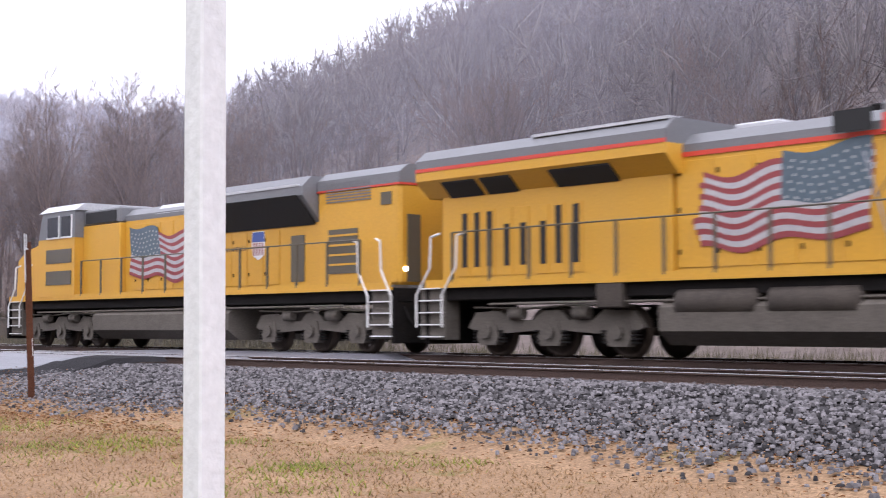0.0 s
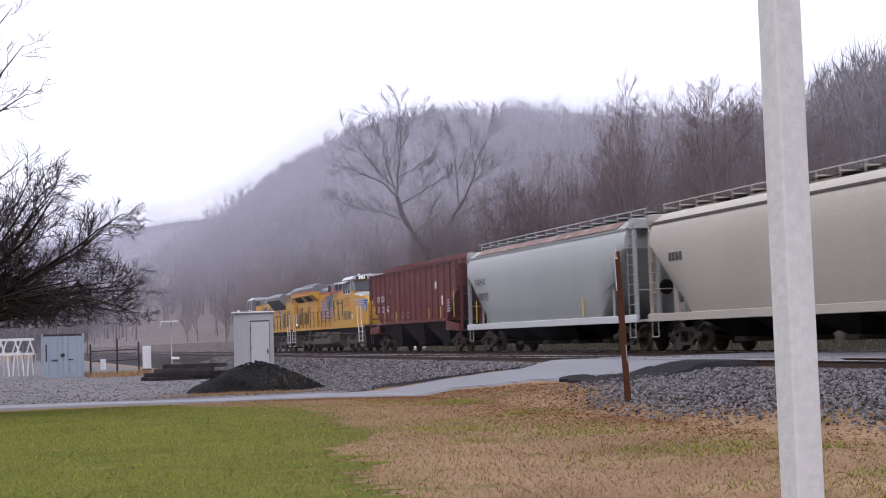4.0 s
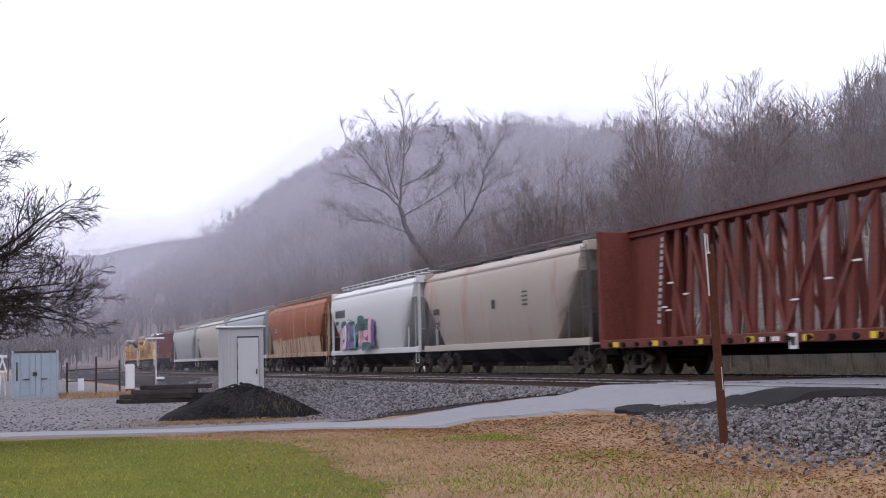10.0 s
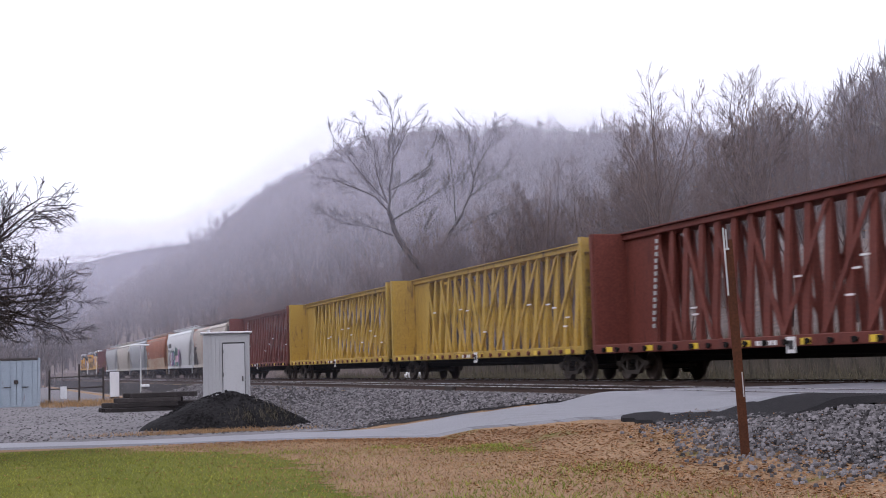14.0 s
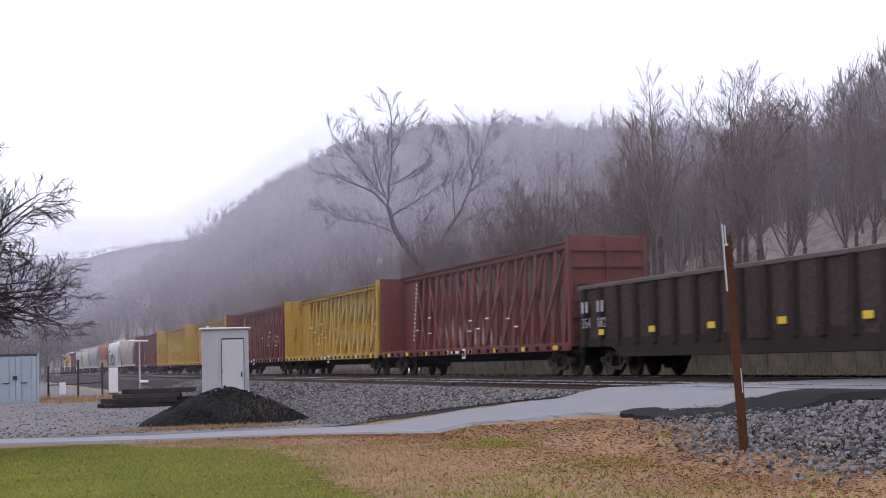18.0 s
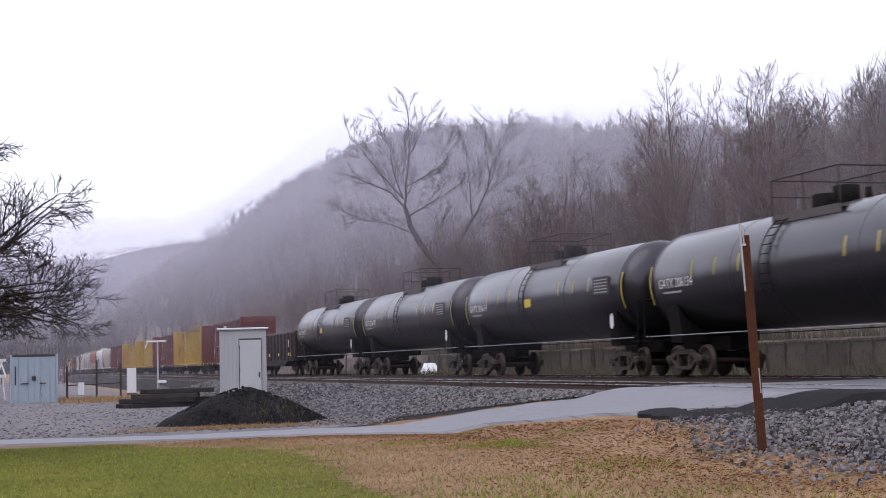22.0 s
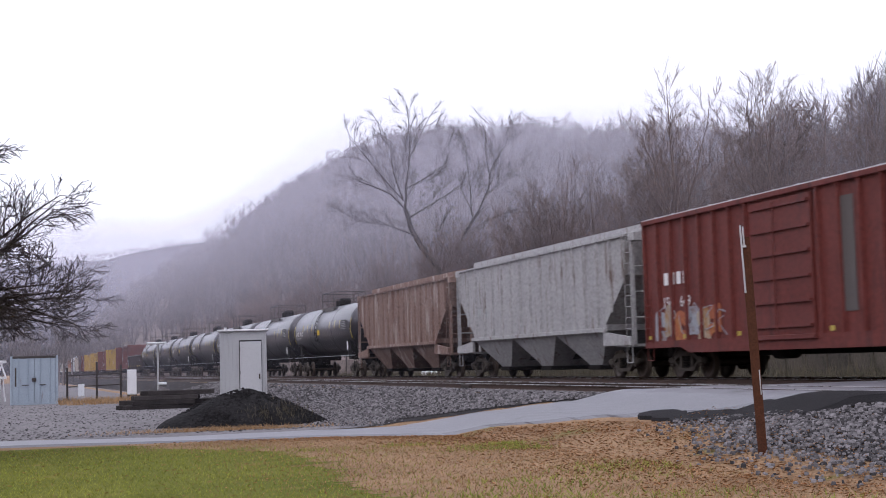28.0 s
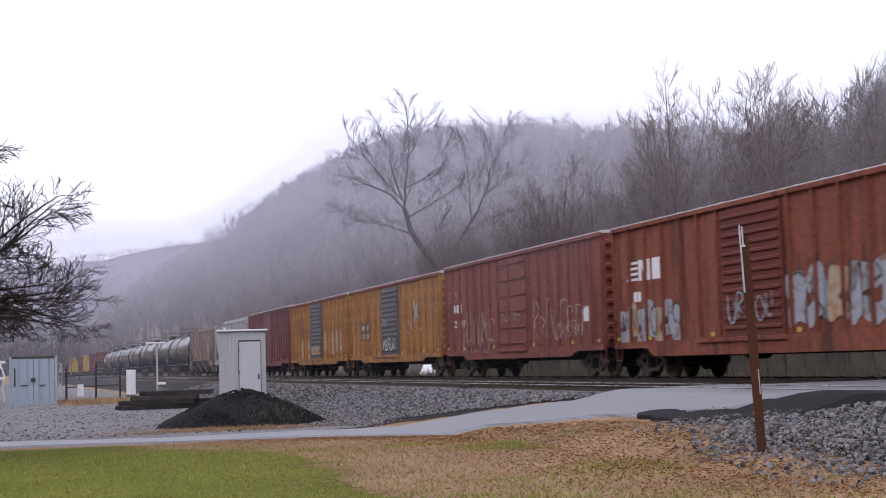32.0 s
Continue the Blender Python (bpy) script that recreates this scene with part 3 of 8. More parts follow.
# ---- tracks ----
for c, nm in ((NEAR, "near"), (FAR, "far")):
    track = thing("railway_track", "pair of worn steel rails on wooden ties in ballast", "track", group="tracks", kind="structure")
    for s in (-0.755, 0.755):
        x = c + s
        b = Build().prism([(x - 0.07, RZ - 0.17), (x + 0.07, RZ - 0.17), (x + 0.07, RZ - 0.155), (x + 0.012, RZ - 0.14), (x + 0.012, RZ - 0.04), (x + 0.036, RZ - 0.03), (x + 0.036, RZ - 0.012), (x - 0.036, RZ - 0.012), (x - 0.036, RZ - 0.03), (x - 0.012, RZ - 0.04), (x - 0.012, RZ - 0.14), (x - 0.07, RZ - 0.155)], "y", -80, 640)
        rail = part("rail", b, m_rail, track)
        b = Build().box(x - 0.034, x + 0.034, -80, 640, RZ - 0.012, RZ, 0.004)
        part("rail_head", b, m_head, rail, "bright worn running surface")
    tie_mesh = Build().box(-1.3, 1.3, -0.11, 0.11, -0.16, 0, 0.015).mesh("tie", m_tie)
    y = -14.0
    n = 0
    while y < (92 if c == NEAR else 52):
        if not 18 < y < 28:
            part("tie", tie_mesh, m_tie, track, at=pose(c + random.uniform(-0.04, 0.04), y, RZ - 0.172, 0, 0, random.uniform(-0.8, 0.8)))
            n += 1
        y += 0.53
    b = Build()
    while y < 330:
        b.box(c - 1.3, c + 1.3, y - 0.11, y + 0.11, RZ - 0.33, RZ - 0.172)
        y += 0.53
    tagged(part("far_ties", b, m_tie, track), kind="stuff")
    if c == NEAR:
        spike = Build().box(-0.11, 0.11, -0.09, 0.09, 0, 0.02).box(-0.1, -0.075, -0.02, 0.02, 0.02, 0.05).box(0.075, 0.1, -0.02, 0.02, 0.02, 0.05).mesh("tie_plate", m_rail)
        y = -6.04
        while y < 60:
            if not 18 < y < 28:
                part("tie_plate", spike, m_rail, track, at=pose(c - 0.755, y, RZ - 0.173))
            y += 0.53
        b = Build().box(c - 0.755 - 0.12, c - 0.755 + 0.12, 41.3, 42.1, RZ - 0.15, RZ - 0.02, 0.02)
        part("joint_bar", b, m_iron, track)

# ---- trees ----


def limbs(seed, start, way, length, radius, levels, spread=0.75, kids=4, gnarl=0.25, lift=0.12, shrink=0.62, minr=0.006, bend=4):
    """Tapered crooked limbs: returns lists of (p, q, r0, r1), the trunk's first."""
    rnd = random.Random(seed)
    trunk, crown = [], []

    def grow(p, d, ln, r, level):
        segs = bend if level < 2 else 2 if level < 4 else 1
        q = p
        pts = [(p, r)]
        for i in range(segs):
            d = (d + Vector((rnd.uniform(-1, 1), rnd.uniform(-1, 1), rnd.uniform(-1, 1))) * gnarl * (0.45 if level == 0 else 1) + Vector((0, 0, lift))).normalized()
            q2 = q + d * ln / segs
            r2 = max(minr, r * (1 - 0.5 * (i + 1) / segs))
            (trunk if level == 0 else crown).append((q, q2, pts[-1][1], r2))
            q = q2
            pts.append((q, r2))
        if level >= levels:
            return
        n = kids + (1 if level == 0 else 0)
        for k in range(n):
            at = 1 if k == 0 else rnd.uniform(0.35, 1)
            i = min(len(pts) - 1, max(1, round(at * (len(pts) - 1))))
            base, rb = pts[i]
            if i < len(pts) - 1 or k:
                w = rnd.uniform(0, 6.283)
                u = d.orthogonal().normalized()
                side = u * math.cos(w) + d.cross(u) * math.sin(w)
                nd = (d + side * spread * rnd.uniform(0.6, 1.3)).normalized()
            else:
                nd = d
            grow(base, nd, ln * shrink * rnd.uniform(0.75, 1.2), max(minr, rb * rnd.uniform(0.5, 0.72)), level + 1)

    grow(Vector(start), Vector(way).normalized(), length, radius, 0)
    return trunk, crown


def limb_mesh(name, segs, material, n=3):
    """Three- or four-sided tapered rods, in one mesh, by numpy."""
    p = np.array([s[0] for s in segs])
    q = np.array([s[1] for s in segs])
    r0, r1 = np.array([s[2] for s in segs]), np.array([s[3] for s in segs])
    d = q - p
    d /= np.linalg.norm(d, axis=1, keepdims=True) + 1e-9
    a = np.where(np.abs(d[:, 2:3]) < 0.9, np.array([[0, 0, 1.0]]), np.array([[1.0, 0, 0]]))
    u = np.cross(d, a)
    u /= np.linalg.norm(u, axis=1, keepdims=True)
    w = np.cross(d, u)
    ring = []
    for c, r in ((p, r0), (q, r1)):
        for i in range(n):
            t = 2 * math.pi * i / n
            ring.append(c + (u * math.cos(t) + w * math.sin(t)) * r[:, None])
    v = np.stack(ring, 1)
    f = []
    for i in range(n):
        j = (i + 1) % n
        f += [(i, j, n + j), (i, n + j, n + i)]
    f = np.array(f)[None] + (np.arange(len(segs)) * 2 * n)[:, None, None]
    return arrays_mesh(name, v.reshape(-1, 3), f.reshape(-1, 3), material)


def tree(name, label, seed, m, height, radius, wood, twig, levels=5, group="", **kw):
    t = thing(name, label, "tree", m, group=group)
    tr, cr = limbs(seed, (0, 0, 0), (0, 0, 1), height * 0.42, radius, levels, **kw)
    part("trunk", limb_mesh("trunk", tr, wood, 6), wood, t)
    part("crown", limb_mesh("crown", cr, twig), twig, t)
    return t


def sprout(rnd, out, pts, r0, r1, gap, reach, level, lift=0.3, wide=0.85, minr=0.011, start=0.12):
    """A limb along pts with side branches that bend upward, each bearing its own; adds (p, q, r0, r1) to out."""
    n = len(pts) - 1
    total = sum((q - p).length for p, q in zip(pts, pts[1:]))
    s, nxt = 0.0, total * start
    for i in range(n):
        p, q = pts[i], pts[i + 1]
        ln = (q - p).length
        ra, rb = r0 + (r1 - r0) * i / n, r0 + (r1 - r0) * (i + 1) / n
        out.append((p, q, ra, rb))
        d = (q - p) / max(ln, 1e-6)
        while level > 0 and nxt < s + ln:
            k = (nxt - s) / ln
            base = p + (q - p) * k
            u = d.orthogonal().normalized()
            w = rnd.uniform(0, 6.283)
            side = u * math.cos(w) + d.cross(u) * math.sin(w)
            nd = (d + side * wide * rnd.uniform(0.55, 1.35)).normalized()
            size = reach * (1 - 0.5 * nxt / total) * rnd.uniform(0.5, 1.15)
            m = 4 if level > 2 else 3 if level > 1 else 2
            line = [base]
            for j in range(m):
                nd = (nd + Vector((rnd.uniform(-1, 1), rnd.uniform(-1, 1), rnd.uniform(-0.7, 0.7))) * 0.22 + Vector((0, 0, lift / m))).normalized()
                line.append(line[-1] + nd * size / m)
            rr = max(minr, (ra + (rb - ra) * k) * rnd.uniform(0.36, 0.55))
            sprout(rnd, out, line, rr, minr, gap * 0.6, reach * 0.48, level - 1, lift, wide, minr, 0.25)
            nxt += gap * rnd.uniform(0.6, 1.4)
        s += ln


def tall_bare_tree(seed, h, radius, label):
    """A straight stem that parts into a few steep leaders under a crown of ascending branches."""
    rnd = random.Random(seed)
    t = thing("bare_tree", label, "tree", pose(0, 0, -50), group="bare trees along the railway")
    trunk, crown = [], []
    fork = h * rnd.uniform(0.28, 0.42)
    lean = Vector((rnd.uniform(-0.06, 0.06), rnd.uniform(-0.06, 0.06), 1))
    top = lean * fork
    stem = [Vector((0, 0, 0)), lean * fork * 0.5 + Vector((rnd.uniform(-0.1, 0.1), rnd.uniform(-0.1, 0.1), 0)), top]
    trunk += [(stem[0], stem[1], radius * 1.15, radius), (stem[1], stem[2], radius, radius * 0.86)]
    sprout(rnd, crown, stem, 0.03, 0.03, 0.5, 2.2, 2, 0.3, 0.95, 0.011, 0.3)
    n = rnd.choice((3, 4, 4, 5))
    a0 = rnd.uniform(0, 6.283)
    for k in range(n):
        a = a0 + k * 6.283 / n + rnd.uniform(-0.4, 0.4)
        out = h * (0.03 if k == 0 else rnd.uniform(0.10, 0.2))
        tall = h * (1.0 if k == 0 else rnd.uniform(0.78, 0.97)) - fork
        line = [top]
        for j in range(1, 7):
            f = j / 6
            line.append(top + Vector((math.cos(a) * out * f ** 0.8 + rnd.uniform(-0.13, 0.13), math.sin(a) * out * f ** 0.8 + rnd.uniform(-0.13, 0.13), tall * f)))
        sprout(rnd, crown, line, radius * (0.62 if k == 0 else 0.46), 0.012, 0.52, 2.8, 3, 0.36, 0.85, 0.0095, 0.05)
    part("trunk", limb_mesh("trunk", trunk, m_bark, 7), m_bark, t)
    part("crown", limb_mesh("crown", crown, m_twig), m_twig, t)
    return t


# row of bare trees behind the tracks
TREES = [tall_bare_tree(20 + k, 14.0, 0.15, "tall bare grey-brown tree behind the railway") for k in range(6)]
rnd = random.Random(8)
spots = []
y = 43.0
while y < 101:
    for x in (32.6, 38.5):
        spots.append((x + rnd.uniform(-1.2, 1.8), y + rnd.uniform(-1.5, 1.5)))
    y += 3.0 + (y - 45) * 0.008
for i, (x, y) in enumerate(spots):
    src = TREES[i % 6]
    k = rnd.uniform(0.92, 1.05) * lin(y, [40, 46, 52, 60, 72, 79, 86, 95, 103], [0.65, 0.69, 0.80, 0.89, 0.86, 0.80, 0.76, 0.70, 0.62]) * (0.9 if x > 36 else 1.0)
    h = ground_z(x, y) - 0.1
    if i < 6:
        src.matrix_basis = pose(x, y, h, 0, 0, rnd.uniform(0, 360))
        src.scale = (k, k, k)
    else:
        src0 = src.scale.copy()
        src.scale = (k, k, k)
        copy_thing(src, pose(x, y, h, rnd.uniform(-3, 3), rnd.uniform(-3, 3), rnd.uniform(0, 360)))
        src.scale = src0

# smaller trees and brush further along the railway
SMALL = []
for k in range(4):
    SMALL.append(tree("young_tree", "slim bare young tree on the railway bank", 60 + k, pose(0, 0, -50), 7.5, 0.09, m_bark, m_twig, 4, "young trees along the railway", kids=4, spread=0.58, lift=0.12, gnarl=0.17, shrink=0.76, minr=0.011))
spots = []
for _ in range(70):
    y = 84 + 190 * rnd.random() ** 1.4
    spots.append((rnd.uniform(27.5, 44) + (y - 84) * 0.03, y))
for _ in range(16):
    spots.append((rnd.uniform(29, 31.5), rnd.uniform(46, 84)))
for _ in range(12):
    spots.append((rnd.uniform(38, 50), rnd.uniform(-2, 42)))
for i, (x, y) in enumerate(spots):
    src = SMALL[i % 4]
    k = rnd.uniform(0.75, 1.25) * (0.6 if i >= 70 and i < 86 else 1)
    h = ground_z(x, y) - 0.1
    if i < 4:
        src.matrix_basis = pose(x, y, h, 0, 0, rnd.uniform(0, 360))
    else:
        src0 = src.scale.copy()
        src.scale = (k, k, k)
        copy_thing(src, pose(x, y, h, rnd.uniform(-6, 6), rnd.uniform(-6, 6), rnd.uniform(0, 360)))
        src.scale = src0

# the great sycamore: a stem leaning over the railway that fans out, and a second one beside it
syc = thing("sycamore", "large bare pale sycamore with two leaning stems", "tree", pose(31.7, 101.6, ground_z(31.7, 101.6) - 0.2) @ Matrix.Scale(1.09, 4))
side = Vector((0.94, -0.34, 0))
deep = Vector((0.34, 0.94, 0))
rnd = random.Random(17)


def limb_line(*way):
    """Places across and up, in metres, made into a limb with a little depth."""
    w, out = 0.0, []
    drift = rnd.uniform(-0.22, 0.22)
    for i, (u, v) in enumerate(way):
        out.append(side * u + Vector((0, 0, v)) + deep * w)
        w += drift + rnd.uniform(-0.12, 0.12)
    fine = [out[0]]
    for p, q in zip(out, out[1:]):
        fine += [p + (q - p) * 0.5 + Vector((rnd.uniform(-0.07, 0.07), rnd.uniform(-0.07, 0.07), 0)), q]
    return fine


trunk, crown = [], []
for line, ra, rb in ((limb_line((0.5, -0.5), (0.3, 3.5), (0.0, 6.2), (-1.2, 7.8), (-2.0, 9.3), (-2.3, 10.5)), 0.27, 0.16), (limb_line((0.9, -0.5), (0.85, 4.5), (0.9, 7.0), (1.8, 8.7), (2.9, 10.3)), 0.19, 0.11)):
    sprout(rnd, trunk, line, ra, rb, 9, 0, 0)
for way, ra in ((((-2.3, 10.5), (-2.2, 12.0), (-2.0, 13.4), (-1.9, 15.6), (-2.1, 18.1)), 0.17), (((-2.3, 10.5), (-3.2, 11.5), (-4.6, 12.2), (-6.0, 12.8), (-6.9, 13.1)), 0.12), (((-2.4, 11.2), (-3.0, 13.0), (-3.2, 14.6), (-3.9, 16.5)), 0.12),
                (((-2.3, 11.0), (-3.9, 12.9), (-5.0, 14.3), (-6.1, 15.6)), 0.10), (((-2.1, 9.8), (-0.3, 10.8), (1.6, 12.0), (2.4, 12.9)), 0.09), (((-2.2, 11.9), (-0.8, 12.6), (0.5, 13.4), (1.3, 14.8)), 0.09),
                (((-2.0, 13.9), (-1.1, 15.6), (-0.4, 17.0)), 0.09), (((-1.6, 8.6), (-3.6, 9.4), (-5.6, 9.7), (-7.0, 10.6)), 0.08), (((-1.0, 7.6), (0.1, 8.6), (0.5, 10.0)), 0.05),
                (((2.9, 10.3), (3.6, 11.8), (3.9, 13.3), (4.9, 14.8), (5.0, 16.0)), 0.12), (((2.4, 9.6), (2.3, 11.8), (2.1, 13.8), (1.9, 15.6)), 0.09), (((1.6, 8.4), (3.2, 9.4), (5.2, 10.1)), 0.06), (((3.4, 11.3), (4.6, 12.2), (6.2, 12.9)), 0.07), (((3.7, 12.4), (3.4, 14.4), (3.5, 16.2)), 0.07)):
    sprout(rnd, crown, limb_line(*way), ra * 0.6, 0.016, 0.55, 2.9, 3, 0.34, 0.8, 0.012, 0.1)
part("trunk", limb_mesh("trunk", trunk, m_pale, 7), m_pale, syc)
part("crown", limb_mesh("crown", crown, m_pale, 4), m_pale, syc)

# wooded hillside, one mass
def template(seed, h, n, fat=1.0):
    """A bare tree for the mass of woods: a stem, a few limbs, and a rounded crown of fine twigs."""
    r = random.Random(seed)
    lean = Vector((r.uniform(-0.06, 0.06), r.uniform(-0.06, 0.06), 1))
    segs = [(Vector((0, 0, 0)), lean * h * 0.4, 0.15, 0.11), (lean * h * 0.4, lean * h * 0.72, 0.11, 0.05)]
    wide, tall = h * r.uniform(0.24, 0.32), h * 0.36
    mid = lean * h * 0.66
    forks = []
    for k in range(9):
        w = k * 0.7 + r.uniform(0, 0.7)
        base = lean * h * r.uniform(0.25, 0.6)
        tip = mid + Vector((math.cos(w) * wide * 0.6, math.sin(w) * wide * 0.6, tall * r.uniform(-0.5, 0.6)))
        segs.append((base, tip, 0.06, 0.035))
        forks.append(tip)
    for _ in range(n):
        d = Vector((r.gauss(0, 1), r.gauss(0, 1), r.gauss(0, 1))).normalized()
        k = r.uniform(0.55, 1.0)
        tip = mid + Vector((d.x * wide * k, d.y * wide * k, d.z * tall * k))
        base = min(forks, key=lambda f: (f - tip).length)
        base = tip + (base - tip) * min(1, r.uniform(1.3, 2.4) / max(0.3, (base - tip).length)) + Vector((0, 0, -0.8))
        segs.append((base, tip, 0.034, 0.016))
    return [(p, q, a * fat, b * fat) for p, q, a, b in segs]


def woods(name, label, pts, sizes, temps, material):
    vs, fs, off = [], [], 0
    for ti, segs in enumerate(temps):
        me = limb_mesh("t", segs, material)
        bv = np.empty(len(me.vertices) * 3, np.float32)
        me.vertices.foreach_get("co", bv)
        bf = np.empty(len(me.polygons) * 3, np.int32)
        me.loops.foreach_get("vertex_index", bf)
        bv, bf = bv.reshape(-1, 3), bf.reshape(-1, 3)
        bpy.data.meshes.remove(me)
        sel = np.arange(len(pts)) % len(temps) == ti
        pp, ss = pts[sel], sizes[sel]
        a = rng.uniform(0, 6.283, len(pp))
        c, s = np.cos(a), np.sin(a)
        q = bv[None] * ss[:, None, None]
        v = np.stack([q[..., 0] * c[:, None] - q[..., 1] * s[:, None], q[..., 0] * s[:, None] + q[..., 1] * c[:, None], q[..., 2]], -1) + pp[:, None]
        f = bf[None] + (np.arange(len(pp)) * len(bv))[:, None, None] + off
        vs.append(v.reshape(-1, 3))
        fs.append(f.reshape(-1, 3))
        off += len(pp) * len(bv)
    return tagged(new(name, arrays_mesh(name, np.concatenate(vs), np.concatenate(fs), material)), label, "woods", kind="stuff")


pts, sizes = [], []
for k in range(520):
    x, y = rng.uniform(46, 88), rng.uniform(-45, 75)
    pts.append((x, y, ground_z(x, y) - 0.3))
    sizes.append(rng.uniform(0.6, 0.95))
for k in range(2300):
    y = -50 + 480 * rng.random() ** 1.1
    x = 44 + 48 * rng.random() ** 0.8
    pts.append((x, y, ground_z(x, y) - 0.3))
    sizes.append(rng.uniform(0.75, 1.15))
for k in range(330):
    y = rng.uniform(100, 450) if k % 3 else rng.uniform(300, 1000)
    x = rng.uniform(79, 95)
    pts.append((x, y, ground_z(x, y) - 0.3))
    sizes.append(rng.uniform(0.85, 1.25))
for k in range(1100):
    y, x = (rng.uniform(420, 1080), rng.uniform(36, 92)) if k % 2 else (rng.uniform(1230, 1345), rng.uniform(20, 230))
    pts.append((x, y, ground_z(x, y) - 0.3))
    sizes.append(rng.uniform(1.0, 1.7) * (1 if k % 2 else 0.27))
pts, sizes = np.array(pts), np.array(sizes)
near = np.hypot(pts[:, 0], pts[:, 1]) < 140
clear = (pts[:, 0] < 52) & (pts[:, 1] > 45) & (pts[:, 1] < 100)
woods("hill_woods", "bare winter woods covering the misty hillside", pts[~near], sizes[~near], [template(k, 11.0, 70, 1.3) for k in range(7)], m_wood)
woods("hill_woods", "bare winter woods on the lower hillside", pts[near & ~clear], sizes[near & ~clear], [template(50 + k, 10.0, 120, 0.85) for k in range(5)], m_wood)
pts = [(x, y, ground_z(x, y) - 0.2) for x, y in zip(rng.uniform(-45, -2, 150), rng.uniform(100, 150, 150))]
pts += [(x, y, ground_z(x, y) - 0.2) for x, y in zip(rng.uniform(-6, 12, 40), rng.uniform(190, 260, 40))]
woods("valley_woods", "dark bare woods at the end of the yard", np.array(pts), rng.uniform(0.7, 1.05, 190), [template(30 + k, 10, 90) for k in range(3)], m_wood)

# dead leaves caught in the railway trees, tall weeds on the bank
leaf_v = np.array([(-1, 0, 0), (0, -0.5, 0.2), (1, 0, 0), (0, 0.5, 0.25)])
leaf_f = np.array([(0, 1, 2), (0, 2, 3)])
n = 2600
cl = np.stack([rng.uniform(30.5, 41, 220), rng.uniform(52, 92, 220), rng.uniform(3.0, 9, 220)], -1)
P = cl[rng.integers(0, 220, n)] + rng.normal(0, 0.8, (n, 3))
tagged(new("hanging_leaves", scatter_mesh("hanging_leaves", leaf_v, leaf_f, P, rng.uniform(0.05, 0.1, n), rng.uniform(0, 6.28, n), rng.uniform(0.8, 1.2, (n, 1, 3)), m_leaf)), "russet dead leaves clinging to bare branches", "leaves", kind="stuff")
blade_v = np.array([(-0.06, 0, 0), (0.06, 0, 0), (0.02, 0.03, 1.0), (0, 0.08, 0)])
blade_f = np.array([(0, 1, 2), (1, 3, 2), (3, 0, 2)])
n = 26000
xx = rng.uniform(24.2, 33, n)
yy = 12 + 110 * rng.random(n) ** 1.3
keep = ~((yy < 29) & (xx < 29.6))
xx, yy = xx[keep], yy[keep]
P = np.array([(x, y, ground_z(x, y) - 0.02) for x, y in zip(xx, yy)])
tagged(new("dry_weeds", scatter_mesh("dry_weeds", blade_v, blade_f, P, rng.uniform(0.25, 0.85, len(P)), rng.uniform(0, 6.28, len(P)), rng.uniform(0.6, 1.2, (len(P), 1, 3)) * np.array([0.5, 0.5, 1.0]), m_weed, rng.normal(0, 0.25, (len(P), 2)))), "tall dry brown weeds on the bank behind the tracks", "weeds", kind="stuff")
n = 2200
P = np.stack([rng.uniform(2.9, 8.6, n), rng.uniform(72, 84, n), np.zeros(n) - 0.05], -1)
tagged(new("straw_clumps", scatter_mesh("straw_clumps", blade_v, blade_f, P, rng.uniform(0.12, 0.42, n), rng.uniform(0, 6.28, n), rng.uniform(0.6, 1.2, (n, 1, 3)), m_straw, rng.normal(0, 0.5, (n, 2)))), "pale dry grass clumps beside the container", "grass", kind="stuff")

# grass on the lawn and the dry turf
n = 130000
yy = -2 + 33 * rng.random(n) ** 0.9
xx = rng.uniform(-6, 1, n) * 0 + rng.uniform(-9, 11, n)
edge = np.array([lawn_edge(y) for y in yy])
green = xx < edge + rng.normal(0, 1.3, n)
road_s = np.interp(xx, [-20, 0, 3.5, 7.3, 10.3, 11.3], [32.7, 32.4, 31.5, 31.0, 29.0, 25.5])
ok = (yy < road_s) & (xx < np.array([toe(y) for y in yy]) + rng.normal(-0.3, 0.5, n))
up = rng.uniform(0.015, 0.05, n)
for nm, lab, sel, mat_ in (("lawn_grass", "short mown green grass blades", green & ok, m_blade), ("dry_grass", "dry straw-coloured winter grass and thatch", ~green & ok, m_straw)):
    P = np.stack([xx, yy, np.zeros(n) + 0.004], -1)[sel]
    k = len(P)
    tagged(new(nm, scatter_mesh(nm, blade_v, blade_f, P, up[sel], rng.uniform(0, 6.28, k), rng.uniform(0.7, 1.3, (k, 1, 3)) * np.array([3.0, 3.0, 1.0]), mat_, rng.normal(0, 0.7, (k, 2)))), lab, "grass", kind="stuff")
n = 2600
xx, yy = rng.uniform(-9, 10.5, n), rng.uniform(0, 31, n)
road_s = np.interp(xx, [-20, 0, 3.5, 7.3, 10.3, 11.3], [32.7, 32.4, 31.5, 31.0, 29.0, 25.5])
P = np.stack([xx, yy, np.full(n, 0.02)], -1)[yy < road_s]
k = len(P)
tagged(new("fallen_leaves", scatter_mesh("fallen_leaves", leaf_v, leaf_f, P, rng.uniform(0.02, 0.045, k), rng.uniform(0, 6.28, k), rng.uniform(0.8, 1.2, (k, 1, 3)), m_leaf)), "brown fallen leaves strewn over the grass", "leaves", kind="stuff")

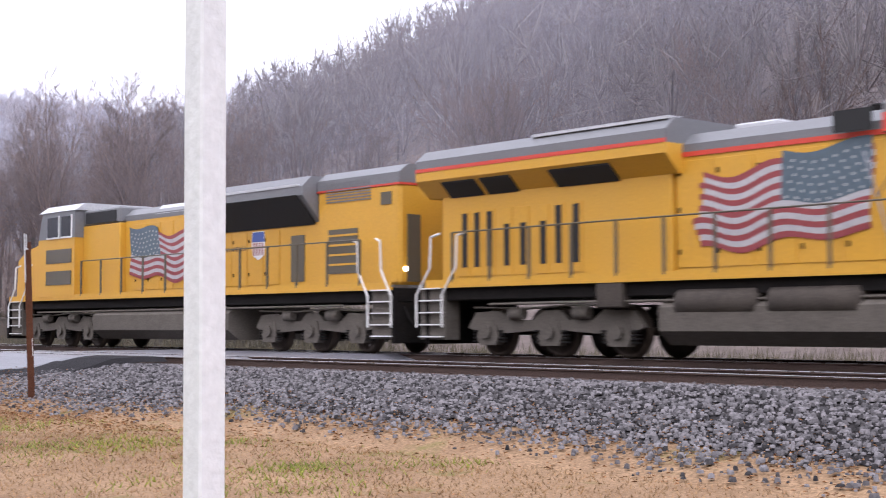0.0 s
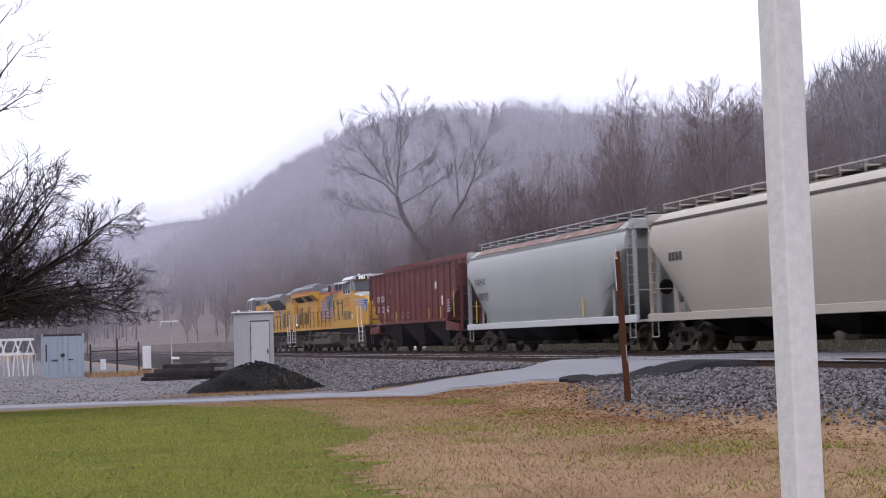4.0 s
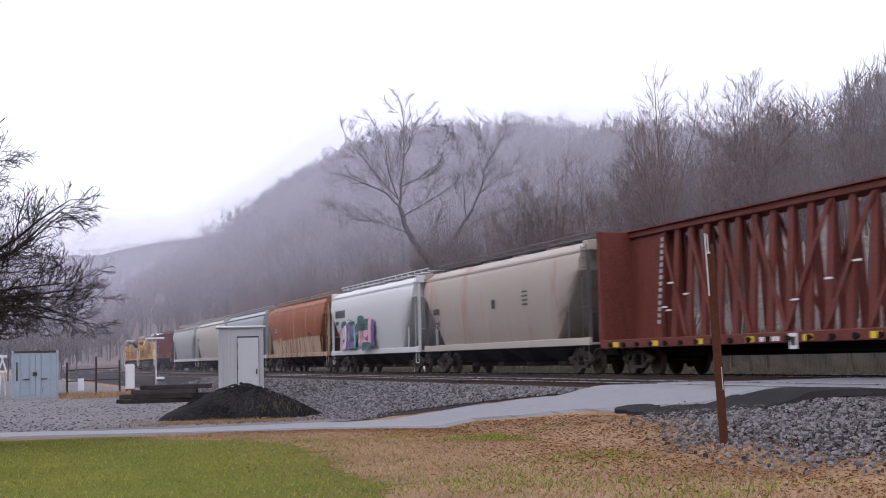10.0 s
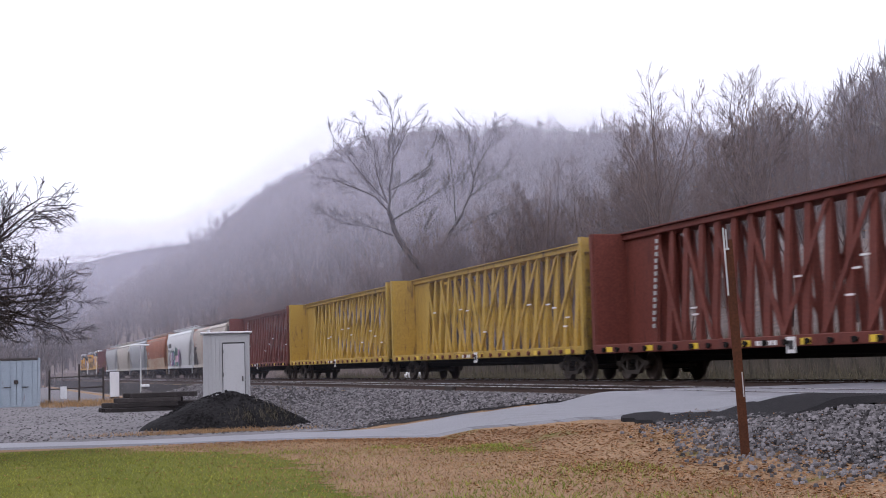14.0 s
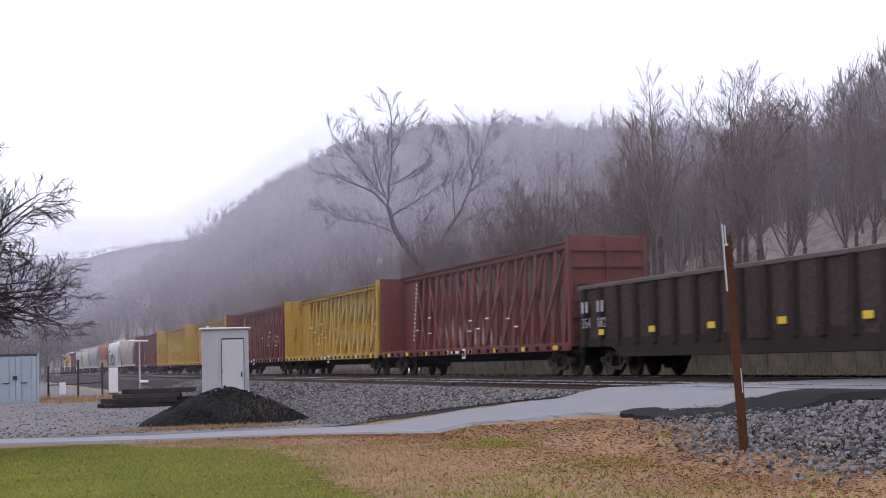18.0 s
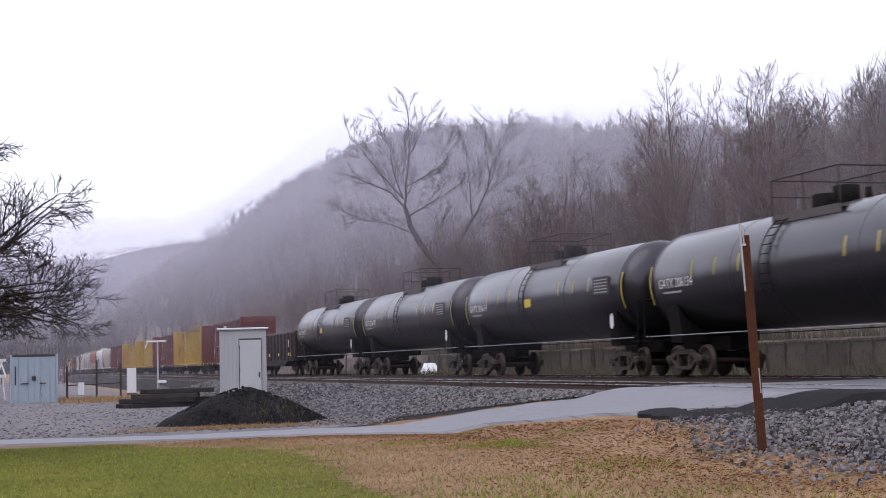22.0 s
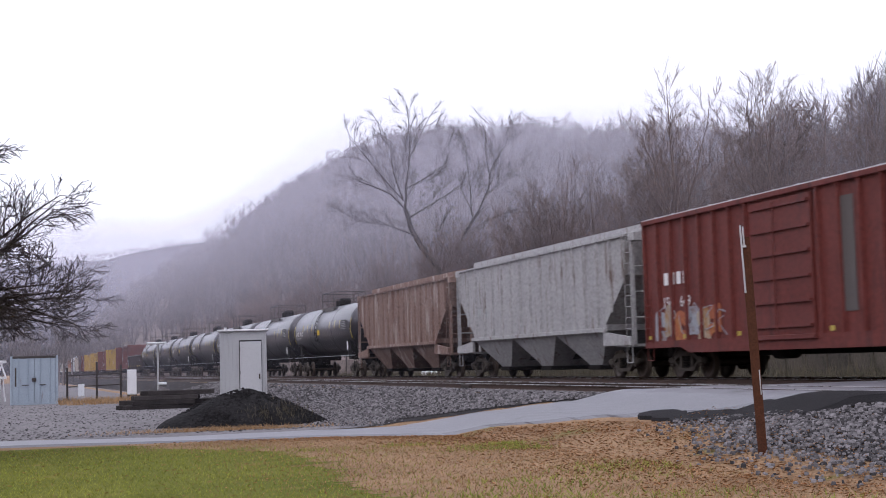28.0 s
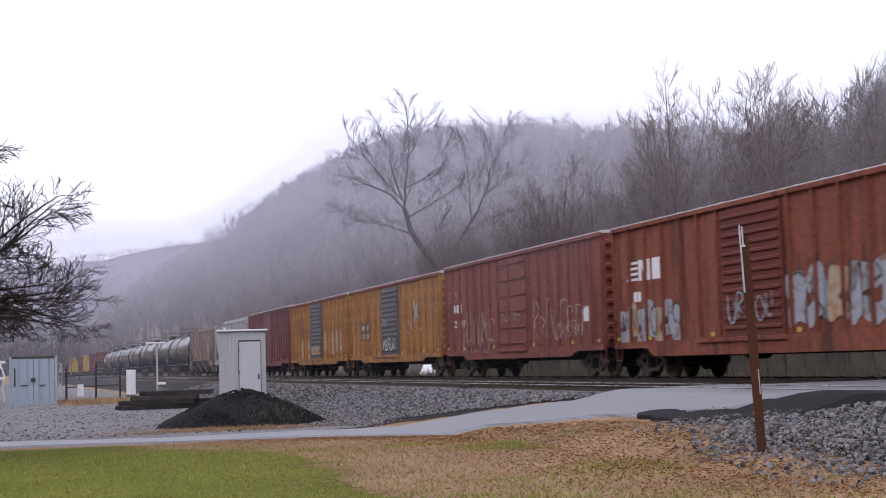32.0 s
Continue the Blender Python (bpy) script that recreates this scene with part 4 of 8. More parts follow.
# leaf litter drifted along the road and the ballast, straw in front of the heap, green weeds in the dry turf
n = 12000
yy = 6 + 25.5 * rng.random(n) ** 0.55
lim = np.minimum(np.array([toe(y) for y in yy]) - 0.6, np.interp(yy, [20, 25.8, 29.2, 31.2, 31.8], [11.8, 11.2, 10.2, 7.2, 3.4]))
xx = lim - np.abs(rng.normal(0, 1.5, n)) - 0.1
P = np.stack([xx, yy, np.array([ground_z(x, y) for x, y in zip(xx, yy)]) + 0.02], -1)
tagged(new("leaf_litter", scatter_mesh("leaf_litter", leaf_v, leaf_f, P, rng.uniform(0.014, 0.038, n), rng.uniform(0, 6.28, n), rng.uniform(0.7, 1.3, (n, 1, 3)) * np.array([1, 1, 1.8]), m_leaf)), "orange-brown leaf litter drifted beside the road", "leaves", kind="stuff")
n = 7000
yy = -7 + 30 * rng.random(n)
xx = np.array([toe(y) for y in yy]) + rng.normal(-0.15, 0.6, n)
P = np.stack([xx, yy, np.array([ground_z(x, y) for x, y in zip(xx, yy)]) + rng.uniform(0.02, 0.06, n)], -1)
tagged(new("verge_leaves", scatter_mesh("verge_leaves", leaf_v, leaf_f, P, rng.uniform(0.014, 0.036, n), rng.uniform(0, 6.28, n), rng.uniform(0.7, 1.3, (n, 1, 3)) * np.array([1, 1, 1.8]), m_leaf)), "brown dead leaves caught among the outermost ballast stones", "leaves", kind="stuff")
n = 3000
xx = rng.normal(5.6, 1.3, n)
P = np.stack([xx, 36.2 + np.abs(rng.normal(0, 0.8, n)), np.full(n, 0.0)], -1)
tagged(new("straw_verge", scatter_mesh("straw_verge", blade_v, blade_f, P, rng.uniform(0.04, 0.14, n), rng.uniform(0, 6.28, n), rng.uniform(0.6, 1.2, (n, 1, 3)) * np.array([2.0, 2.0, 1.0]), m_straw, rng.normal(0, 0.8, (n, 2)))), "flattened straw and leaves along the gravel verge", "grass", kind="stuff")
n = 5200
cl = np.stack([rng.uniform(5.0, 9.2, 40), rng.uniform(2, 29, 40)], -1)
cl[:4] = [(9.4, 25.8), (9.1, 24.6), (8.6, 25.2), (9.6, 24.2)]
spread = rng.uniform(0.12, 0.6, 40)
pick = (40 * rng.random(n) ** 1.5).astype(int)
P2 = cl[pick] + rng.normal(0, 1, (n, 2)) * spread[pick][:, None] * np.array([1.6, 1.0])
P = np.stack([P2[:, 0], P2[:, 1], np.full(n, 0.004)], -1)
tagged(new("green_tufts", scatter_mesh("green_tufts", blade_v, blade_f, P, rng.uniform(0.03, 0.08, n), rng.uniform(0, 6.28, n), rng.uniform(0.7, 1.3, (n, 1, 3)) * np.array([2.4, 2.4, 1.0]), m_blade, rng.normal(0, 0.7, (n, 2)))), "green tufts left in the dry turf", "grass", kind="stuff")

# ---- mist in the valley, drawn as tinted haze shells ----
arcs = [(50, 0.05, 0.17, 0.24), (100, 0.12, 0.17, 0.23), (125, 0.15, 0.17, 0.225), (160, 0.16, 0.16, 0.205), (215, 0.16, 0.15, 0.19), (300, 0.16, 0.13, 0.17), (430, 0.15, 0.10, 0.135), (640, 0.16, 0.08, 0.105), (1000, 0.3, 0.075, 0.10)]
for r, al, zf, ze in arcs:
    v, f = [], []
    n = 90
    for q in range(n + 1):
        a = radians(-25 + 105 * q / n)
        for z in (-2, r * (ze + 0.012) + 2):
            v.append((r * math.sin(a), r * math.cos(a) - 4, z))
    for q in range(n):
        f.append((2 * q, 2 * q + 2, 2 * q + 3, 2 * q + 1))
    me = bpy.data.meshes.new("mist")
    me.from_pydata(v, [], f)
    me.materials.append(haze_sheet_material("mist", al, r * (zf + 0.006), r * (ze + 0.012), low=(r * min(zf, 0.10), r * min(ze, 0.13))))
    tagged(new("mist", me), "thin lilac mist sheet painting haze over the distance", "mist", kind="stuff")

# extra haze sheets pale the steep slope further down the line, by degrees
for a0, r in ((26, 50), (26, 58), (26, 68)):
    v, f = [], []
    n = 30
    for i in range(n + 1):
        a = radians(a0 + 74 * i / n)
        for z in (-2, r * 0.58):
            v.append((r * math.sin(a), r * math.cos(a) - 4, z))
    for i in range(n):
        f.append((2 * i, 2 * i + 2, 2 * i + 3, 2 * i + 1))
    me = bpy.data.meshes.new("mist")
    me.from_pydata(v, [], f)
    me.materials.append(haze_sheet_material("mist", 0.10, r * 0.40, r * 0.56, (27, 50)))
    tagged(new("mist", me), "thin lilac mist sheet painting haze over the slope", "mist", kind="stuff")

# ---- things on the near side ----
# white painted post near the eye
b = Build()
w, c = 0.061, 0.009
b.prism([(-w + c, -w), (w - c, -w), (w, -w + c), (w, w - c), (w - c, w), (-w + c, w), (-w, w - c), (-w, -w + c)], "z", -0.1, 4.2)
d = Vector((math.sin(radians(31.45)), math.cos(radians(31.45)), 0)) * 5.6
solid("white_post", b, m_white, "square white-painted post with chamfered edges on the lawn", "post", pose(-1.9 + d.x, -8.5 + d.y, 0, 0.6, -0.6, 3.5))

# rusty rail post with conduit
post = thing("rail_post", "rusty upright length of rail used as a post", "post", pose(10.3, 17.9, 0.13, 0, -2.2, -25))
part("rail_length", Build().prism([(-0.065, -0.05), (0.065, -0.05), (0.065, -0.035), (0.012, -0.02), (0.012, 0.04), (0.034, 0.05), (0.034, 0.08), (-0.034, 0.08), (-0.034, 0.05), (-0.012, 0.04), (-0.012, -0.02), (-0.065, -0.035)], "z", -0.2, 3.15), m_post, post)
part("conduit", Build().rod((-0.055, -0.06, 2.35), (-0.055, -0.06, 3.32), 0.014), m_galv, post, "thin galvanised conduit")
part("conduit_short", Build().rod((-0.02, -0.065, 3.0), (-0.02, -0.065, 3.3), 0.012).box(-0.05, 0.01, -0.075, -0.05, 3.0, 3.03), m_galv, post, "short white conduit stub")
part("lower_conduit", Build().rod((0.045, -0.055, 0.9), (0.045, -0.055, 1.25), 0.008), m_galv, post, "thin bright wire clip")

# heap of asphalt millings
n, mrow = 40, 14
v, f = [(0, 0, 1.02)], []
for j in range(1, mrow + 1):
    k = j / mrow
    for i in range(n):
        a = 2 * math.pi * i / n
        rx, ry = 2.45 * k, 1.6 * k
        wob = 1 + 0.10 * noise.noise(Vector((math.cos(a) * 1.5, math.sin(a) * 1.5, 1))) * k
        z = 1.02 * (1 - k ** 1.25) ** 0.9 if k < 1 else -0.05
        x, y = rx * wob * math.cos(a), ry * wob * math.sin(a)
        v.append((x + 0.15 * math.sin(a * 3) * k, y, max(-0.05, z + 0.09 * noise.noise(Vector((x * 1.6, y * 1.6, 0))) + 0.03 * noise.noise(Vector((x * 7, y * 7, 4))))))
for i in range(n):
    f.append((0, 1 + i, 1 + (i + 1) % n))
for j in range(mrow - 1):
    for i in range(n):
        a = 1 + j * n + i
        e = 1 + j * n + (i + 1) % n
        f.append((a, a + n, e + n, e))
heap = thing("asphalt_heap", "heap of black asphalt millings dumped beside the road", "heap", pose(6.55, 39.8, 0))
part("mound", Build().add(v, f, True), m_heap, heap)
P = []
for _ in range(1500):
    a, k = rng.uniform(0, 6.283), rng.random() ** 0.5
    x, y = 2.4 * k * math.cos(a), 1.55 * k * math.sin(a)
    P.append((x, y, 1.02 * max(0, 1 - k ** 1.25) ** 0.9 + 0.02))
P = np.array(P)
tagged(part("loose_rubble", scatter_mesh("loose_rubble", stone_v, stone_f, P, rng.uniform(0.02, 0.06, len(P)), rng.uniform(0, 6.28, len(P)), rng.uniform(0.7, 1.2, (len(P), 1, 3)), m_heap), m_heap, heap), kind="stuff")
P = np.stack([rng.normal(7.3, 0.55, 260), rng.normal(38.6, 0.3, 260), np.full(260, 0.1)], -1)
P[:, 2] = np.clip(0.9 - 0.45 * np.abs(P[:, 1] - 39.8), 0.0, 0.8)
tagged(new("heap_weeds", scatter_mesh("heap_weeds", blade_v, blade_f, P, rng.uniform(0.06, 0.2, 260), rng.uniform(0, 6.28, 260), rng.uniform(0.6, 1.2, (260, 1, 3)), m_weed, rng.normal(0, 0.4, (260, 2)))), "pale dry weeds growing at the foot of the heap", "weeds", kind="stuff")

# signal hut
hut = thing("equipment_shed", "narrow white ribbed metal shed with a closed door", "shed", pose(8.15, 49.5, 0.1, 0, 0, -9))
part("body", Build().box(-0.80, 0.80, -0.8, 0.8, 0.0, 2.78, 0.02), m_shed, hut)
for i in range(13):
    x = -0.77 + i * 0.128
    if x < -0.22 or x > 0.67:
        part("cladding_rib", Build().box(x - 0.022, x + 0.022, -0.825, -0.8, 0.02, 2.74, 0.008), m_shed, hut)
part("roof", Build().box(-0.88, 0.88, -0.90, 0.9, 2.78, 2.84, 0.015), m_white, hut, "flat white roof edge")
# Shade in the gap round the door, painted as near-black strips.
part("door_gap_shade", Build().box(-0.145, -0.12, -0.84, -0.8, 0.05, 2.46).box(0.62, 0.635, -0.84, -0.8, 0.05, 2.46).box(-0.12, 0.62, -0.84, -0.8, 2.42, 2.47), m_dark, hut, "dark strips painted as shade in the door gap")
dr = part("door", Build().box(-0.12, 0.62, -0.85, -0.8, 0.08, 2.42, 0.008), m_shedd, hut, "plain pale grey door")
part("handle", Build().box(0.52, 0.57, -0.89, -0.85, 1.12, 1.30, 0.01), m_iron, dr)
for z in (0.4, 1.3, 2.1):
    part("hinge", Build().rod((-0.115, -0.86, z), (-0.115, -0.86, z + 0.12), 0.015), m_iron, dr)
part("roof_lamp", Build().rod((-0.6, -0.7, 2.84), (-0.6, -0.7, 2.92), 0.05), m_galv, hut)

# shipping container
cn = thing("shipping_container", "weathered pale blue steel shipping container with closed doors", "container", pose(1.75, 78, -0.05, 0, 0, -1.5))
b = Build().box(-1.2, 1.2, 0.05, 6.0, 0.12, 2.55)
part("body", b, m_cont, cn)
for x in (-1.16, 1.16):
    part("corner_post", Build().box(x - 0.06, x + 0.06, -0.03, 0.12, 0.0, 2.6, 0.015), m_cont, cn)
part("header", Build().box(-1.1, 1.1, -0.03, 0.1, 2.48, 2.6, 0.01), m_iron, cn, "dark rusted top rail")
part("bottom_rail", Build().box(-1.1, 1.1, -0.03, 0.1, 0.02, 0.14, 0.01), m_cont, cn)
for s in (-1, 1):
    dd = part("door", Build().box(0.02 * s, 1.08 * s, -0.02, 0.05, 0.15, 2.47, 0.01), m_cont, cn)
    for x in (0.3, 0.8):
        part("lock_rod", Build().rod((x * s, -0.05, 0.12), (x * s, -0.05, 2.5), 0.022), m_cont, dd)
    part("lock_handle", Build().box(0.28 * s, 0.62 * s, -0.075, -0.05, 1.05, 1.10), m_iron, dd)
for i in range(18):
    part("side_corrugation", Build().box(1.2, 1.23, 0.3 + i * 0.31, 0.46 + i * 0.31, 0.15, 2.5, 0.01), m_cont, cn)
part("marking", Build().box(-0.98, -0.9, -0.026, -0.02, 1.0, 2.0), m_iron, cn, "faint dark vertical lettering bar")
part("lock_box", Build().box(-0.12, 0.1, -0.09, -0.02, 1.25, 1.45, 0.01), m_iron, cn)

# stack of white trestles left of the container
wt = thing("trestle_stack", "stack of white-painted wooden trestles", "trestles", pose(-1.35, 88, -0.05, 0, 0, -8))
for lvl, z0 in ((0, 0.0), (1, 1.55)):
    hh = 1.5 if lvl == 0 else 0.9
    part("top_rail", Build().box(-1.5, 1.6, -0.1, 0.1, z0 + hh - 0.1, z0 + hh + 0.05), m_white, wt)
    part("rear_rail", Build().box(-1.5, 1.6, 1.0, 1.2, z0 + hh - 0.1, z0 + hh + 0.05), m_white, wt)
    for i in range(7):
        x = -1.35 + i * 0.46
        lean = (0.12, -0.3)[lvl] * (1 if i % 2 else -1)
        part("leg", Build().rod((x + lean, -0.05, z0), (x, 0, z0 + hh), 0.06, 4), m_white, wt)
        if i % 2 == 0:
            part("rear_leg", Build().rod((x - lean, 1.1, z0), (x, 1.1, z0 + hh), 0.05, 4), m_white, wt)
    part("brace", Build().rod((-1.4, -0.06, z0 + 0.15), (-0.45, -0.06, z0 + hh - 0.1), 0.05, 4), m_white, wt)

# stack of old ties
ts = thing("tie_stack", "low stack of dark used railway ties on the gravel", "ties", pose(7.1, 60.5, 0.0, 0, 0, 6))
tm = Build().box(-1.3, 1.3, -0.11, 0.11, 0, 0.19, 0.02).mesh("old_tie", m_oldtie)
for lvl, (n, x0) in enumerate(((8, 0), (7, 0.15), (6, 0.4), (4, 0.9))):
    for i in range(n):
        part("old_tie", tm, m_tie, ts, at=pose(x0 + random.uniform(-0.25, 0.25) - 0.9, -0.9 + i * 0.3, lvl * 0.195, 0, 0, random.uniform(-3, 3)))
        if lvl < 2:
            part("old_tie", tm, m_tie, ts, at=pose(x0 + random.uniform(-0.2, 0.2) + 1.0, -0.6 + i * 0.3, lvl * 0.195, 0, 0, random.uniform(-4, 4)))

# white cabinet, shelter lamp, small signs, pipe gate
cab = thing("relay_cabinet", "slim white trackside equipment cabinet", "cabinet", pose(8.2, 94, 0.0))
part("case", Build().box(-0.28, 0.28, -0.25, 0.25, 0.1, 1.72, 0.03), m_white, cab)
part("foot", Build().box(-0.3, 0.3, -0.27, 0.27, -0.2, 0.1), m_iron, cab)
sl = thing("solar_lamp", "grey pole with a flat white panel on top", "lamp", pose(9.25, 88, 0.3))
part("pole", Build().rod((0, 0, -0.3), (0, 0, 2.95), 0.05), m_galv, sl)
part("panel", Build().box(-0.65, 0.5, -0.3, 0.3, 2.95, 3.04, 0.02), m_sign, sl, "flat white panel")
part("bracket", Build().rod((-0.6, 0, 2.95), (-0.75, 0, 2.6), 0.04), m_galv, sl)
part("box", Build().box(-0.02, 0.5, -0.2, 0.2, 0.45, 0.6, 0.02), m_sign, sl)
part("base", Build().prism([(-0.3, -0.4), (0.9, -0.4), (0.6, 0.2), (0.1, 0.35)], "y", -0.5, 0.5), m_gravel, sl, "grey concrete base")
gt = thing("pipe_gate", "dark rusty pipe gate with a small white sign", "gate", pose(4.6, 84, -0.1))
for x, h in ((-0.9, 2.0), (0.75, 2.3), (2.1, 2.1)):
    part("gate_post", Build().rod((x, 0, -0.2), (x, 0, h), 0.06), m_iron, gt)
for z in (0.9, 1.55):
    part("gate_bar", Build().rod((-0.9, 0, z), (2.1, 0, z + 0.08), 0.035), m_iron, gt)
part("gate_sign", Build().box(-0.3, 0.05, -0.05, -0.03, 0.35, 1.05), m_sign, gt, "small white notice")

# white parked car beyond the tracks
pc = thing("parked_car", "white car parked far beyond the tracks", "car", pose(30.6, 99, ground_z(30.6, 99) - 2.05, 0, 0, 60))
part("car_body", Build().prism([(-2.1, 0.35), (2.1, 0.35), (2.15, 0.8), (1.2, 0.95), (0.6, 1.42), (-0.9, 1.45), (-1.6, 1.0), (-2.1, 0.9)], "y", -0.85, 0.85), m_car, pc)
part("side_glass", Build().box(-0.8, 0.55, -0.87, -0.86, 0.98, 1.32), m_dark, pc)
for x in (-1.35, 1.35):
    part("wheel", Build().turned([(-0.9, 0.2), (-0.88, 0.32), (-0.7, 0.32)], "y", 12).shift(x, 0, 0.33), m_dark, pc)

# old board fence and the apple tree behind it
fn = thing("board_fence", "old dark wooden board fence corner at the lawn's edge", "fence", pose(-2.75, 28.3, -0.02))
for i in range(14):
    x = -1.95 + i * 0.155
    part("fence_board", Build().box(x, x + 0.145, -0.03 + 0.012 * (i % 2), 0.0 + 0.012 * (i % 2), -0.02, 2.2 + random.uniform(-0.05, 0.06), 0.008), m_board, fn)
for z in (0.5, 1.2, 1.9):
    part("fence_rail", Build().box(-1.95, 0.2, 0.015, 0.07, z, z + 0.1), m_board, fn)
part("fence_post", Build().box(0.2, 0.36, -0.05, 0.1, -0.1, 2.32, 0.01), m_post, fn, "reddish brown corner post")

at_ = thing("apple_tree", "spreading bare dark old fruit tree", "tree", pose(-3.0, 29.2, 0))
tr, cr = limbs(77, (0, 0, 0), (0.02, 0, 1), 2.3, 0.30, 1, kids=0, gnarl=0.12, bend=3)
cr, rnd = [], random.Random(91)
for az in (0, 26, -26, 54, -50):
    deep, side = Vector((-math.sin(radians(az)), math.cos(radians(az)), 0)), Vector((math.cos(radians(az)), math.sin(radians(az)), 0))
    for way, ra in ((((0, 2.1), (1.6, 2.9), (3.3, 3.2), (5.0, 3.2)), 0.085), (((0.1, 2.2), (1.7, 3.4), (3.2, 4.2), (4.3, 5.1)), 0.085), (((0, 2.2), (1.1, 3.7), (2.0, 5.0), (2.8, 5.9)), 0.075),
                    (((0, 2.1), (1.7, 2.7), (3.3, 2.9), (4.3, 2.6)), 0.06), (((0, 2.2), (-1.7, 3.4), (-3.3, 4.3)), 0.08), (((0, 2.2), (0.3, 4.0), (-0.4, 5.7)), 0.07)):
        k = rnd.uniform(0.9, 1.1)
        line = limb_line(*((u * k, v + rnd.uniform(-0.12, 0.12)) for u, v in way))
        sprout(rnd, cr, line, ra, 0.010, 0.25, 1.55, 3, 0.07, 0.9, 0.0068, 0.2)
# the lowest shoots are pruned over the yard
cr = [g for g in cr if g[1].z > 2.2 or g[1].x < 0.4]
part("trunk", limb_mesh("trunk", tr, m_barkd, 8), m_barkd, at_)
part("crown", limb_mesh("crown", cr, m_barkd), m_barkd, at_)
n = 70
P = np.array([s[1] for s in random.Random(6).sample(cr, n)]) + np.array([-3.0, 29.2, 0])
tagged(new("clinging_leaves", scatter_mesh("clinging_leaves", leaf_v, leaf_f, P, rng.uniform(0.03, 0.05, n), rng.uniform(0, 6.28, n), rng.uniform(0.8, 1.2, (n, 1, 3)), m_leaf)), "a few dull red leaves left on the fruit tree", "leaves", kind="stuff")
# tall pale tree behind it, its limbs reaching over the lawn
tall = thing("tall_tree", "tall pale bare tree standing over the lawn", "tree", pose(-4.6, 33.5, 0))
side, deep, rnd = Vector((1, 0, 0)), Vector((0, 1, 0)), random.Random(43)
trunk, crown = [], []
sprout(rnd, trunk, limb_line((0, -0.2), (0.1, 2.5), (0.0, 5.0), (0.2, 7.5)), 0.22, 0.14, 9, 0, 0)
for way, ra in ((((0.2, 7.5), (0.4, 10.0), (0.3, 13.0)), 0.10), (((0.1, 5.6), (1.4, 7.2), (2.6, 8.3), (3.6, 9.0)), 0.08), (((0.1, 6.6), (1.2, 8.6), (2.3, 10.1), (3.2, 11.4)), 0.08), (((0.0, 5.0), (1.6, 5.9), (2.7, 6.5), (3.5, 7.2)), 0.06),
                (((0.2, 7.5), (1.0, 10.0), (1.9, 12.2)), 0.07), (((0.1, 6.0), (-1.8, 8.5), (-3.2, 11.0)), 0.08), (((0.2, 7.0), (2.0, 8.0), (2.9, 9.6), (3.5, 10.4)), 0.06)):
    sprout(rnd, crown, limb_line(*way), ra, 0.012, 0.42, 1.7, 3, 0.15, 0.85, 0.0075, 0.15)
part("trunk", limb_mesh("trunk", trunk, m_bark, 8), m_bark, tall)
part("crown", limb_mesh("crown", crown, m_bark), m_bark, tall)

# low panelled wall behind the tracks
m_wall = surface("weathered_wall_panel", (0.062, 0.05, 0.039), 0.9, vary=0.35, big=1.2, fine=20, bump=0.4, streak=False, other=(0.10, 0.082, 0.06), spots=(0.035, 0.03, 0.02), spot_scale=2.6, spot_share=0.4, per_object=0.25)
wall = thing("retaining_wall", "low weathered brown panelled retaining wall behind the railway", "wall", kind="structure")
pw = Build().box(0, 0.16, -0.72, 0.72, -0.1, 1.42, 0.02).box(-0.03, 0.02, -0.72, 0.72, 1.30, 1.42, 0.01).mesh("wall_panel", m_wall)
wp = Build().box(-0.035, 0.14, -0.05, 0.05, -0.1, 1.40, 0.015).mesh("wall_post", m_wall)
y = 33.0
while y < 100:
    part("wall_panel", pw, m_wall, wall, at=pose(30.15 + random.uniform(-0.03, 0.03), y, 0.62 + random.uniform(-0.05, 0.05)))
    part("wall_post", wp, m_wall, wall, at=pose(30.12, y + 0.75, 0.62))
    y += 1.5

# ---- the train ----
# Each car stands on its own track centre: x across (the lawn is at -x), y along, towards the head of the train, z up from the rail.
m_black = surface("grimy_black_steel", (0.008, 0.0075, 0.0075), 0.8, metal=0.1, vary=0.4, big=3, fine=30, bump=0.2, other=(0.02, 0.017, 0.016), sheen=0.12)
m_grime = surface("road_grime_grey", (0.062, 0.052, 0.046), 0.85, metal=0.1, vary=0.35, big=3, fine=25, bump=0.2, other=(0.095, 0.08, 0.068), sheen=0.15)
m_wheel = surface("wheel_steel", (0.05, 0.038, 0.032), 0.6, metal=0.5, vary=0.35, big=4, fine=30, bump=0.1, other=(0.085, 0.06, 0.045))
m_tread = plain("wheel_tread", (0.45, 0.44, 0.44), 0.3, 0.9)
m_yel = surface("armour_yellow", (0.66, 0.345, 0.022), 0.45, vary=0.12, big=1.2, fine=20, bump=0.03, streak=True, other=(0.60, 0.32, 0.035), spots=(0.38, 0.22, 0.06), spot_scale=3, spot_share=0.06)
m_harb = surface("harbour_grey", (0.165, 0.165, 0.175), 0.5, vary=0.15, big=1.5, fine=20, bump=0.03)
m_red = surface("signal_red", (0.58, 0.06, 0.035), 0.45, vary=0.1, bump=0)
m_wht = surface("decal_white", (0.74, 0.73, 0.73), 0.5, vary=0.1, big=3, bump=0)
m_blue = surface("decal_blue", (0.06, 0.10, 0.32), 0.5, vary=0.1, big=3, bump=0)
m_flagb = surface("flag_blue", (0.085, 0.12, 0.15), 0.5, vary=0.2, big=2, fine=10, bump=0)
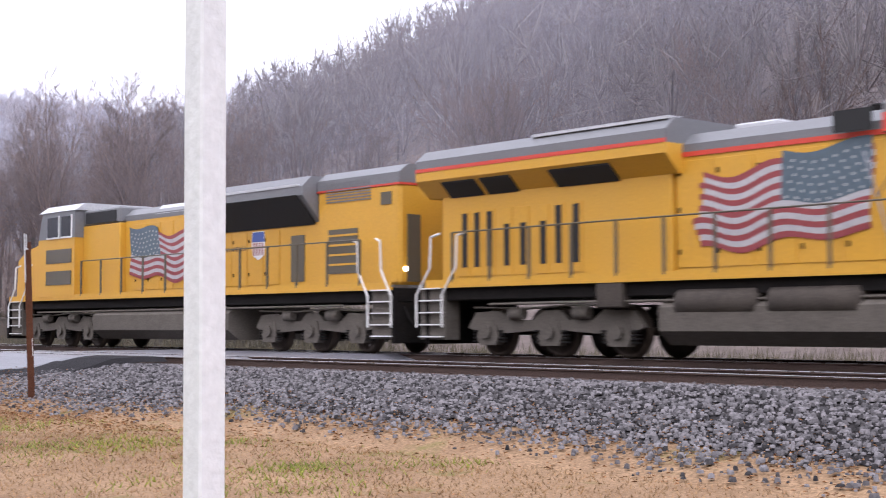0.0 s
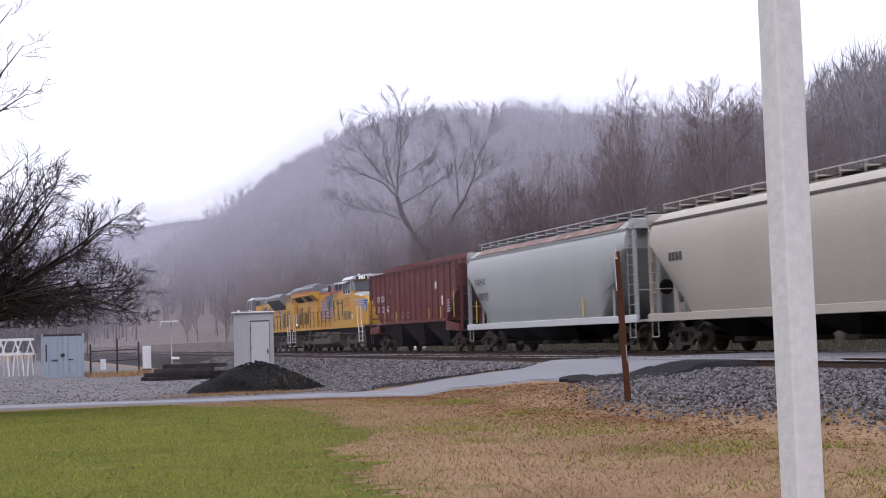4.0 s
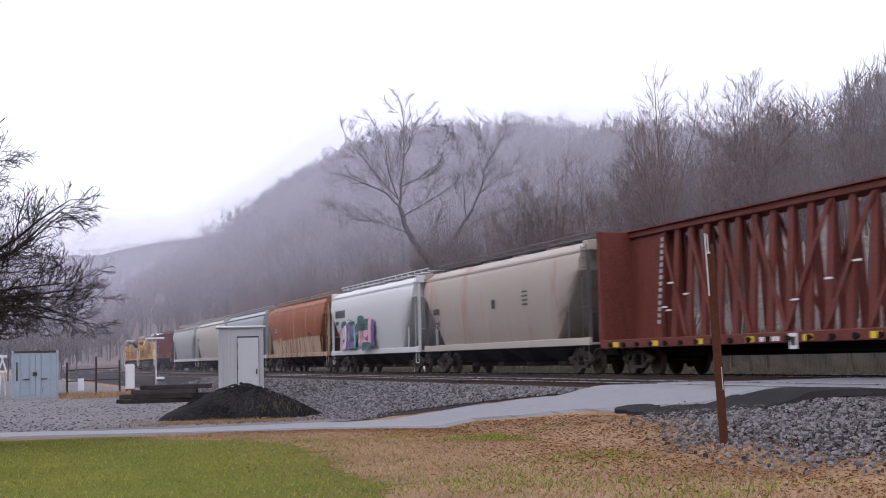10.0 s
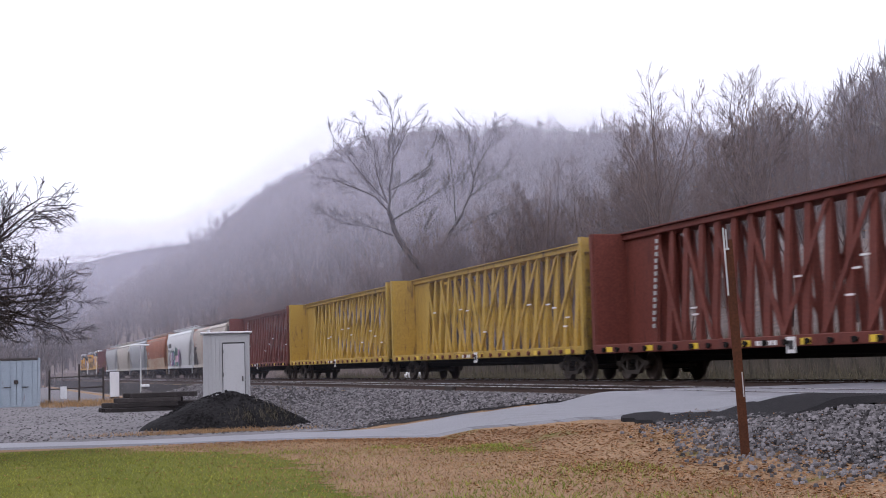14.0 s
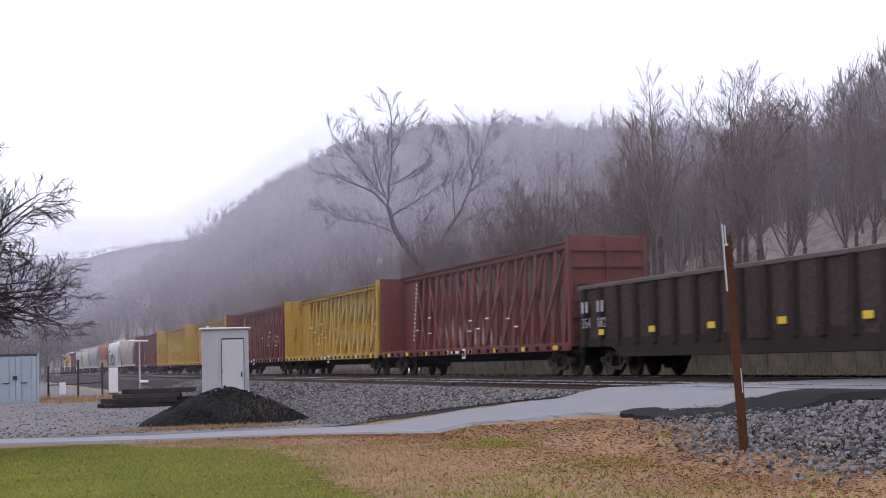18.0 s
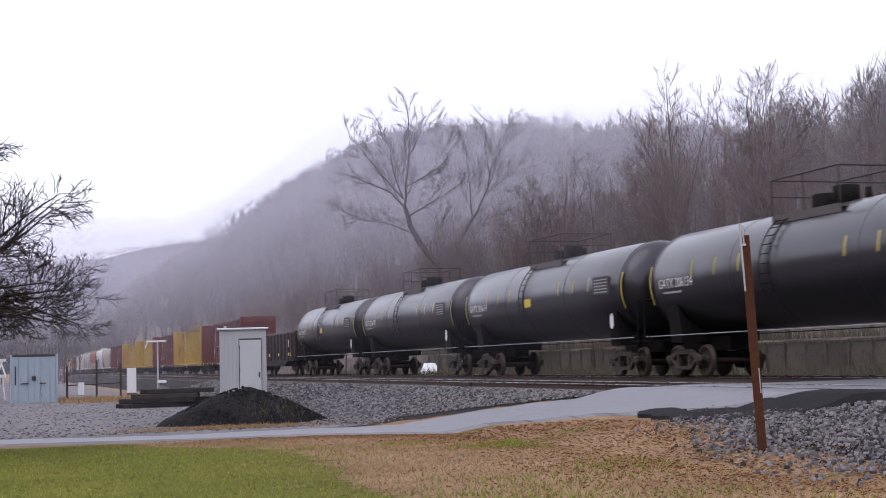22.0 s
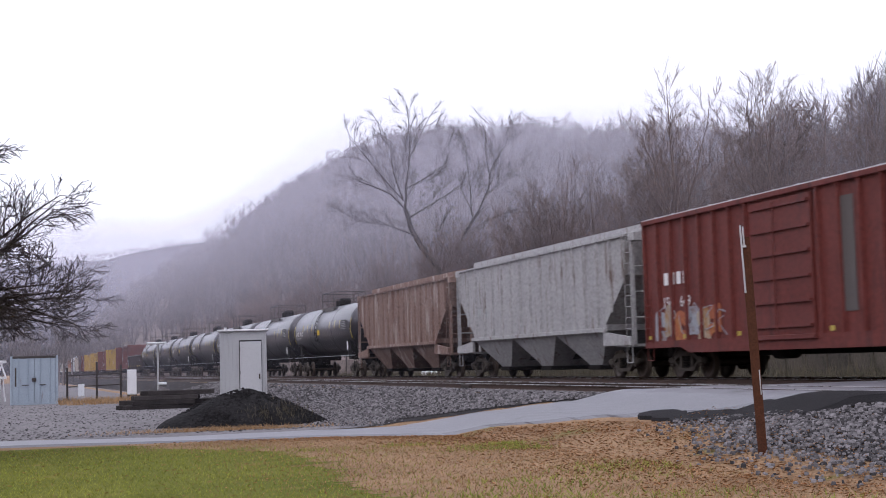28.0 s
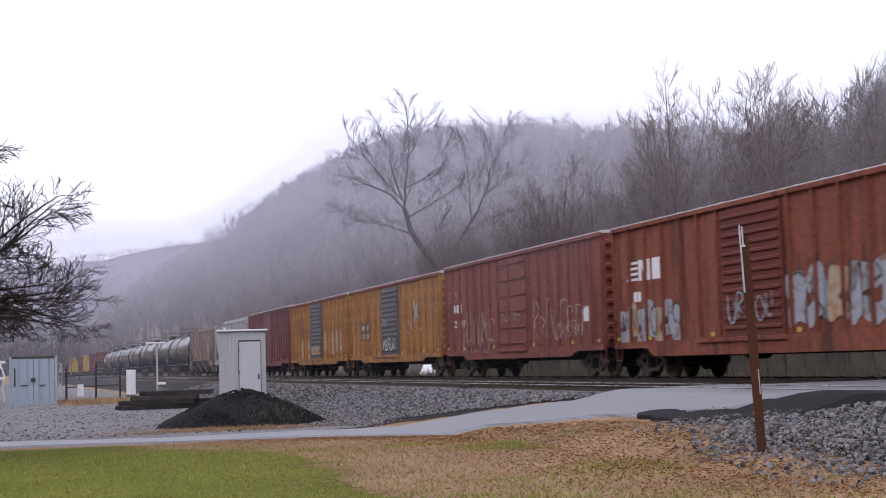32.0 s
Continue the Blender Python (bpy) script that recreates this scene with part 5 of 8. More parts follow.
m_flagr = surface("flag_red", (0.27, 0.05, 0.055), 0.5, vary=0.25, big=2, fine=10, bump=0)
m_flagw = surface("flag_white", (0.55, 0.53, 0.53), 0.5, vary=0.2, big=2, fine=10, bump=0, other=(0.42, 0.41, 0.43))
m_txtr = surface("number_red", (0.46, 0.07, 0.03), 0.5, vary=0.1, bump=0)
m_txtk = surface("letter_black", (0.035, 0.033, 0.035), 0.6, vary=0.2, big=6, bump=0)
m_hand = surface("handrail_white", (0.70, 0.69, 0.68), 0.5, vary=0.12, big=4, bump=0)
m_railg = surface("handrail_grey", (0.10, 0.085, 0.06), 0.5, vary=0.2, big=4, bump=0)
m_glass = plain("cab_glass", (0.03, 0.035, 0.04), 0.08)
m_lamp = plain("lit_lamp", (1.0, 0.93, 0.75), 0.4, glow=5.0)
m_numb = plain("lit_number_board", (1.0, 0.95, 0.85), 0.4, glow=1.6)
m_oxide = surface("red_oxide", (0.135, 0.026, 0.021), 0.6, vary=0.35, big=0.9, fine=9, bump=0.1, streak=True, other=(0.175, 0.04, 0.032), spots=(0.06, 0.017, 0.016), spot_scale=2.2, spot_share=0.28, sheen=0.35)
m_oxide2 = surface("faded_red", (0.20, 0.052, 0.04), 0.7, vary=0.35, big=1.0, fine=9, bump=0.12, streak=True, other=(0.25, 0.08, 0.06), spots=(0.085, 0.03, 0.027), spot_scale=2.2, spot_share=0.32, sheen=0.25)
m_nsred = surface("rusty_red_brown", (0.23, 0.062, 0.036), 0.7, vary=0.38, big=1.0, fine=9, bump=0.12, streak=True, other=(0.28, 0.088, 0.052), spots=(0.085, 0.032, 0.025), spot_scale=2.4, spot_share=0.36, sheen=0.25)
m_hgry = surface("hopper_grey", (0.36, 0.375, 0.375), 0.5, vary=0.15, big=0.6, fine=18, bump=0.04, streak=True, other=(0.42, 0.43, 0.425), spots=(0.25, 0.24, 0.22), spot_scale=1.2, spot_share=0.15)
m_hgry2 = surface("hopper_blue_grey", (0.285, 0.305, 0.325), 0.5, vary=0.15, big=0.6, fine=18, bump=0.04, streak=True, other=(0.34, 0.36, 0.37), spots=(0.2, 0.2, 0.2), spot_scale=1.2, spot_share=0.15)
m_htan = surface("hopper_tan", (0.42, 0.385, 0.33), 0.55, vary=0.15, big=0.6, fine=18, bump=0.04, streak=True, other=(0.47, 0.43, 0.37), spots=(0.33, 0.28, 0.22), spot_scale=1.2, spot_share=0.15)
m_htan2 = surface("hopper_faded_tan", (0.36, 0.315, 0.265), 0.6, vary=0.18, big=0.6, fine=18, bump=0.05, streak=True, other=(0.42, 0.365, 0.305), spots=(0.34, 0.19, 0.14), spot_scale=0.8, spot_share=0.3)
m_hwht = surface("hopper_white", (0.56, 0.57, 0.58), 0.5, vary=0.12, big=0.6, fine=18, bump=0.04, streak=True, other=(0.62, 0.63, 0.63), spots=(0.45, 0.44, 0.42), spot_scale=1.5, spot_share=0.12)
m_horg = surface("hopper_rust_orange", (0.40, 0.135, 0.045), 0.65, vary=0.35, big=0.9, fine=9, bump=0.08, streak=True, other=(0.29, 0.085, 0.032), spots=(0.46, 0.20, 0.075), spot_scale=1.6, spot_share=0.3, sheen=0.25)
m_hyel = surface("hopper_ochre", (0.44, 0.235, 0.075), 0.65, vary=0.4, big=1.8, fine=9, bump=0.08, streak=True, other=(0.56, 0.48, 0.36), spots=(0.24, 0.085, 0.03), spot_scale=2.8, spot_share=0.42, sheen=0.25)
m_brown = surface("hopper_rusty_brown", (0.17, 0.075, 0.055), 0.75, vary=0.4, big=1.4, fine=9, bump=0.1, streak=True, other=(0.29, 0.20, 0.165), spots=(0.36, 0.30, 0.27), spot_scale=2.4, spot_share=0.3, sheen=0.25)
m_silver = surface("hopper_silver_grey", (0.37, 0.36, 0.36), 0.6, vary=0.35, big=1.4, fine=9, bump=0.08, streak=True, other=(0.46, 0.45, 0.45), spots=(0.14, 0.10, 0.085), spot_scale=2.8, spot_share=0.26, sheen=0.3)
m_cby = surface("centerbeam_yellow", (0.54, 0.36, 0.045), 0.65, vary=0.3, big=1.0, fine=14, bump=0.1, streak=True, other=(0.44, 0.28, 0.05), spots=(0.12, 0.075, 0.035), spot_scale=4.0, spot_share=0.26, sheen=0.3)
m_cbr = surface("centerbeam_red", (0.125, 0.033, 0.025), 0.7, vary=0.3, big=1.2, fine=14, bump=0.1, streak=True, other=(0.175, 0.05, 0.037), spots=(0.06, 0.022, 0.02), spot_scale=3, spot_share=0.22, sheen=0.25)
m_gon = surface("gondola_black_brown", (0.025, 0.019, 0.019), 0.75, vary=0.4, big=1.2, fine=12, bump=0.25, streak=True, other=(0.042, 0.03, 0.028), spots=(0.075, 0.04, 0.028), spot_scale=1.6, spot_share=0.16, sheen=0.2)
m_tank = surface("tank_black", (0.006, 0.006, 0.0075), 0.30, vary=0.25, big=0.5, fine=25, bump=0, streak=True, other=(0.011, 0.0105, 0.0125), sheen=0.55, even=True)
m_tank.node_tree.nodes["Principled BSDF"].inputs["Coat Weight"].default_value = 0.3
m_tank.node_tree.nodes["Principled BSDF"].inputs["Coat Roughness"].default_value = 0.12
m_tank.node_tree.nodes["Principled BSDF"].inputs["Specular Tint"].default_value = (0.94, 0.88, 1.0, 1)
m_ltruck = surface("dusty_truck_steel", (0.115, 0.10, 0.088), 0.85, metal=0.1, vary=0.35, big=3, fine=25, bump=0.2, other=(0.16, 0.14, 0.12), sheen=0.2)
m_stripe = surface("dull_stripe_yellow", (0.46, 0.36, 0.06), 0.5, vary=0.15, big=4, bump=0)
# Grime, and a paler tone than the posts that paints in the ribs' shading.
m_gonp = surface("gondola_panel_lit_grime", (0.046, 0.033, 0.034), 0.8, vary=0.45, big=0.9, fine=10, bump=0.3, streak=True, other=(0.085, 0.062, 0.056), spots=(0.09, 0.05, 0.035), spot_scale=1.4, spot_share=0.18, sheen=0.15)
m_rbox = surface("boxcar_yellow", (0.57, 0.31, 0.045), 0.65, vary=0.45, big=1.3, fine=9, bump=0.12, streak=True, other=(0.36, 0.15, 0.04), spots=(0.13, 0.055, 0.03), spot_scale=3.4, spot_share=0.36, sheen=0.3)
m_bdoor = surface("boxcar_black_door", (0.055, 0.055, 0.062), 0.6, vary=0.25, big=2, fine=18, bump=0.08, streak=True, other=(0.09, 0.09, 0.098))
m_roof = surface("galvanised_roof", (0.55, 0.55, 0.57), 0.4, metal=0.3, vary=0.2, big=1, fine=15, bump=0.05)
m_walk = surface("roof_walk_steel", (0.10, 0.085, 0.08), 0.7, vary=0.3, big=3, bump=0.1)
m_conspic = surface("conspicuity_yellow", (0.72, 0.50, 0.03), 0.5, vary=0.1, big=4, bump=0)
m_gp = plain("spray_pink", (0.62, 0.36, 0.44), 0.6)
m_gv = plain("spray_purple", (0.13, 0.07, 0.22), 0.6)
m_gt = plain("spray_teal", (0.12, 0.48, 0.50), 0.6)
m_gg = plain("spray_dark_green", (0.04, 0.10, 0.09), 0.6)
m_gs = surface("spray_silver", (0.34, 0.35, 0.39), 0.6, vary=0.3, big=2, fine=12, bump=0, spots=(0.19, 0.09, 0.06), spot_scale=2.5, spot_share=0.3)
m_fade = surface("washed_out_spray", (0.50, 0.44, 0.37), 0.7, vary=0.3, big=2, fine=12, bump=0, other=(0.42, 0.33, 0.23), spots=(0.33, 0.16, 0.05), spot_scale=3, spot_share=0.42)
m_fader = surface("orange_red_spray", (0.38, 0.11, 0.045), 0.7, vary=0.3, big=2, fine=12, bump=0, spots=(0.40, 0.20, 0.045), spot_scale=3, spot_share=0.3)
m_gw = surface("spray_white", (0.40, 0.33, 0.30), 0.7, vary=0.3, big=2, fine=9, bump=0, spots=(0.21, 0.075, 0.055), spot_scale=3.5, spot_share=0.38)
WHEELS = {}


def word(s, size, parent, y, z, x, material, label="", name="lettering", squeeze=1.0):
    """Raised letters on the side that faces the lawn, read along -y, centred at y."""
    cu = bpy.data.curves.new("letters", "FONT")
    cu.body, cu.size, cu.extrude, cu.resolution_u = s, size, 0.002, 2
    cu.align_x, cu.align_y = "CENTER", "CENTER"
    ob = bpy.data.objects.new("letters", cu)
    me = bpy.data.meshes.new_from_object(ob)
    bpy.data.objects.remove(ob)
    me.transform(Matrix(((0, 0, -1, x), (-squeeze, 0, 0, y), (0, 1, 0, z), (0, 0, 0, 1))))
    me.materials.clear()
    me.materials.append(material)
    return part(name, me, material, parent, label)


def plate(parent, y0, y1, z0, z1, x, material, name="marking", label="", t=0.006):
    return part(name, Build().box(x - t, x, y0, y1, z0, z1), material, parent, label)


def outline(parent, pts, x, material, name="marking", label="", t=0.005):
    """A flat shape (y, z) on the lawn-facing side."""
    return part(name, Build().prism(pts, "x", x - t, x), material, parent, label)


def bars(parent, y, z, x, n, w, h, material, label, gap=0.3):
    """Unreadable lettering: a row of plain bars in one plate group."""
    b = Build()
    for i in range(n):
        a = y - i * w * (1 + gap)
        b.box(x - 0.005, x, a - w, a, z, z + h)
    return part("marking", b, material, parent, label)


def smooth_line(pts, n=5):
    """Points along a soft curve through pts."""
    out = []
    m = len(pts)
    for i in range(m - 1):
        p0, p1, p2, p3 = pts[max(0, i - 1)], pts[i], pts[i + 1], pts[min(m - 1, i + 2)]
        for k in range(n):
            t = k / n
            out.append(tuple(0.5 * (2 * b + (c - a) * t + (2 * a - 5 * b + 4 * c - d) * t * t + (3 * b - a - 3 * c + d) * t ** 3) for a, b, c, d in zip(p0, p1, p2, p3)))
    return out + [pts[-1]]


def brush(b, pts, x, r, q):
    """A flat sprayed line of uneven width along (y, z) points."""
    v = []
    for i, p in enumerate(pts):
        a, c = pts[max(0, i - 1)], pts[min(len(pts) - 1, i + 1)]
        d = Vector((0, c[0] - a[0], c[1] - a[1]))
        if d.length < 1e-6:
            d = Vector((0, 1, 0))
        nrm = Vector((0, -d.z, d.y)).normalized() * r * q.uniform(0.65, 1.2)
        o = Vector((x - 0.004, p[0], p[1]))
        v += [o + nrm, o - nrm, o + nrm + Vector((-0.004, 0, 0)), o - nrm + Vector((-0.004, 0, 0))]
    f = []
    for i in range(len(pts) - 1):
        a = 4 * i
        f += [(a, a + 1, a + 5, a + 4), (a + 2, a + 3, a + 7, a + 6), (a, a + 2, a + 6, a + 4), (a + 1, a + 3, a + 7, a + 5)]
    b.add(v, f)


STROKES = (((0.05, 0.0), (0.1, 0.7), (0.2, 1.0), (0.75, 0.95), (0.9, 0.6), (0.85, 0.0)),
           ((0.9, 0.8), (0.6, 1.0), (0.2, 0.85), (0.35, 0.55), (0.8, 0.4), (0.75, 0.05), (0.1, 0.0)),
           ((0.1, 1.0), (0.15, 0.2), (0.45, 0.0), (0.8, 0.25), (0.85, 0.95)),
           ((0.5, 1.0), (0.1, 0.7), (0.15, 0.2), (0.55, 0.0), (0.9, 0.35), (0.8, 0.85), (0.5, 1.0)),
           ((0.1, 0.0), (0.3, 1.0), (0.5, 0.35), (0.7, 1.0), (0.95, 0.0)),
           ((0.1, 0.95), (0.85, 1.0), (0.3, 0.45), (0.9, 0.1), (0.15, 0.0)),
           ((0.15, 0.0), (0.2, 1.0), (0.8, 0.8), (0.3, 0.5), (0.9, 0.0)))


def scrawl(parent, y0, y1, z0, z1, x, material, seed, n=5, r=0.02, label="sprayed graffiti lettering", kinds=(0, 1, 2, 3, 4, 5, 6)):
    """Loose sprayed letters that cannot be read, n of them from y0 towards y1."""
    q = random.Random(seed)
    b = Build()
    w = (y1 - y0) / n
    for i in range(n):
        h = (z1 - z0) * q.uniform(0.6, 1.0)
        base = z0 + q.uniform(0, 0.25) * (z1 - z0)
        lean = q.uniform(-0.2, 0.2)
        pts = [(y0 + w * (i + q.uniform(0.85, 1.2) * (u + lean * v) + q.uniform(-0.06, 0.06)), base + h * (v + q.uniform(-0.07, 0.07))) for u, v in STROKES[q.choice(kinds)]]
        pts = smooth_line(pts)
        cut = q.randrange(len(pts) // 2, len(pts) + 1)
        brush(b, pts[:cut], x, r * q.uniform(0.6, 1.0), q)
        if len(pts) - cut > 4:
            brush(b, pts[cut + 2:], x, r * 0.6, q)
    return part("graffiti", b, material, parent, label)


def blob(parent, y, z, w, h, x, material, seed, label="sprayed graffiti letter", spikes=9):
    """One fat, uneven sprayed letter with a bite out of it."""
    q = random.Random(seed)
    pts = [(-0.5, -0.5), (-0.52, 0.1), (-0.4, 0.5), (0.1, 0.54), (0.5, 0.42), (0.46, 0.0), (0.12, 0.08), (0.1, -0.1), (0.5, -0.18), (0.45, -0.52), (0.0, -0.42)]
    if q.random() < 0.5:
        pts = [(-a, b) for a, b in reversed(pts)]
    pts = [(y + w * (a + q.uniform(-0.08, 0.08)), z + h * (b + q.uniform(-0.07, 0.07))) for a, b in pts]
    return outline(parent, smooth_line(pts + pts[:1], 3)[:-1], x, material, "graffiti", label)


def wheel_mesh(r):
    b = Build()
    for s in (-1, 1):
        pr = [(0.66, 0.10), (0.67, r - 0.14), (0.69, r - 0.10), (0.69, r + 0.025), (0.725, r + 0.025), (0.735, r), (0.82, r - 0.004), (0.82, r - 0.08), (0.775, r - 0.11), (0.77, 0.14), (0.82, 0.11), (0.82, 0.05)]
        b.turned([(s * a, q) for a, q in pr], "x", 20)
    b.turned([(-1.06, 0.07), (-1.06, 0.11), (-0.92, 0.11), (-0.9, 0.08), (0.9, 0.08), (0.92, 0.11), (1.06, 0.11), (1.06, 0.07)], "x", 12)
    for s in (-1, 1):
        for k in range(3):
            a = k * 2.094
            b.box(s * 1.06 - 0.012, s * 1.06 + 0.012, 0.06 * math.cos(a) - 0.012, 0.06 * math.cos(a) + 0.012, 0.06 * math.sin(a) - 0.012, 0.06 * math.sin(a) + 0.012)
    return b.mesh("wheelset", m_wheel)


WM = {0.457: wheel_mesh(0.457), 0.53: wheel_mesh(0.53)}


def frame_mesh(s):
    """Cast side frame of a freight truck, with its two window openings left as gaps between members."""
    b = Build()
    if s:
        x0, x1 = s * 0.93, s * 1.06
        b.prism([(-1.12, 0.60), (-0.72, 0.66), (-0.42, 0.80), (0.42, 0.80), (0.72, 0.66), (1.12, 0.60), (1.12, 0.50), (0.70, 0.52), (0.40, 0.66), (-0.40, 0.66), (-0.70, 0.52), (-1.12, 0.50)], "x", x0, x1)
        b.prism([(-0.78, 0.50), (-0.45, 0.22), (0.45, 0.22), (0.78, 0.50), (0.68, 0.52), (0.40, 0.32), (-0.40, 0.32), (-0.68, 0.52)], "x", x0, x1)
        for y in (-0.34, 0.34):
            b.box(x0 if s > 0 else x1, x1 if s > 0 else x0, y - 0.06, y + 0.06, 0.3, 0.68)
        for y in (-0.89, 0.89):
            b.box(min(x0, x1 + s * 0.03), max(x0, x1 + s * 0.03), y - 0.15, y + 0.15, 0.44, 0.62, 0.03)
    return b.mesh("side_frame", m_grime)


def spring_mesh(s):
    b = Build()
    if s:
        for y in (-0.17, 0.0, 0.17):
            for k in range(6):
                b.rod((s * 0.99, y, 0.33 + k * 0.045), (s * 0.99, y, 0.352 + k * 0.045), 0.07, 8)
    return b.mesh("spring", m_black)


FRAMES, SPRINGS = [frame_mesh(-1), frame_mesh(1)], [spring_mesh(-1), spring_mesh(1)]
BOLSTER = Build().box(-1.0, 1.0, -0.2, 0.2, 0.5, 0.72, 0.03).box(-0.25, 0.25, -0.25, 0.25, 0.7, 0.82).rod((-0.8, -0.45, 0.4), (0.8, -0.45, 0.4), 0.05).rod((-0.8, 0.45, 0.4), (0.8, 0.45, 0.4), 0.05).mesh("truck", m_black)


def truck(parent, y):
    t = part("truck", BOLSTER, m_black, parent, at=pose(0, y, 0))
    for q in (0, 1):
        part("side_frame", FRAMES[q], m_grime, t)
        part("spring", SPRINGS[q], m_black, t)
    for s in (-0.89, 0.89):
        w = part("wheelset", WM[0.457], m_wheel, t, at=pose(0, s, 0.457))
        WHEELS.setdefault((0.457, s), []).append(w)


COUPLER = Build().box(-0.09, 0.09, -0.9, 0.0, 0.78, 0.95, 0.02).box(-0.15, 0.17, -0.05, 0.26, 0.72, 1.0, 0.05).box(-0.3, 0.3, -0.55, -0.45, 0.7, 1.05, 0.02).mesh("coupler", m_black)
HOSE = Build().path([(0.25, -0.4, 0.8), (0.27, -0.15, 0.62), (0.2, 0.1, 0.5), (0.05, 0.3, 0.55)], 0.028, 6).mesh("brake_hose", m_black)


def ends(parent, half):
    for s in (1, -1):
        part("coupler", COUPLER, m_black, parent, at=pose(0, s * (half - 0.3), 0, 0, 0, 0 if s > 0 else 180))
        part("brake_hose", HOSE, m_black, parent, at=pose(0, s * (half - 0.3), 0, 0, 0, 0 if s > 0 else 180))


def ladder(parent, y, x, z0, z1, material, w=0.42, steps=0.34):
    b = Build().rod((x, y - w / 2, z0), (x, y - w / 2, z1), 0.016, 5).rod((x, y + w / 2, z0), (x, y + w / 2, z1), 0.016, 5)
    z = z0 + 0.12
    while z < z1:
        b.rod((x, y - w / 2, z), (x, y + w / 2, z), 0.013, 5)
        z += steps
    return part("ladder", b, material, parent)


def car(name, label, category, a, e, h=None):
    """An empty car from a (its leading coupler) to e (its trailing one), metres along the train at the start."""
    c = thing(name, label, category, group="railway cars of the train")
    c["at"] = (a + e) / 2
    return c, (a - e) / 2


TRAIN = []


def boxcar(a, e, body, door_mat, label, door="rib", sill=0.55, ribs=7, plug=None, posts=True, top=4.72, roofm=None, far_end=None):
    c, half = car("boxcar", label, "boxcar", a, e)
    L = half - 0.42
    part("body", Build().box(-1.40, 1.40, -L, L, 0.98, top - 0.12, 0.02), body, c)
    rf = roofm or body
    r = part("roof", Build().prism([(-1.47, top - 0.12), (1.47, top - 0.12), (1.47, top - 0.05), (0, top + 0.06), (-1.47, top - 0.05)], "y", -L - 0.03, L + 0.03), m_roof, c, "pale galvanised roof")
    n = 14
    rb = Build().prism([(-1.28, top - 0.06), (1.28, top - 0.06), (1.26, top + 0.01), (0, top + 0.105), (-1.26, top + 0.01)], "y", -0.035, 0.035).mesh("roof_rib", m_roof)
    for i in range(n):
        part("roof_rib", rb, m_roof, r, at=pose(0, -L + 0.5 + i * (2 * L - 1.0) / (n - 1), 0))
    for s in (-1, 1):
        part("top_chord", Build().box(min(s * 1.40, s * 1.50), max(s * 1.40, s * 1.50), -L - 0.02, L + 0.02, top - 0.22, top - 0.08, 0.015), rf, c)
        x0, x1 = min(s * 1.40, s * 1.49), max(s * 1.40, s * 1.49)
        part("side_sill", Build().prism([(-L, 1.12), (-L, 0.92), (-L + 2.3, 0.92), (-L + 2.8, 0.92 - 0.55 * (0.92 - sill)), (L - 2.8, 0.92 - 0.55 * (0.92 - sill)), (L - 2.3, 0.92), (L, 0.92), (L, 1.12)], "x", x0, x1), body, c)
        dw = 1.55 if door == "rib" else 1.45
        rib = Build().prism([(s * 1.40, -0.05), (s * 1.50, -0.03), (s * 1.50, 0.03), (s * 1.40, 0.05)], "z", 1.0, top - 0.2).mesh("side_post", body)
        for k in range(ribs):
            for q in (-1, 1):
                part("side_post", rib, body, c, at=pose(0, q * (dw + 0.28 + k * (L - dw - 0.34) / (ribs - 1)), 0))
        if door == "rib":
            d = part("door", Build().box(min(s * 1.40, s * 1.50), max(s * 1.40, s * 1.50), -dw + 0.02, dw - 0.02, 1.12, top - 0.3, 0.01), door_mat, c)
            cor = Build().prism([(s * 1.50, -0.06), (s * 1.55, -0.03), (s * 1.55, 0.03), (s * 1.50, 0.06)], "y", -dw + 0.1, dw - 0.1)
            cm = cor.mesh("door_corrugation", door_mat)
            for k in range(13):
                part("door_corrugation", cm, door_mat, d, at=pose(0, 0, 1.35 + k * (top - 1.85) / 12))
        else:
            d = part("door", Build().box(min(s * 1.40, s * 1.47), max(s * 1.40, s * 1.47), -dw + 0.02, dw - 0.02, 1.12, top - 0.3, 0.01), door_mat, c)
            for k in range(6):
                z = 1.3 + k * (top - 1.8) / 5
                part("door_bar", Build().box(min(s * 1.47, s * 1.53), max(s * 1.47, s * 1.53), -dw + 0.1, dw - 0.1, z, z + 0.07), door_mat, d)
            part("lock_rod", Build().rod((s * 1.53, 0.25, 1.15), (s * 1.53, 0.25, top - 0.35), 0.022, 6), door_mat, d)
        part("door_track", Build().box(min(s * 1.40, s * 1.56), max(s * 1.40, s * 1.56), -dw - 0.1, dw * 2.0 if door == "rib" else dw + 0.2, 1.0, 1.12, 0.01), body, c)
    er = Build().prism([(-0.10, 0), (-0.05, 0.09), (0.05, 0.09), (0.10, 0)], "x", -1.33, 1.33)
    er = Build().prism([(0, -0.11), (0.09, -0.05), (0.09, 0.05), (0, 0.11)], "x", -1.33, 1.33).mesh("end_corrugation", far_end or body)
    for s in (1, -1):
        for k in range(9):
            part("end_corrugation", er, body, c, at=pose(0, s * L, 1.32 + k * (top - 1.75) / 8, 0, 0, 0 if s > 0 else 180))
        ladder(c, s * (L - 0.3), -1.50, 1.05, 2.5 if s > 0 else 3.0, body)
    part("center_sill", Build().box(-0.2, 0.2, -L, L, 0.62, 0.98), m_black, c)
    part("brake_reservoir", Build().turned([(-0.5, 0.1), (-0.45, 0.2), (0.45, 0.2), (0.5, 0.1)], "y", 12).shift(-0.7, 1.2, 0.72), m_black, c)
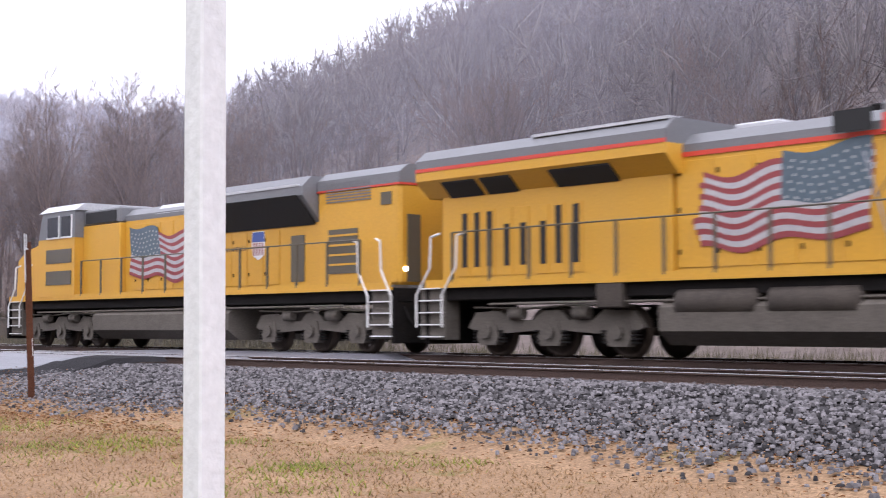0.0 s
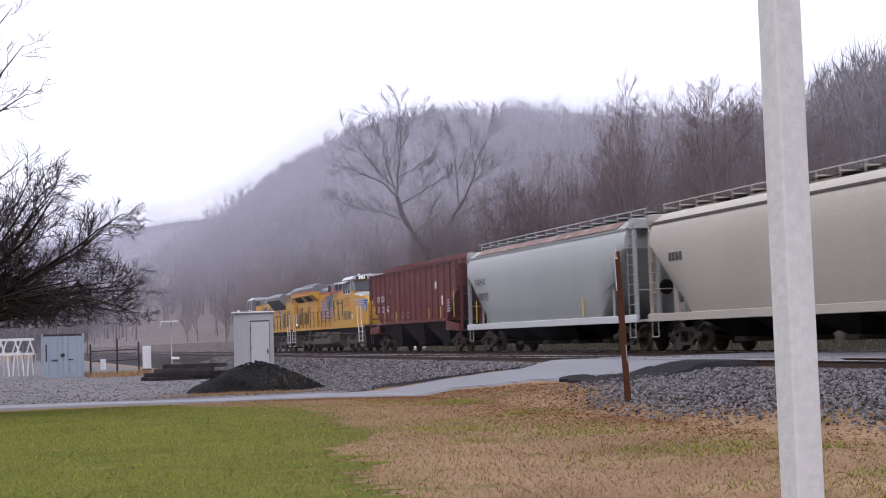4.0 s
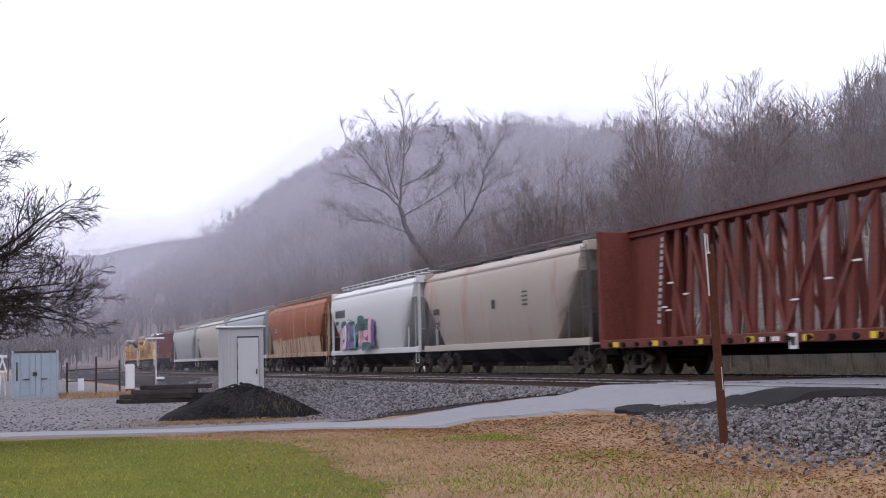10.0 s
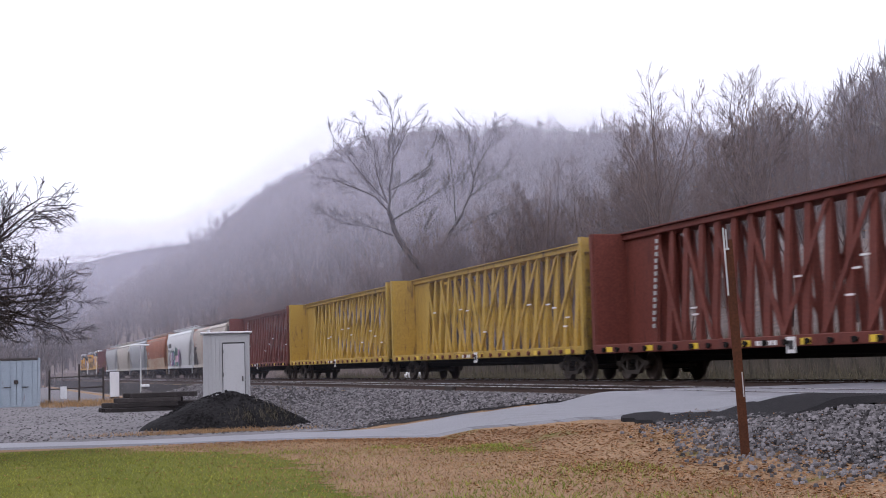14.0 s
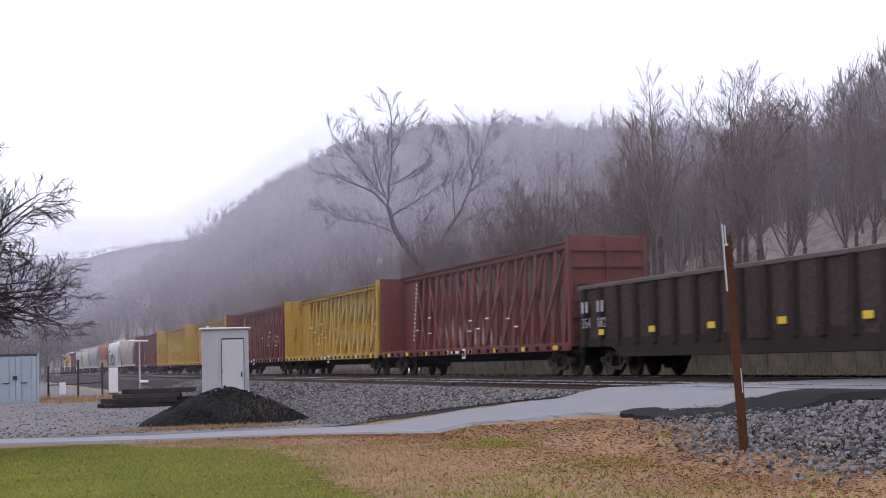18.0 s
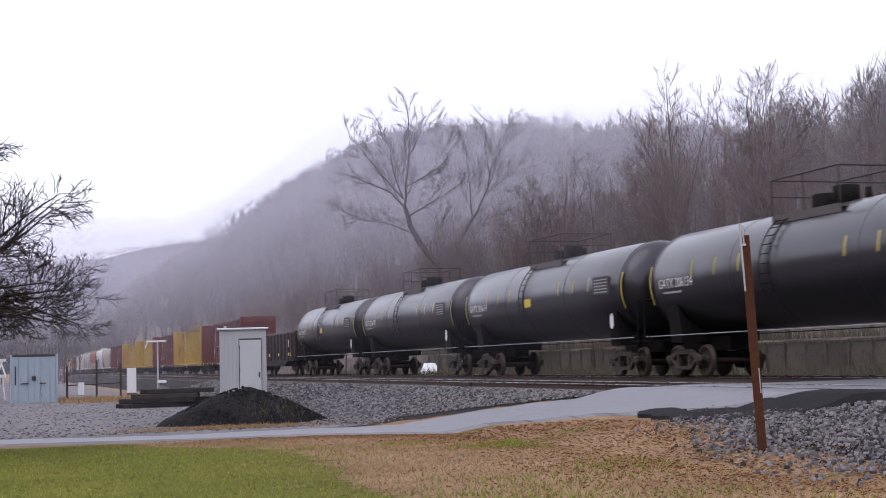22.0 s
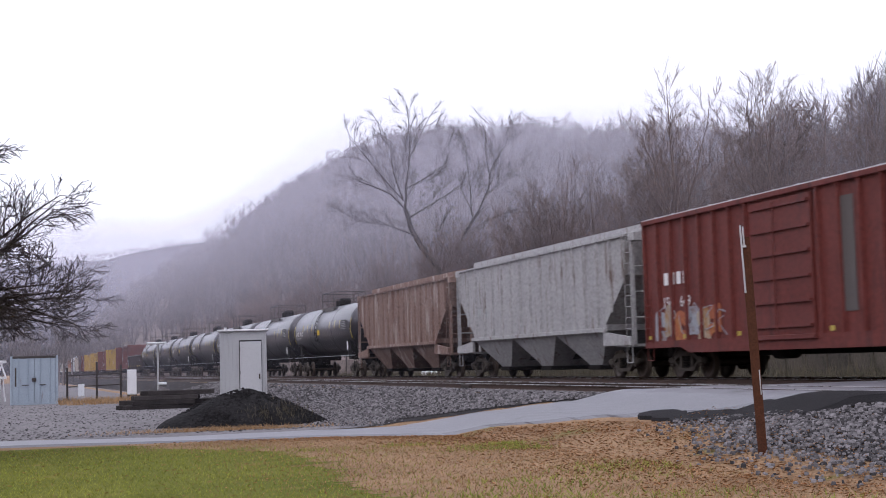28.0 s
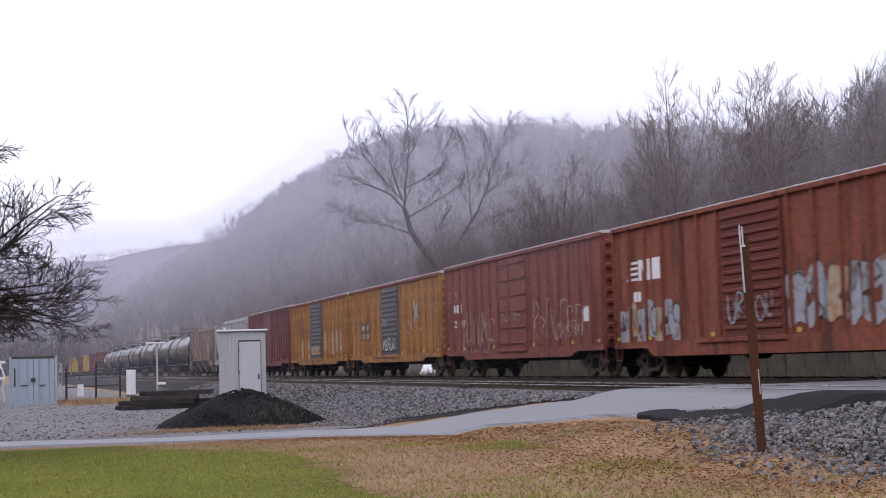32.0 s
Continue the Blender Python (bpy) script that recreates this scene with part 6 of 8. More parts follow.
    for y in (-L + 0.2, L - 0.2):
        part("stirrup", Build().path([(-1.42, y - 0.2, 0.95), (-1.42, y - 0.2, 0.55), (-1.42, y + 0.2, 0.55), (-1.42, y + 0.2, 0.95)], 0.018, 5), body, c)
    for y in (-L + 0.35, -L + 2.6, -2.2, 2.2, L - 2.6, L - 0.35):
        plate(c, y - 0.1, y + 0.1, 1.16, 1.28, -1.492, m_stripe, "reflector", "yellow reflective sheet")
    truck(c, L - 1.75)
    truck(c, -L + 1.75)
    ends(c, half)
    TRAIN.append(c)
    return c, L


def rounded_hopper(a, e, body, sillm, label, top=4.70, chord=None, railm=None):
    """Smooth round-sided covered hopper."""
    c, half = car("covered_hopper", label, "hopper car", a, e)
    L = half - 0.45
    chord = chord or body
    railm = railm or body
    prof = [(0.55, top - 0.06), (1.05, top - 0.16), (1.42, top - 0.42), (1.55, top - 0.75), (1.60, top - 1.35), (1.58, top - 2.0), (1.50, top - 2.7), (1.42, 1.30), (1.38, 1.14)]
    full = [(-x, z) for x, z in prof[::-1]] + prof
    n = len(full)
    b = Build()
    secs = []
    B = L - 0.55
    for y in (-B, -B + 1.2, -B + 2.5, B - 2.5, B - 1.2, B):
        k = max(0, (abs(y) - (B - 2.5)) / 2.5)
        zmin = 1.14 + k * (top - 1.14 - 1.15)
        secs.append([(x, y, max(z, zmin)) for x, z in full])
    v = [p for s in secs for p in s]
    f = [(j * n + i, j * n + i + 1, (j + 1) * n + i + 1, (j + 1) * n + i) for j in range(len(secs) - 1) for i in range(n - 1)]
    f += [(j * n + n - 1, j * n, (j + 1) * n, (j + 1) * n + n - 1) for j in range(len(secs) - 1)]
    b.add(v, f, True)
    b.add(v, [tuple(range(n)), tuple(range((len(secs) - 1) * n, len(secs) * n))])
    part("body", b, body, c)
    part("roof_seam", Build().box(-1.49, -1.44, -B, B, top - 0.52, top - 0.44).box(1.44, 1.49, -B, B, top - 0.52, top - 0.44), chord, c)
    for s in (-1, 1):
        part("side_sill", Build().box(min(s * 1.36, s * 1.48), max(s * 1.36, s * 1.48), -L, L, 1.0, 1.26, 0.015), sillm, c)
    rw = part("running_board", Build().box(-0.42, 0.42, -L + 0.1, L - 0.1, top + 0.10, top + 0.14), m_walk, c, "dark grating walkway")
    pm = Build().rod((-0.85, 0, top - 0.12), (-0.85, 0, top + 0.20), 0.016, 4).rod((0.85, 0, top - 0.12), (0.85, 0, top + 0.20), 0.016, 4).box(-0.85, 0.85, -0.02, 0.02, top + 0.06, top + 0.10).mesh("walk_support", railm)
    k = -L + 0.3
    while k < L:
        part("walk_support", pm, railm, rw, at=pose(0, k, 0))
        k += 1.15
    for s in (-1, 1):
        part("roof_rail", Build().rod((s * 0.85, -L + 0.2, top + 0.2), (s * 0.85, L - 0.2, top + 0.2), 0.02, 5), railm, rw)
    for k in range(5):
        y = -B + 1.6 + k * (2 * B - 3.2) / 4
        part("hatch", Build().box(-0.32, 0.32, y - 0.75, y + 0.75, top - 0.06, top + 0.06, 0.03), body, c)
    nb = 4
    for k in range(nb):
        y = (k - (nb - 1) / 2) * (2 * (L - 3.1)) / nb * 1.02
        w = (L - 3.1) / nb
        part("hopper_bay", Build().add([(-1.3, y - w, 1.14), (1.3, y - w, 1.14), (1.3, y + w, 1.14), (-1.3, y + w, 1.14), (-0.45, y - 0.3, 0.42), (0.45, y - 0.3, 0.42), (0.45, y + 0.3, 0.42), (-0.45, y + 0.3, 0.42)], [(0, 1, 2, 3), (4, 5, 6, 7), (0, 1, 5, 4), (1, 2, 6, 5), (2, 3, 7, 6), (3, 0, 4, 7)]), m_black, c)
        part("outlet_gate", Build().box(-0.6, 0.6, y - 0.34, y + 0.34, 0.30, 0.46, 0.02), m_grime, c)
    for s in (1, -1):
        yb = s * (L - 0.05)
        part("end_platform", Build().box(-1.45, 1.45, yb - 0.8 if s > 0 else yb, yb if s > 0 else yb + 0.8, 1.02, 1.10, 0.01), sillm, c)
        for x in (-1.36, -0.5, 0.5, 1.36):
            part("end_post", Build().box(x - 0.05, x + 0.05, s * (L - 0.16) - 0.05, s * (L - 0.16) + 0.05, 1.1, top - 0.1 if abs(x) < 1 else top - 0.25), railm, c)
        part("end_header", Build().box(-1.42, 1.42, s * (L - 0.3) - 0.25, s * (L - 0.3) + 0.2, top - 0.5, top - 0.15, 0.02), body, c)
        ladder(c, s * (L - 0.38), -1.44, 1.15, top - 0.3, railm, 0.46)
        part("brace", Build().box(-1.40, -1.34, s * (L - 2.0) - 0.04, s * (L - 2.0) + 0.04, 1.2, 2.3), railm, c)
        part("end_rail", Build().path([(-1.36, s * (L - 0.02), 1.1), (-1.36, s * (L - 0.02), 2.1), (0, s * (L - 0.02), 2.1), (1.36, s * (L - 0.02), 2.1), (1.36, s * (L - 0.02), 1.1)], 0.018, 5), railm, c)
        part("stirrup", Build().path([(-1.42, yb - s * 0.15, 1.0), (-1.42, yb - s * 0.15, 0.5), (-1.42, yb - s * 0.6, 0.5), (-1.42, yb - s * 0.6, 1.0)], 0.018, 5), railm, c)
    part("brake_wheel", Build().turned([(-0.03, 0.2), (-0.03, 0.26), (0.03, 0.26), (0.03, 0.2)], "y", 14).shift(-0.3, -L + 0.02, 2.2), m_black, c)
    part("center_sill", Build().box(-0.2, 0.2, -L, L, 0.66, 1.0), m_black, c)
    truck(c, L - 1.75)
    truck(c, -L + 1.75)
    ends(c, half)
    TRAIN.append(c)
    return c, L


def ribbed_hopper(a, e, body, label, top=4.45, bays=3, under=None, deep=False):
    c, half = car("covered_hopper", label, "hopper car", a, e)
    L = half - 0.45
    under = under or body
    T = L - 0.5
    b = Build().prism([(-T, top - 0.12), (T, top - 0.12), (T, top - 1.35), (T - 1.7, 1.75), (T - 1.7, 1.55), (-T + 1.7, 1.55), (-T + 1.7, 1.75), (-T, top - 1.35)], "x", -1.42, 1.42)
    part("body", b, body, c)
    part("roof", Build().prism([(-1.5, top - 0.14), (1.5, top - 0.14), (1.5, top - 0.08), (0.5, top), (-0.5, top), (-1.5, top - 0.08)], "y", -T - 0.05, T + 0.05), body, c)
    for s in (-1, 1):
        n = 17
        for k in range(n):
            y = -T + 0.12 + k * (2 * T - 0.24) / (n - 1)
            kk = max(0, (abs(y) - (T - 1.7)) / 1.7)
            z0 = 1.55 + kk * (top - 1.35 - 1.55)
            part("side_post", Build().prism([(s * 1.42, y - 0.06), (s * 1.50, y - 0.035), (s * 1.50, y + 0.035), (s * 1.42, y + 0.06)], "z", z0 + 0.02, top - 0.14), body, c)
        x0, x1 = min(s * 1.40, s * 1.51), max(s * 1.40, s * 1.51)
        part("side_sill", Build().box(x0, x1, -T + 1.6, T - 1.6, 1.50, 1.64, 0.01), body, c)
        part("end_sill_brace", Build().prism([(-T - 0.3, 1.05), (-T + 1.75, 1.05), (-T + 1.75, 1.5), (-T - 0.3, 1.3)], "x", x0, x1), body, c)
        part("end_sill_brace", Build().prism([(T + 0.3, 1.05), (T - 1.75, 1.05), (T - 1.75, 1.5), (T + 0.3, 1.3)], "x", x0, x1), body, c)
    rw = part("running_board", Build().box(-0.5, 0.5, -L + 0.1, L - 0.1, top + 0.14, top + 0.18), m_walk, c, "dark grating walkway")
    pm = Build().box(-0.6, 0.6, -0.04, 0.04, top - 0.05, top + 0.14).box(-0.64, -0.58, -0.04, 0.04, top - 0.1, top + 0.3).mesh("walk_support", body)
    k = -T + 0.4
    while k < T:
        part("walk_support", pm, body, rw, at=pose(0, k, 0))
        k += 1.5
    part("hatch_coaming", Build().box(-0.66, -0.56, -L + 0.2, L - 0.2, top + 0.1, top + 0.3), body, rw)
    for k in range(bays):
        y = (k - (bays - 1) / 2) * (2 * (T - 1.7)) / bays
        w = (T - 1.7) / bays
        part("hopper_bay", Build().add([(-1.38, y - w, 1.52), (1.38, y - w, 1.52), (1.38, y + w, 1.52), (-1.38, y + w, 1.52), (-0.8, y - 0.45, 0.40), (0.8, y - 0.45, 0.40), (0.8, y + 0.45, 0.40), (-0.8, y + 0.45, 0.40)], [(0, 1, 2, 3), (4, 5, 6, 7), (0, 1, 5, 4), (1, 2, 6, 5), (2, 3, 7, 6), (3, 0, 4, 7)]), under, c)
        part("outlet_gate", Build().box(-0.9, 0.9, y - 0.5, y + 0.5, 0.28, 0.44, 0.02), m_black, c)
    for s in (1, -1):
        y = s * (L - 0.12)
        for x in (-1.38, -0.45, 0.45, 1.38):
            part("end_post", Build().box(x - 0.05, x + 0.05, y - 0.06, y + 0.06, 1.05, top - 0.05), body, c)
        part("end_platform", Build().box(-1.45, 1.45, min(y, y - s * 1.3), max(y, y - s * 1.3), 1.0, 1.08), body, c)
        part("end_header", Build().box(-1.46, 1.46, y - 0.35, y + 0.08, top - 0.32, top - 0.05, 0.01), body, c)
        ladder(c, s * (L - 0.35), -1.45, 1.1, top - 0.2, body, 0.42)
        for z in (1.9, 2.7, 3.5):
            part("cross_bar", Build().rod((-1.38, y, z), (1.38, y, z), 0.03, 5), body, c)
        part("stirrup", Build().path([(-1.42, y - s * 0.1, 1.0), (-1.42, y - s * 0.1, 0.5), (-1.42, y - s * 0.5, 0.5), (-1.42, y - s * 0.5, 1.0)], 0.018, 5), body, c)
    part("center_sill", Build().box(-0.2, 0.2, -L, L, 0.66, 1.0), m_black, c)
    truck(c, L - 1.75)
    truck(c, -L + 1.75)
    ends(c, half)
    TRAIN.append(c)
    return c, L


def centerbeam(a, e, body, label, top=4.72, tilt=0):
    c, half = car("centerbeam_flatcar", label, "flat car", a, e)
    L = half - 0.45
    part("deck", Build().box(-1.40, 1.40, -L, L, 1.02, 1.10, 0.01), body, c)
    for s in (-1, 1):
        x0, x1 = min(s * 1.38, s * 1.48), max(s * 1.38, s * 1.48)
        sl = part("side_sill", Build().box(x0, x1, -L, L, 0.86, 1.14, 0.015), body, c)
        wn = Build().rod((s * 1.48, -0.10, 0.98), (s * 1.55, -0.10, 0.98), 0.055, 8).box(min(s * 1.48, s * 1.53), max(s * 1.48, s * 1.53), -0.06, 0.08, 0.9, 1.05, 0.01).mesh("winch", m_black if body is m_cbr else m_cbr)
        n = 22
        for k in range(n):
            part("winch", wn, m_black, sl, at=pose(0, -L + 0.8 + k * (2 * L - 1.6) / (n - 1), 0))
        for k in range(8):
            y = -L + 1.2 + k * (2 * L - 2.4) / 7
            plate(sl, y - 0.22, y + 0.22, 0.90, 1.06, -1.482 if s < 0 else 1.488, m_conspic, "reflector")
    part("top_chord", Build().box(-0.42, 0.42, -L + 0.1, L - 0.1, top - 0.22, top - 0.02, 0.02), body, c)
    part("chord_cap", Build().box(-0.5, 0.5, -L + 0.15, L - 0.15, top - 0.02, top + 0.02), body, c)
    for s in (-1, 1):
        y = s * (L - 0.12)
        part("bulkhead", Build().box(-1.42, 1.42, y - 0.07, y + 0.07, 1.1, top, 0.015), body, c)
        for k in range(6):
            z = 1.45 + k * (top - 1.9) / 5
            part("bulkhead_rib", Build().box(-1.40, 1.40, min(y, y + s * 0.17), max(y, y + s * 0.17), z - 0.05, z + 0.05), body, c)
        for x in (-1.40, 0, 1.40):
            part("bulkhead_post", Build().box(x - 0.06, x + 0.06, min(y, y + s * 0.24), max(y, y + s * 0.24), 1.0, top), body, c)
        part("end_gusset", Build().prism([(s * (L - 0.19), 1.1), (s * (L - 0.19), top), (s * (L - 2.6), top - 0.1), (s * (L - 2.6), 1.1)], "x", -0.32, 0.32), body, c)
        part("side_gusset", Build().prism([(-1.42, 1.1), (-1.42, top), (-1.36, top), (-0.36, 1.1 + 0.0)], "y", s * (L - 0.2) - 0.01, s * (L - 0.2) + 0.01), body, c)
    n = 19
    pm = Build().prism([(-0.10, -0.16), (0.10, -0.16), (0.10, 0.16), (-0.10, 0.16)], "z", 1.1, top - 0.2)
    pm = Build().add([(-0.60, -0.17, 1.1), (-0.60, 0.17, 1.1), (-0.50, 0.17, 1.1), (-0.50, -0.17, 1.1), (-0.36, -0.13, top - 0.2), (-0.36, 0.13, top - 0.2), (-0.28, 0.13, top - 0.2), (-0.28, -0.13, top - 0.2)], [(0, 1, 2, 3), (4, 5, 6, 7), (0, 1, 5, 4), (1, 2, 6, 5), (2, 3, 7, 6), (3, 0, 4, 7)])
    pm.add([(-x, y, z) for x, y, z in pm.v[:8]], pm.f[:6])
    pm = pm.mesh("center_post", body)
    ys_ = [-L + 2.6 + k * (2 * L - 5.2) / (n - 1) for k in range(n)]
    for y in ys_:
        part("center_post", pm, body, c, at=pose(0, y, 0))
    for k in range(0, n - 2, 2):
        y0, y1 = ys_[k], ys_[k + 2]
        if k >= n // 2:
            y0, y1 = y1, y0
        d = Build()
        for s in (-1, 1):
            p, q = Vector((s * 0.64, y1, 1.2)), Vector((s * 0.40, y0, top - 0.3))
            w = Vector((0, 0.10, 0.0))
            t = Vector((0.03 * s, 0, 0))
            d.add([p - w, p + w, q + w, q - w, p - w + t, p + w + t, q + w + t, q - w + t], [(0, 1, 2, 3), (4, 5, 6, 7), (0, 1, 5, 4), (1, 2, 6, 5), (2, 3, 7, 6), (3, 0, 4, 7)])
        part("diagonal", d, body, c)
    q = random.Random(int(-a))
    for k in range(9):
        y = q.uniform(-L + 3, L - 3)
        z = q.uniform(1.8, 3.0)
        part("torn_wrap", Build().box(-0.70, -0.66, y - 0.16, y + 0.16, z, z + 0.05), m_wht, c, "torn white wrapping scrap", at=None)
    bars(c, 0.9, 0.91, -1.486, 5, 0.16, 0.12, m_wht, "small white stencilled marks")
    plate(c, -0.95, -0.55, 0.70, 1.10, -1.49, m_wht, "data_plate", "white data plate")
    plate(c, -0.87, -0.63, 0.79, 1.01, -1.497, m_txtk, "plate_frame")
    part("center_sill", Build().box(-0.3, 0.3, -L, L, 0.56, 1.02), m_black, c)
    part("brake_rod", Build().rod((-0.9, -L + 4, 0.6), (-0.9, L - 4, 0.78), 0.02, 5), m_black, c)
    truck(c, L - 1.9)
    truck(c, -L + 1.9)
    ends(c, half)
    TRAIN.append(c)
    return c, L


def gondola(a, e, body, label, top=2.95):
    c, half = car("gondola", label, "gondola car", a, e)
    L = half - 0.45
    part("floor", Build().box(-1.40, 1.40, -L, L, 1.0, 1.12), body, c)
    for s in (-1, 1):
        x0, x1 = min(s * 1.34, s * 1.40), max(s * 1.34, s * 1.40)
        # dented panels bulge a little between the posts
        step_y = (2 * L - 1.0) / 16
        for k in range(-1, 17):
            ya, yb = max(-L, -L + 0.5 + k * step_y), min(L, -L + 0.5 + (k + 1) * step_y)
            o = random.Random(k * 7 + 3).uniform(0.05, 0.10) * s
            part("side_panel", Build().prism([(s * 1.33, ya), (s * 1.40, ya), (s * 1.40 + o, ya * 0.7 + yb * 0.3), (s * 1.40 + o, ya * 0.3 + yb * 0.7), (s * 1.40, yb), (s * 1.33, yb)], "z", 1.0, top - 0.05), m_gonp, c)
        part("top_rail", Build().box(min(s * 1.33, s * 1.5), max(s * 1.33, s * 1.5), -L, L, top - 0.14, top, 0.02), m_walk, c)
        x0, x1 = min(s * 1.38, s * 1.48), max(s * 1.38, s * 1.48)
        part("side_sill", Build().prism([(-L, 1.2), (-L, 0.95), (-L + 2.4, 0.95), (-L + 3.2, 0.62), (L - 3.2, 0.62), (L - 2.4, 0.95), (L, 0.95), (L, 1.2)], "x", x0, x1), body, c)
        # Posts take the darker colour, which holds the shade at their edges.
        rm = Build().prism([(s * 1.40, -0.15), (s * 1.56, -0.09), (s * 1.56, 0.09), (s * 1.40, 0.15)], "z", 1.0, top - 0.12).mesh("side_post", body)
        for k in range(17):
            part("side_post", rm, body, c, at=pose(0, -L + 0.5 + k * (2 * L - 1.0) / 16, 0))
    for s in (-1, 1):
        part("end_panel", Build().box(-1.38, 1.38, s * L - 0.04, s * L + 0.04, 1.0, top), body, c)
        for k in range(4):
            z = 1.3 + k * 0.45
            part("end_rib", Build().box(-1.36, 1.36, min(s * L, s * (L + 0.14)), max(s * L, s * (L + 0.14)), z - 0.08, z + 0.08), body, c)
        ladder(c, s * (L - 0.25), -1.50, 0.7, top - 0.2, body)
    for k in range(6):
        y = L - 1.9 - k * (2 * L - 3.2) / 5
        plate(c, y - 0.2, y + 0.2, 1.32, 1.50, -1.565, m_conspic, "reflector", "yellow reflective sheet")
    plate(c, -L + 1.5, -L + 1.95, 1.9, 2.4, -1.505, m_wht, "data_plate", "white data plate")
    bars(c, L - 0.4, 2.05, -1.565, 2, 0.2, 0.36, m_gs, "worn white reporting letters", 0.6)
    bars(c, L - 1.6, 2.05, -1.565, 2, 0.2, 0.36, m_gs, "worn white reporting letters", 0.6)
    word("354", 0.46, c, L - 0.75, 1.7, -1.565, m_gs, "worn white number")
    word("082", 0.46, c, L - 1.95, 1.7, -1.565, m_gs, "worn white number")
    part("end_handle", Build().box(-1.53, -1.50, -L + 0.45, -L + 0.62, 1.3, 2.4).box(-1.53, -1.50, -L + 0.45, -L + 0.95, 1.3, 1.5), m_conspic, c, "yellow painted handle mark")
    part("center_sill", Build().box(-0.25, 0.25, -L, L, 0.6, 1.0), m_black, c)
    truck(c, L - 1.75)
    truck(c, -L + 1.75)
    ends(c, half)
    TRAIN.append(c)
    return c, L


def tank_car(a, e, label, number, seed):
    c, half = car("tank_car", label, "tank car", a, e)
    L = half - 0.55
    R, zc = 1.52, 2.80
    dish = [(math.sin(radians(q)), math.cos(radians(q))) for q in (88, 78, 68, 58, 48, 38, 28, 18, 9)]
    pr = [(-L + 0.68 * (1 - i), R * max(0.03, o)) for i, o in dish] + [(-L + 0.68, R), (-L * 0.36, R + 0.004), (L * 0.36, R + 0.004), (L - 0.68, R)] + [(L - 0.68 * (1 - i), R * max(0.03, o)) for i, o in reversed(dish)]
    shell = part("tank", Build().turned(pr, "y", 40).shift(0, 0, zc), m_tank, c)
    for y in (-L + 0.68, -L * 0.36, 0.9, L * 0.36, L - 0.68):
        part("weld_band", Build().turned([(y - 0.04, R - 0.02), (y - 0.03, R + 0.012), (y + 0.03, R + 0.012), (y + 0.04, R - 0.02)], "y", 40).shift(0, 0, zc), m_tank, shell)
    for s in (-1, 1):
        part("saddle", Build().prism([(-1.25, 1.0), (1.25, 1.0), (1.38, 2.1), (1.1, 1.7), (0.6, 1.38), (0, 1.28), (-0.6, 1.38), (-1.1, 1.7), (-1.38, 2.1)], "y", s * (L - 1.6) - 0.35, s * (L - 1.6) + 0.35), m_black, c)
        part("stub_sill", Build().box(-0.3, 0.3, min(s * (L - 3.0), s * (L + 0.3)), max(s * (L - 3.0), s * (L + 0.3)), 0.75, 1.15), m_black, c)
        part("end_platform", Build().box(-1.4, 1.4, s * (L + 0.12) - 0.3, s * (L + 0.12) + 0.3, 1.08, 1.14), m_black, c)
        part("end_rail", Build().path([(-1.38, s * (L + 0.3), 1.1), (-1.38, s * (L + 0.3), 2.35), (1.38, s * (L + 0.3), 2.35), (1.38, s * (L + 0.3), 1.1)], 0.02, 5), m_black, c)
        part("side_rail", Build().path([(-1.42, -L - 0.1, 1.22), (-1.42, L + 0.1, 1.22)] if s < 0 else [(1.42, -L - 0.1, 1.22), (1.42, L + 0.1, 1.22)], 0.016, 5), m_hgry2 if s < 0 else m_black, c, "thin worn side handrail")
        ladder(c, s * (L + 0.12), -1.42, 0.55, 1.35, m_black, 0.4, 0.3)
        for k in range(6):
            y = s * (L * 0.14 + k * L * 0.16)
            if k in (1, 2, 3, 5):
                a0 = radians(168 - (0 if k < 5 else 4))
                pts = []
                zz = 0.28 if k == 5 else 0.02
                b = Build()
                for q in range(4):
                    t0, t1 = radians(161 + q * (4.5 if k < 5 else 11)), radians(161 + (q + 1) * (4.5 if k < 5 else 11))
                    b.add([((R + o) * math.cos(t), y + w, zc + (R + o) * math.sin(t)) for t in (t0, t1) for w in (-0.035, 0.035) for o in (0.0, 0.012)], [(0, 2, 3, 1), (4, 6, 7, 5), (1, 3, 7, 5), (0, 1, 5, 4), (2, 3, 7, 6)])
                part("reflector", b, m_stripe, shell, "vertical yellow reflective stripe")
    # dome, walkway and crash rail
    part("manway", Build().turned([(-0.1, 0.28), (-0.08, 0.34), (0.42, 0.34), (0.45, 0.26)], "z", 14).shift(0, -0.4, zc + R), m_black, c)
    part("valve_box", Build().turned([(0, 0.36), (0.35, 0.36), (0.38, 0.30)], "z", 12).shift(0, 0.5, zc + R - 0.05), m_black, c)
    part("relief_valve", Build().turned([(0, 0.09), (0.3, 0.09), (0.33, 0.06)], "z", 8).shift(0.1, -1.2, zc + R - 0.03), m_black, c)
    wk = part("walkway", Build().box(-0.95, 0.95, -1.6, 1.5, zc + R - 0.22, zc + R - 0.17).box(-1.0, -0.94, -1.6, 1.5, zc + R - 0.36, zc + R - 0.14), m_walk, c)
    for x in (-0.98, 0.98):
        part("crash_rail", Build().path([(x, -1.6, zc + R - 0.2), (x, -1.6, zc + R + 0.78), (x, 1.5, zc + R + 0.78), (x, 1.5, zc + R - 0.2)], 0.024, 5).rod((x, 0, zc + R - 0.2), (x, 0, zc + R + 0.78), 0.02, 5), m_iron, wk)
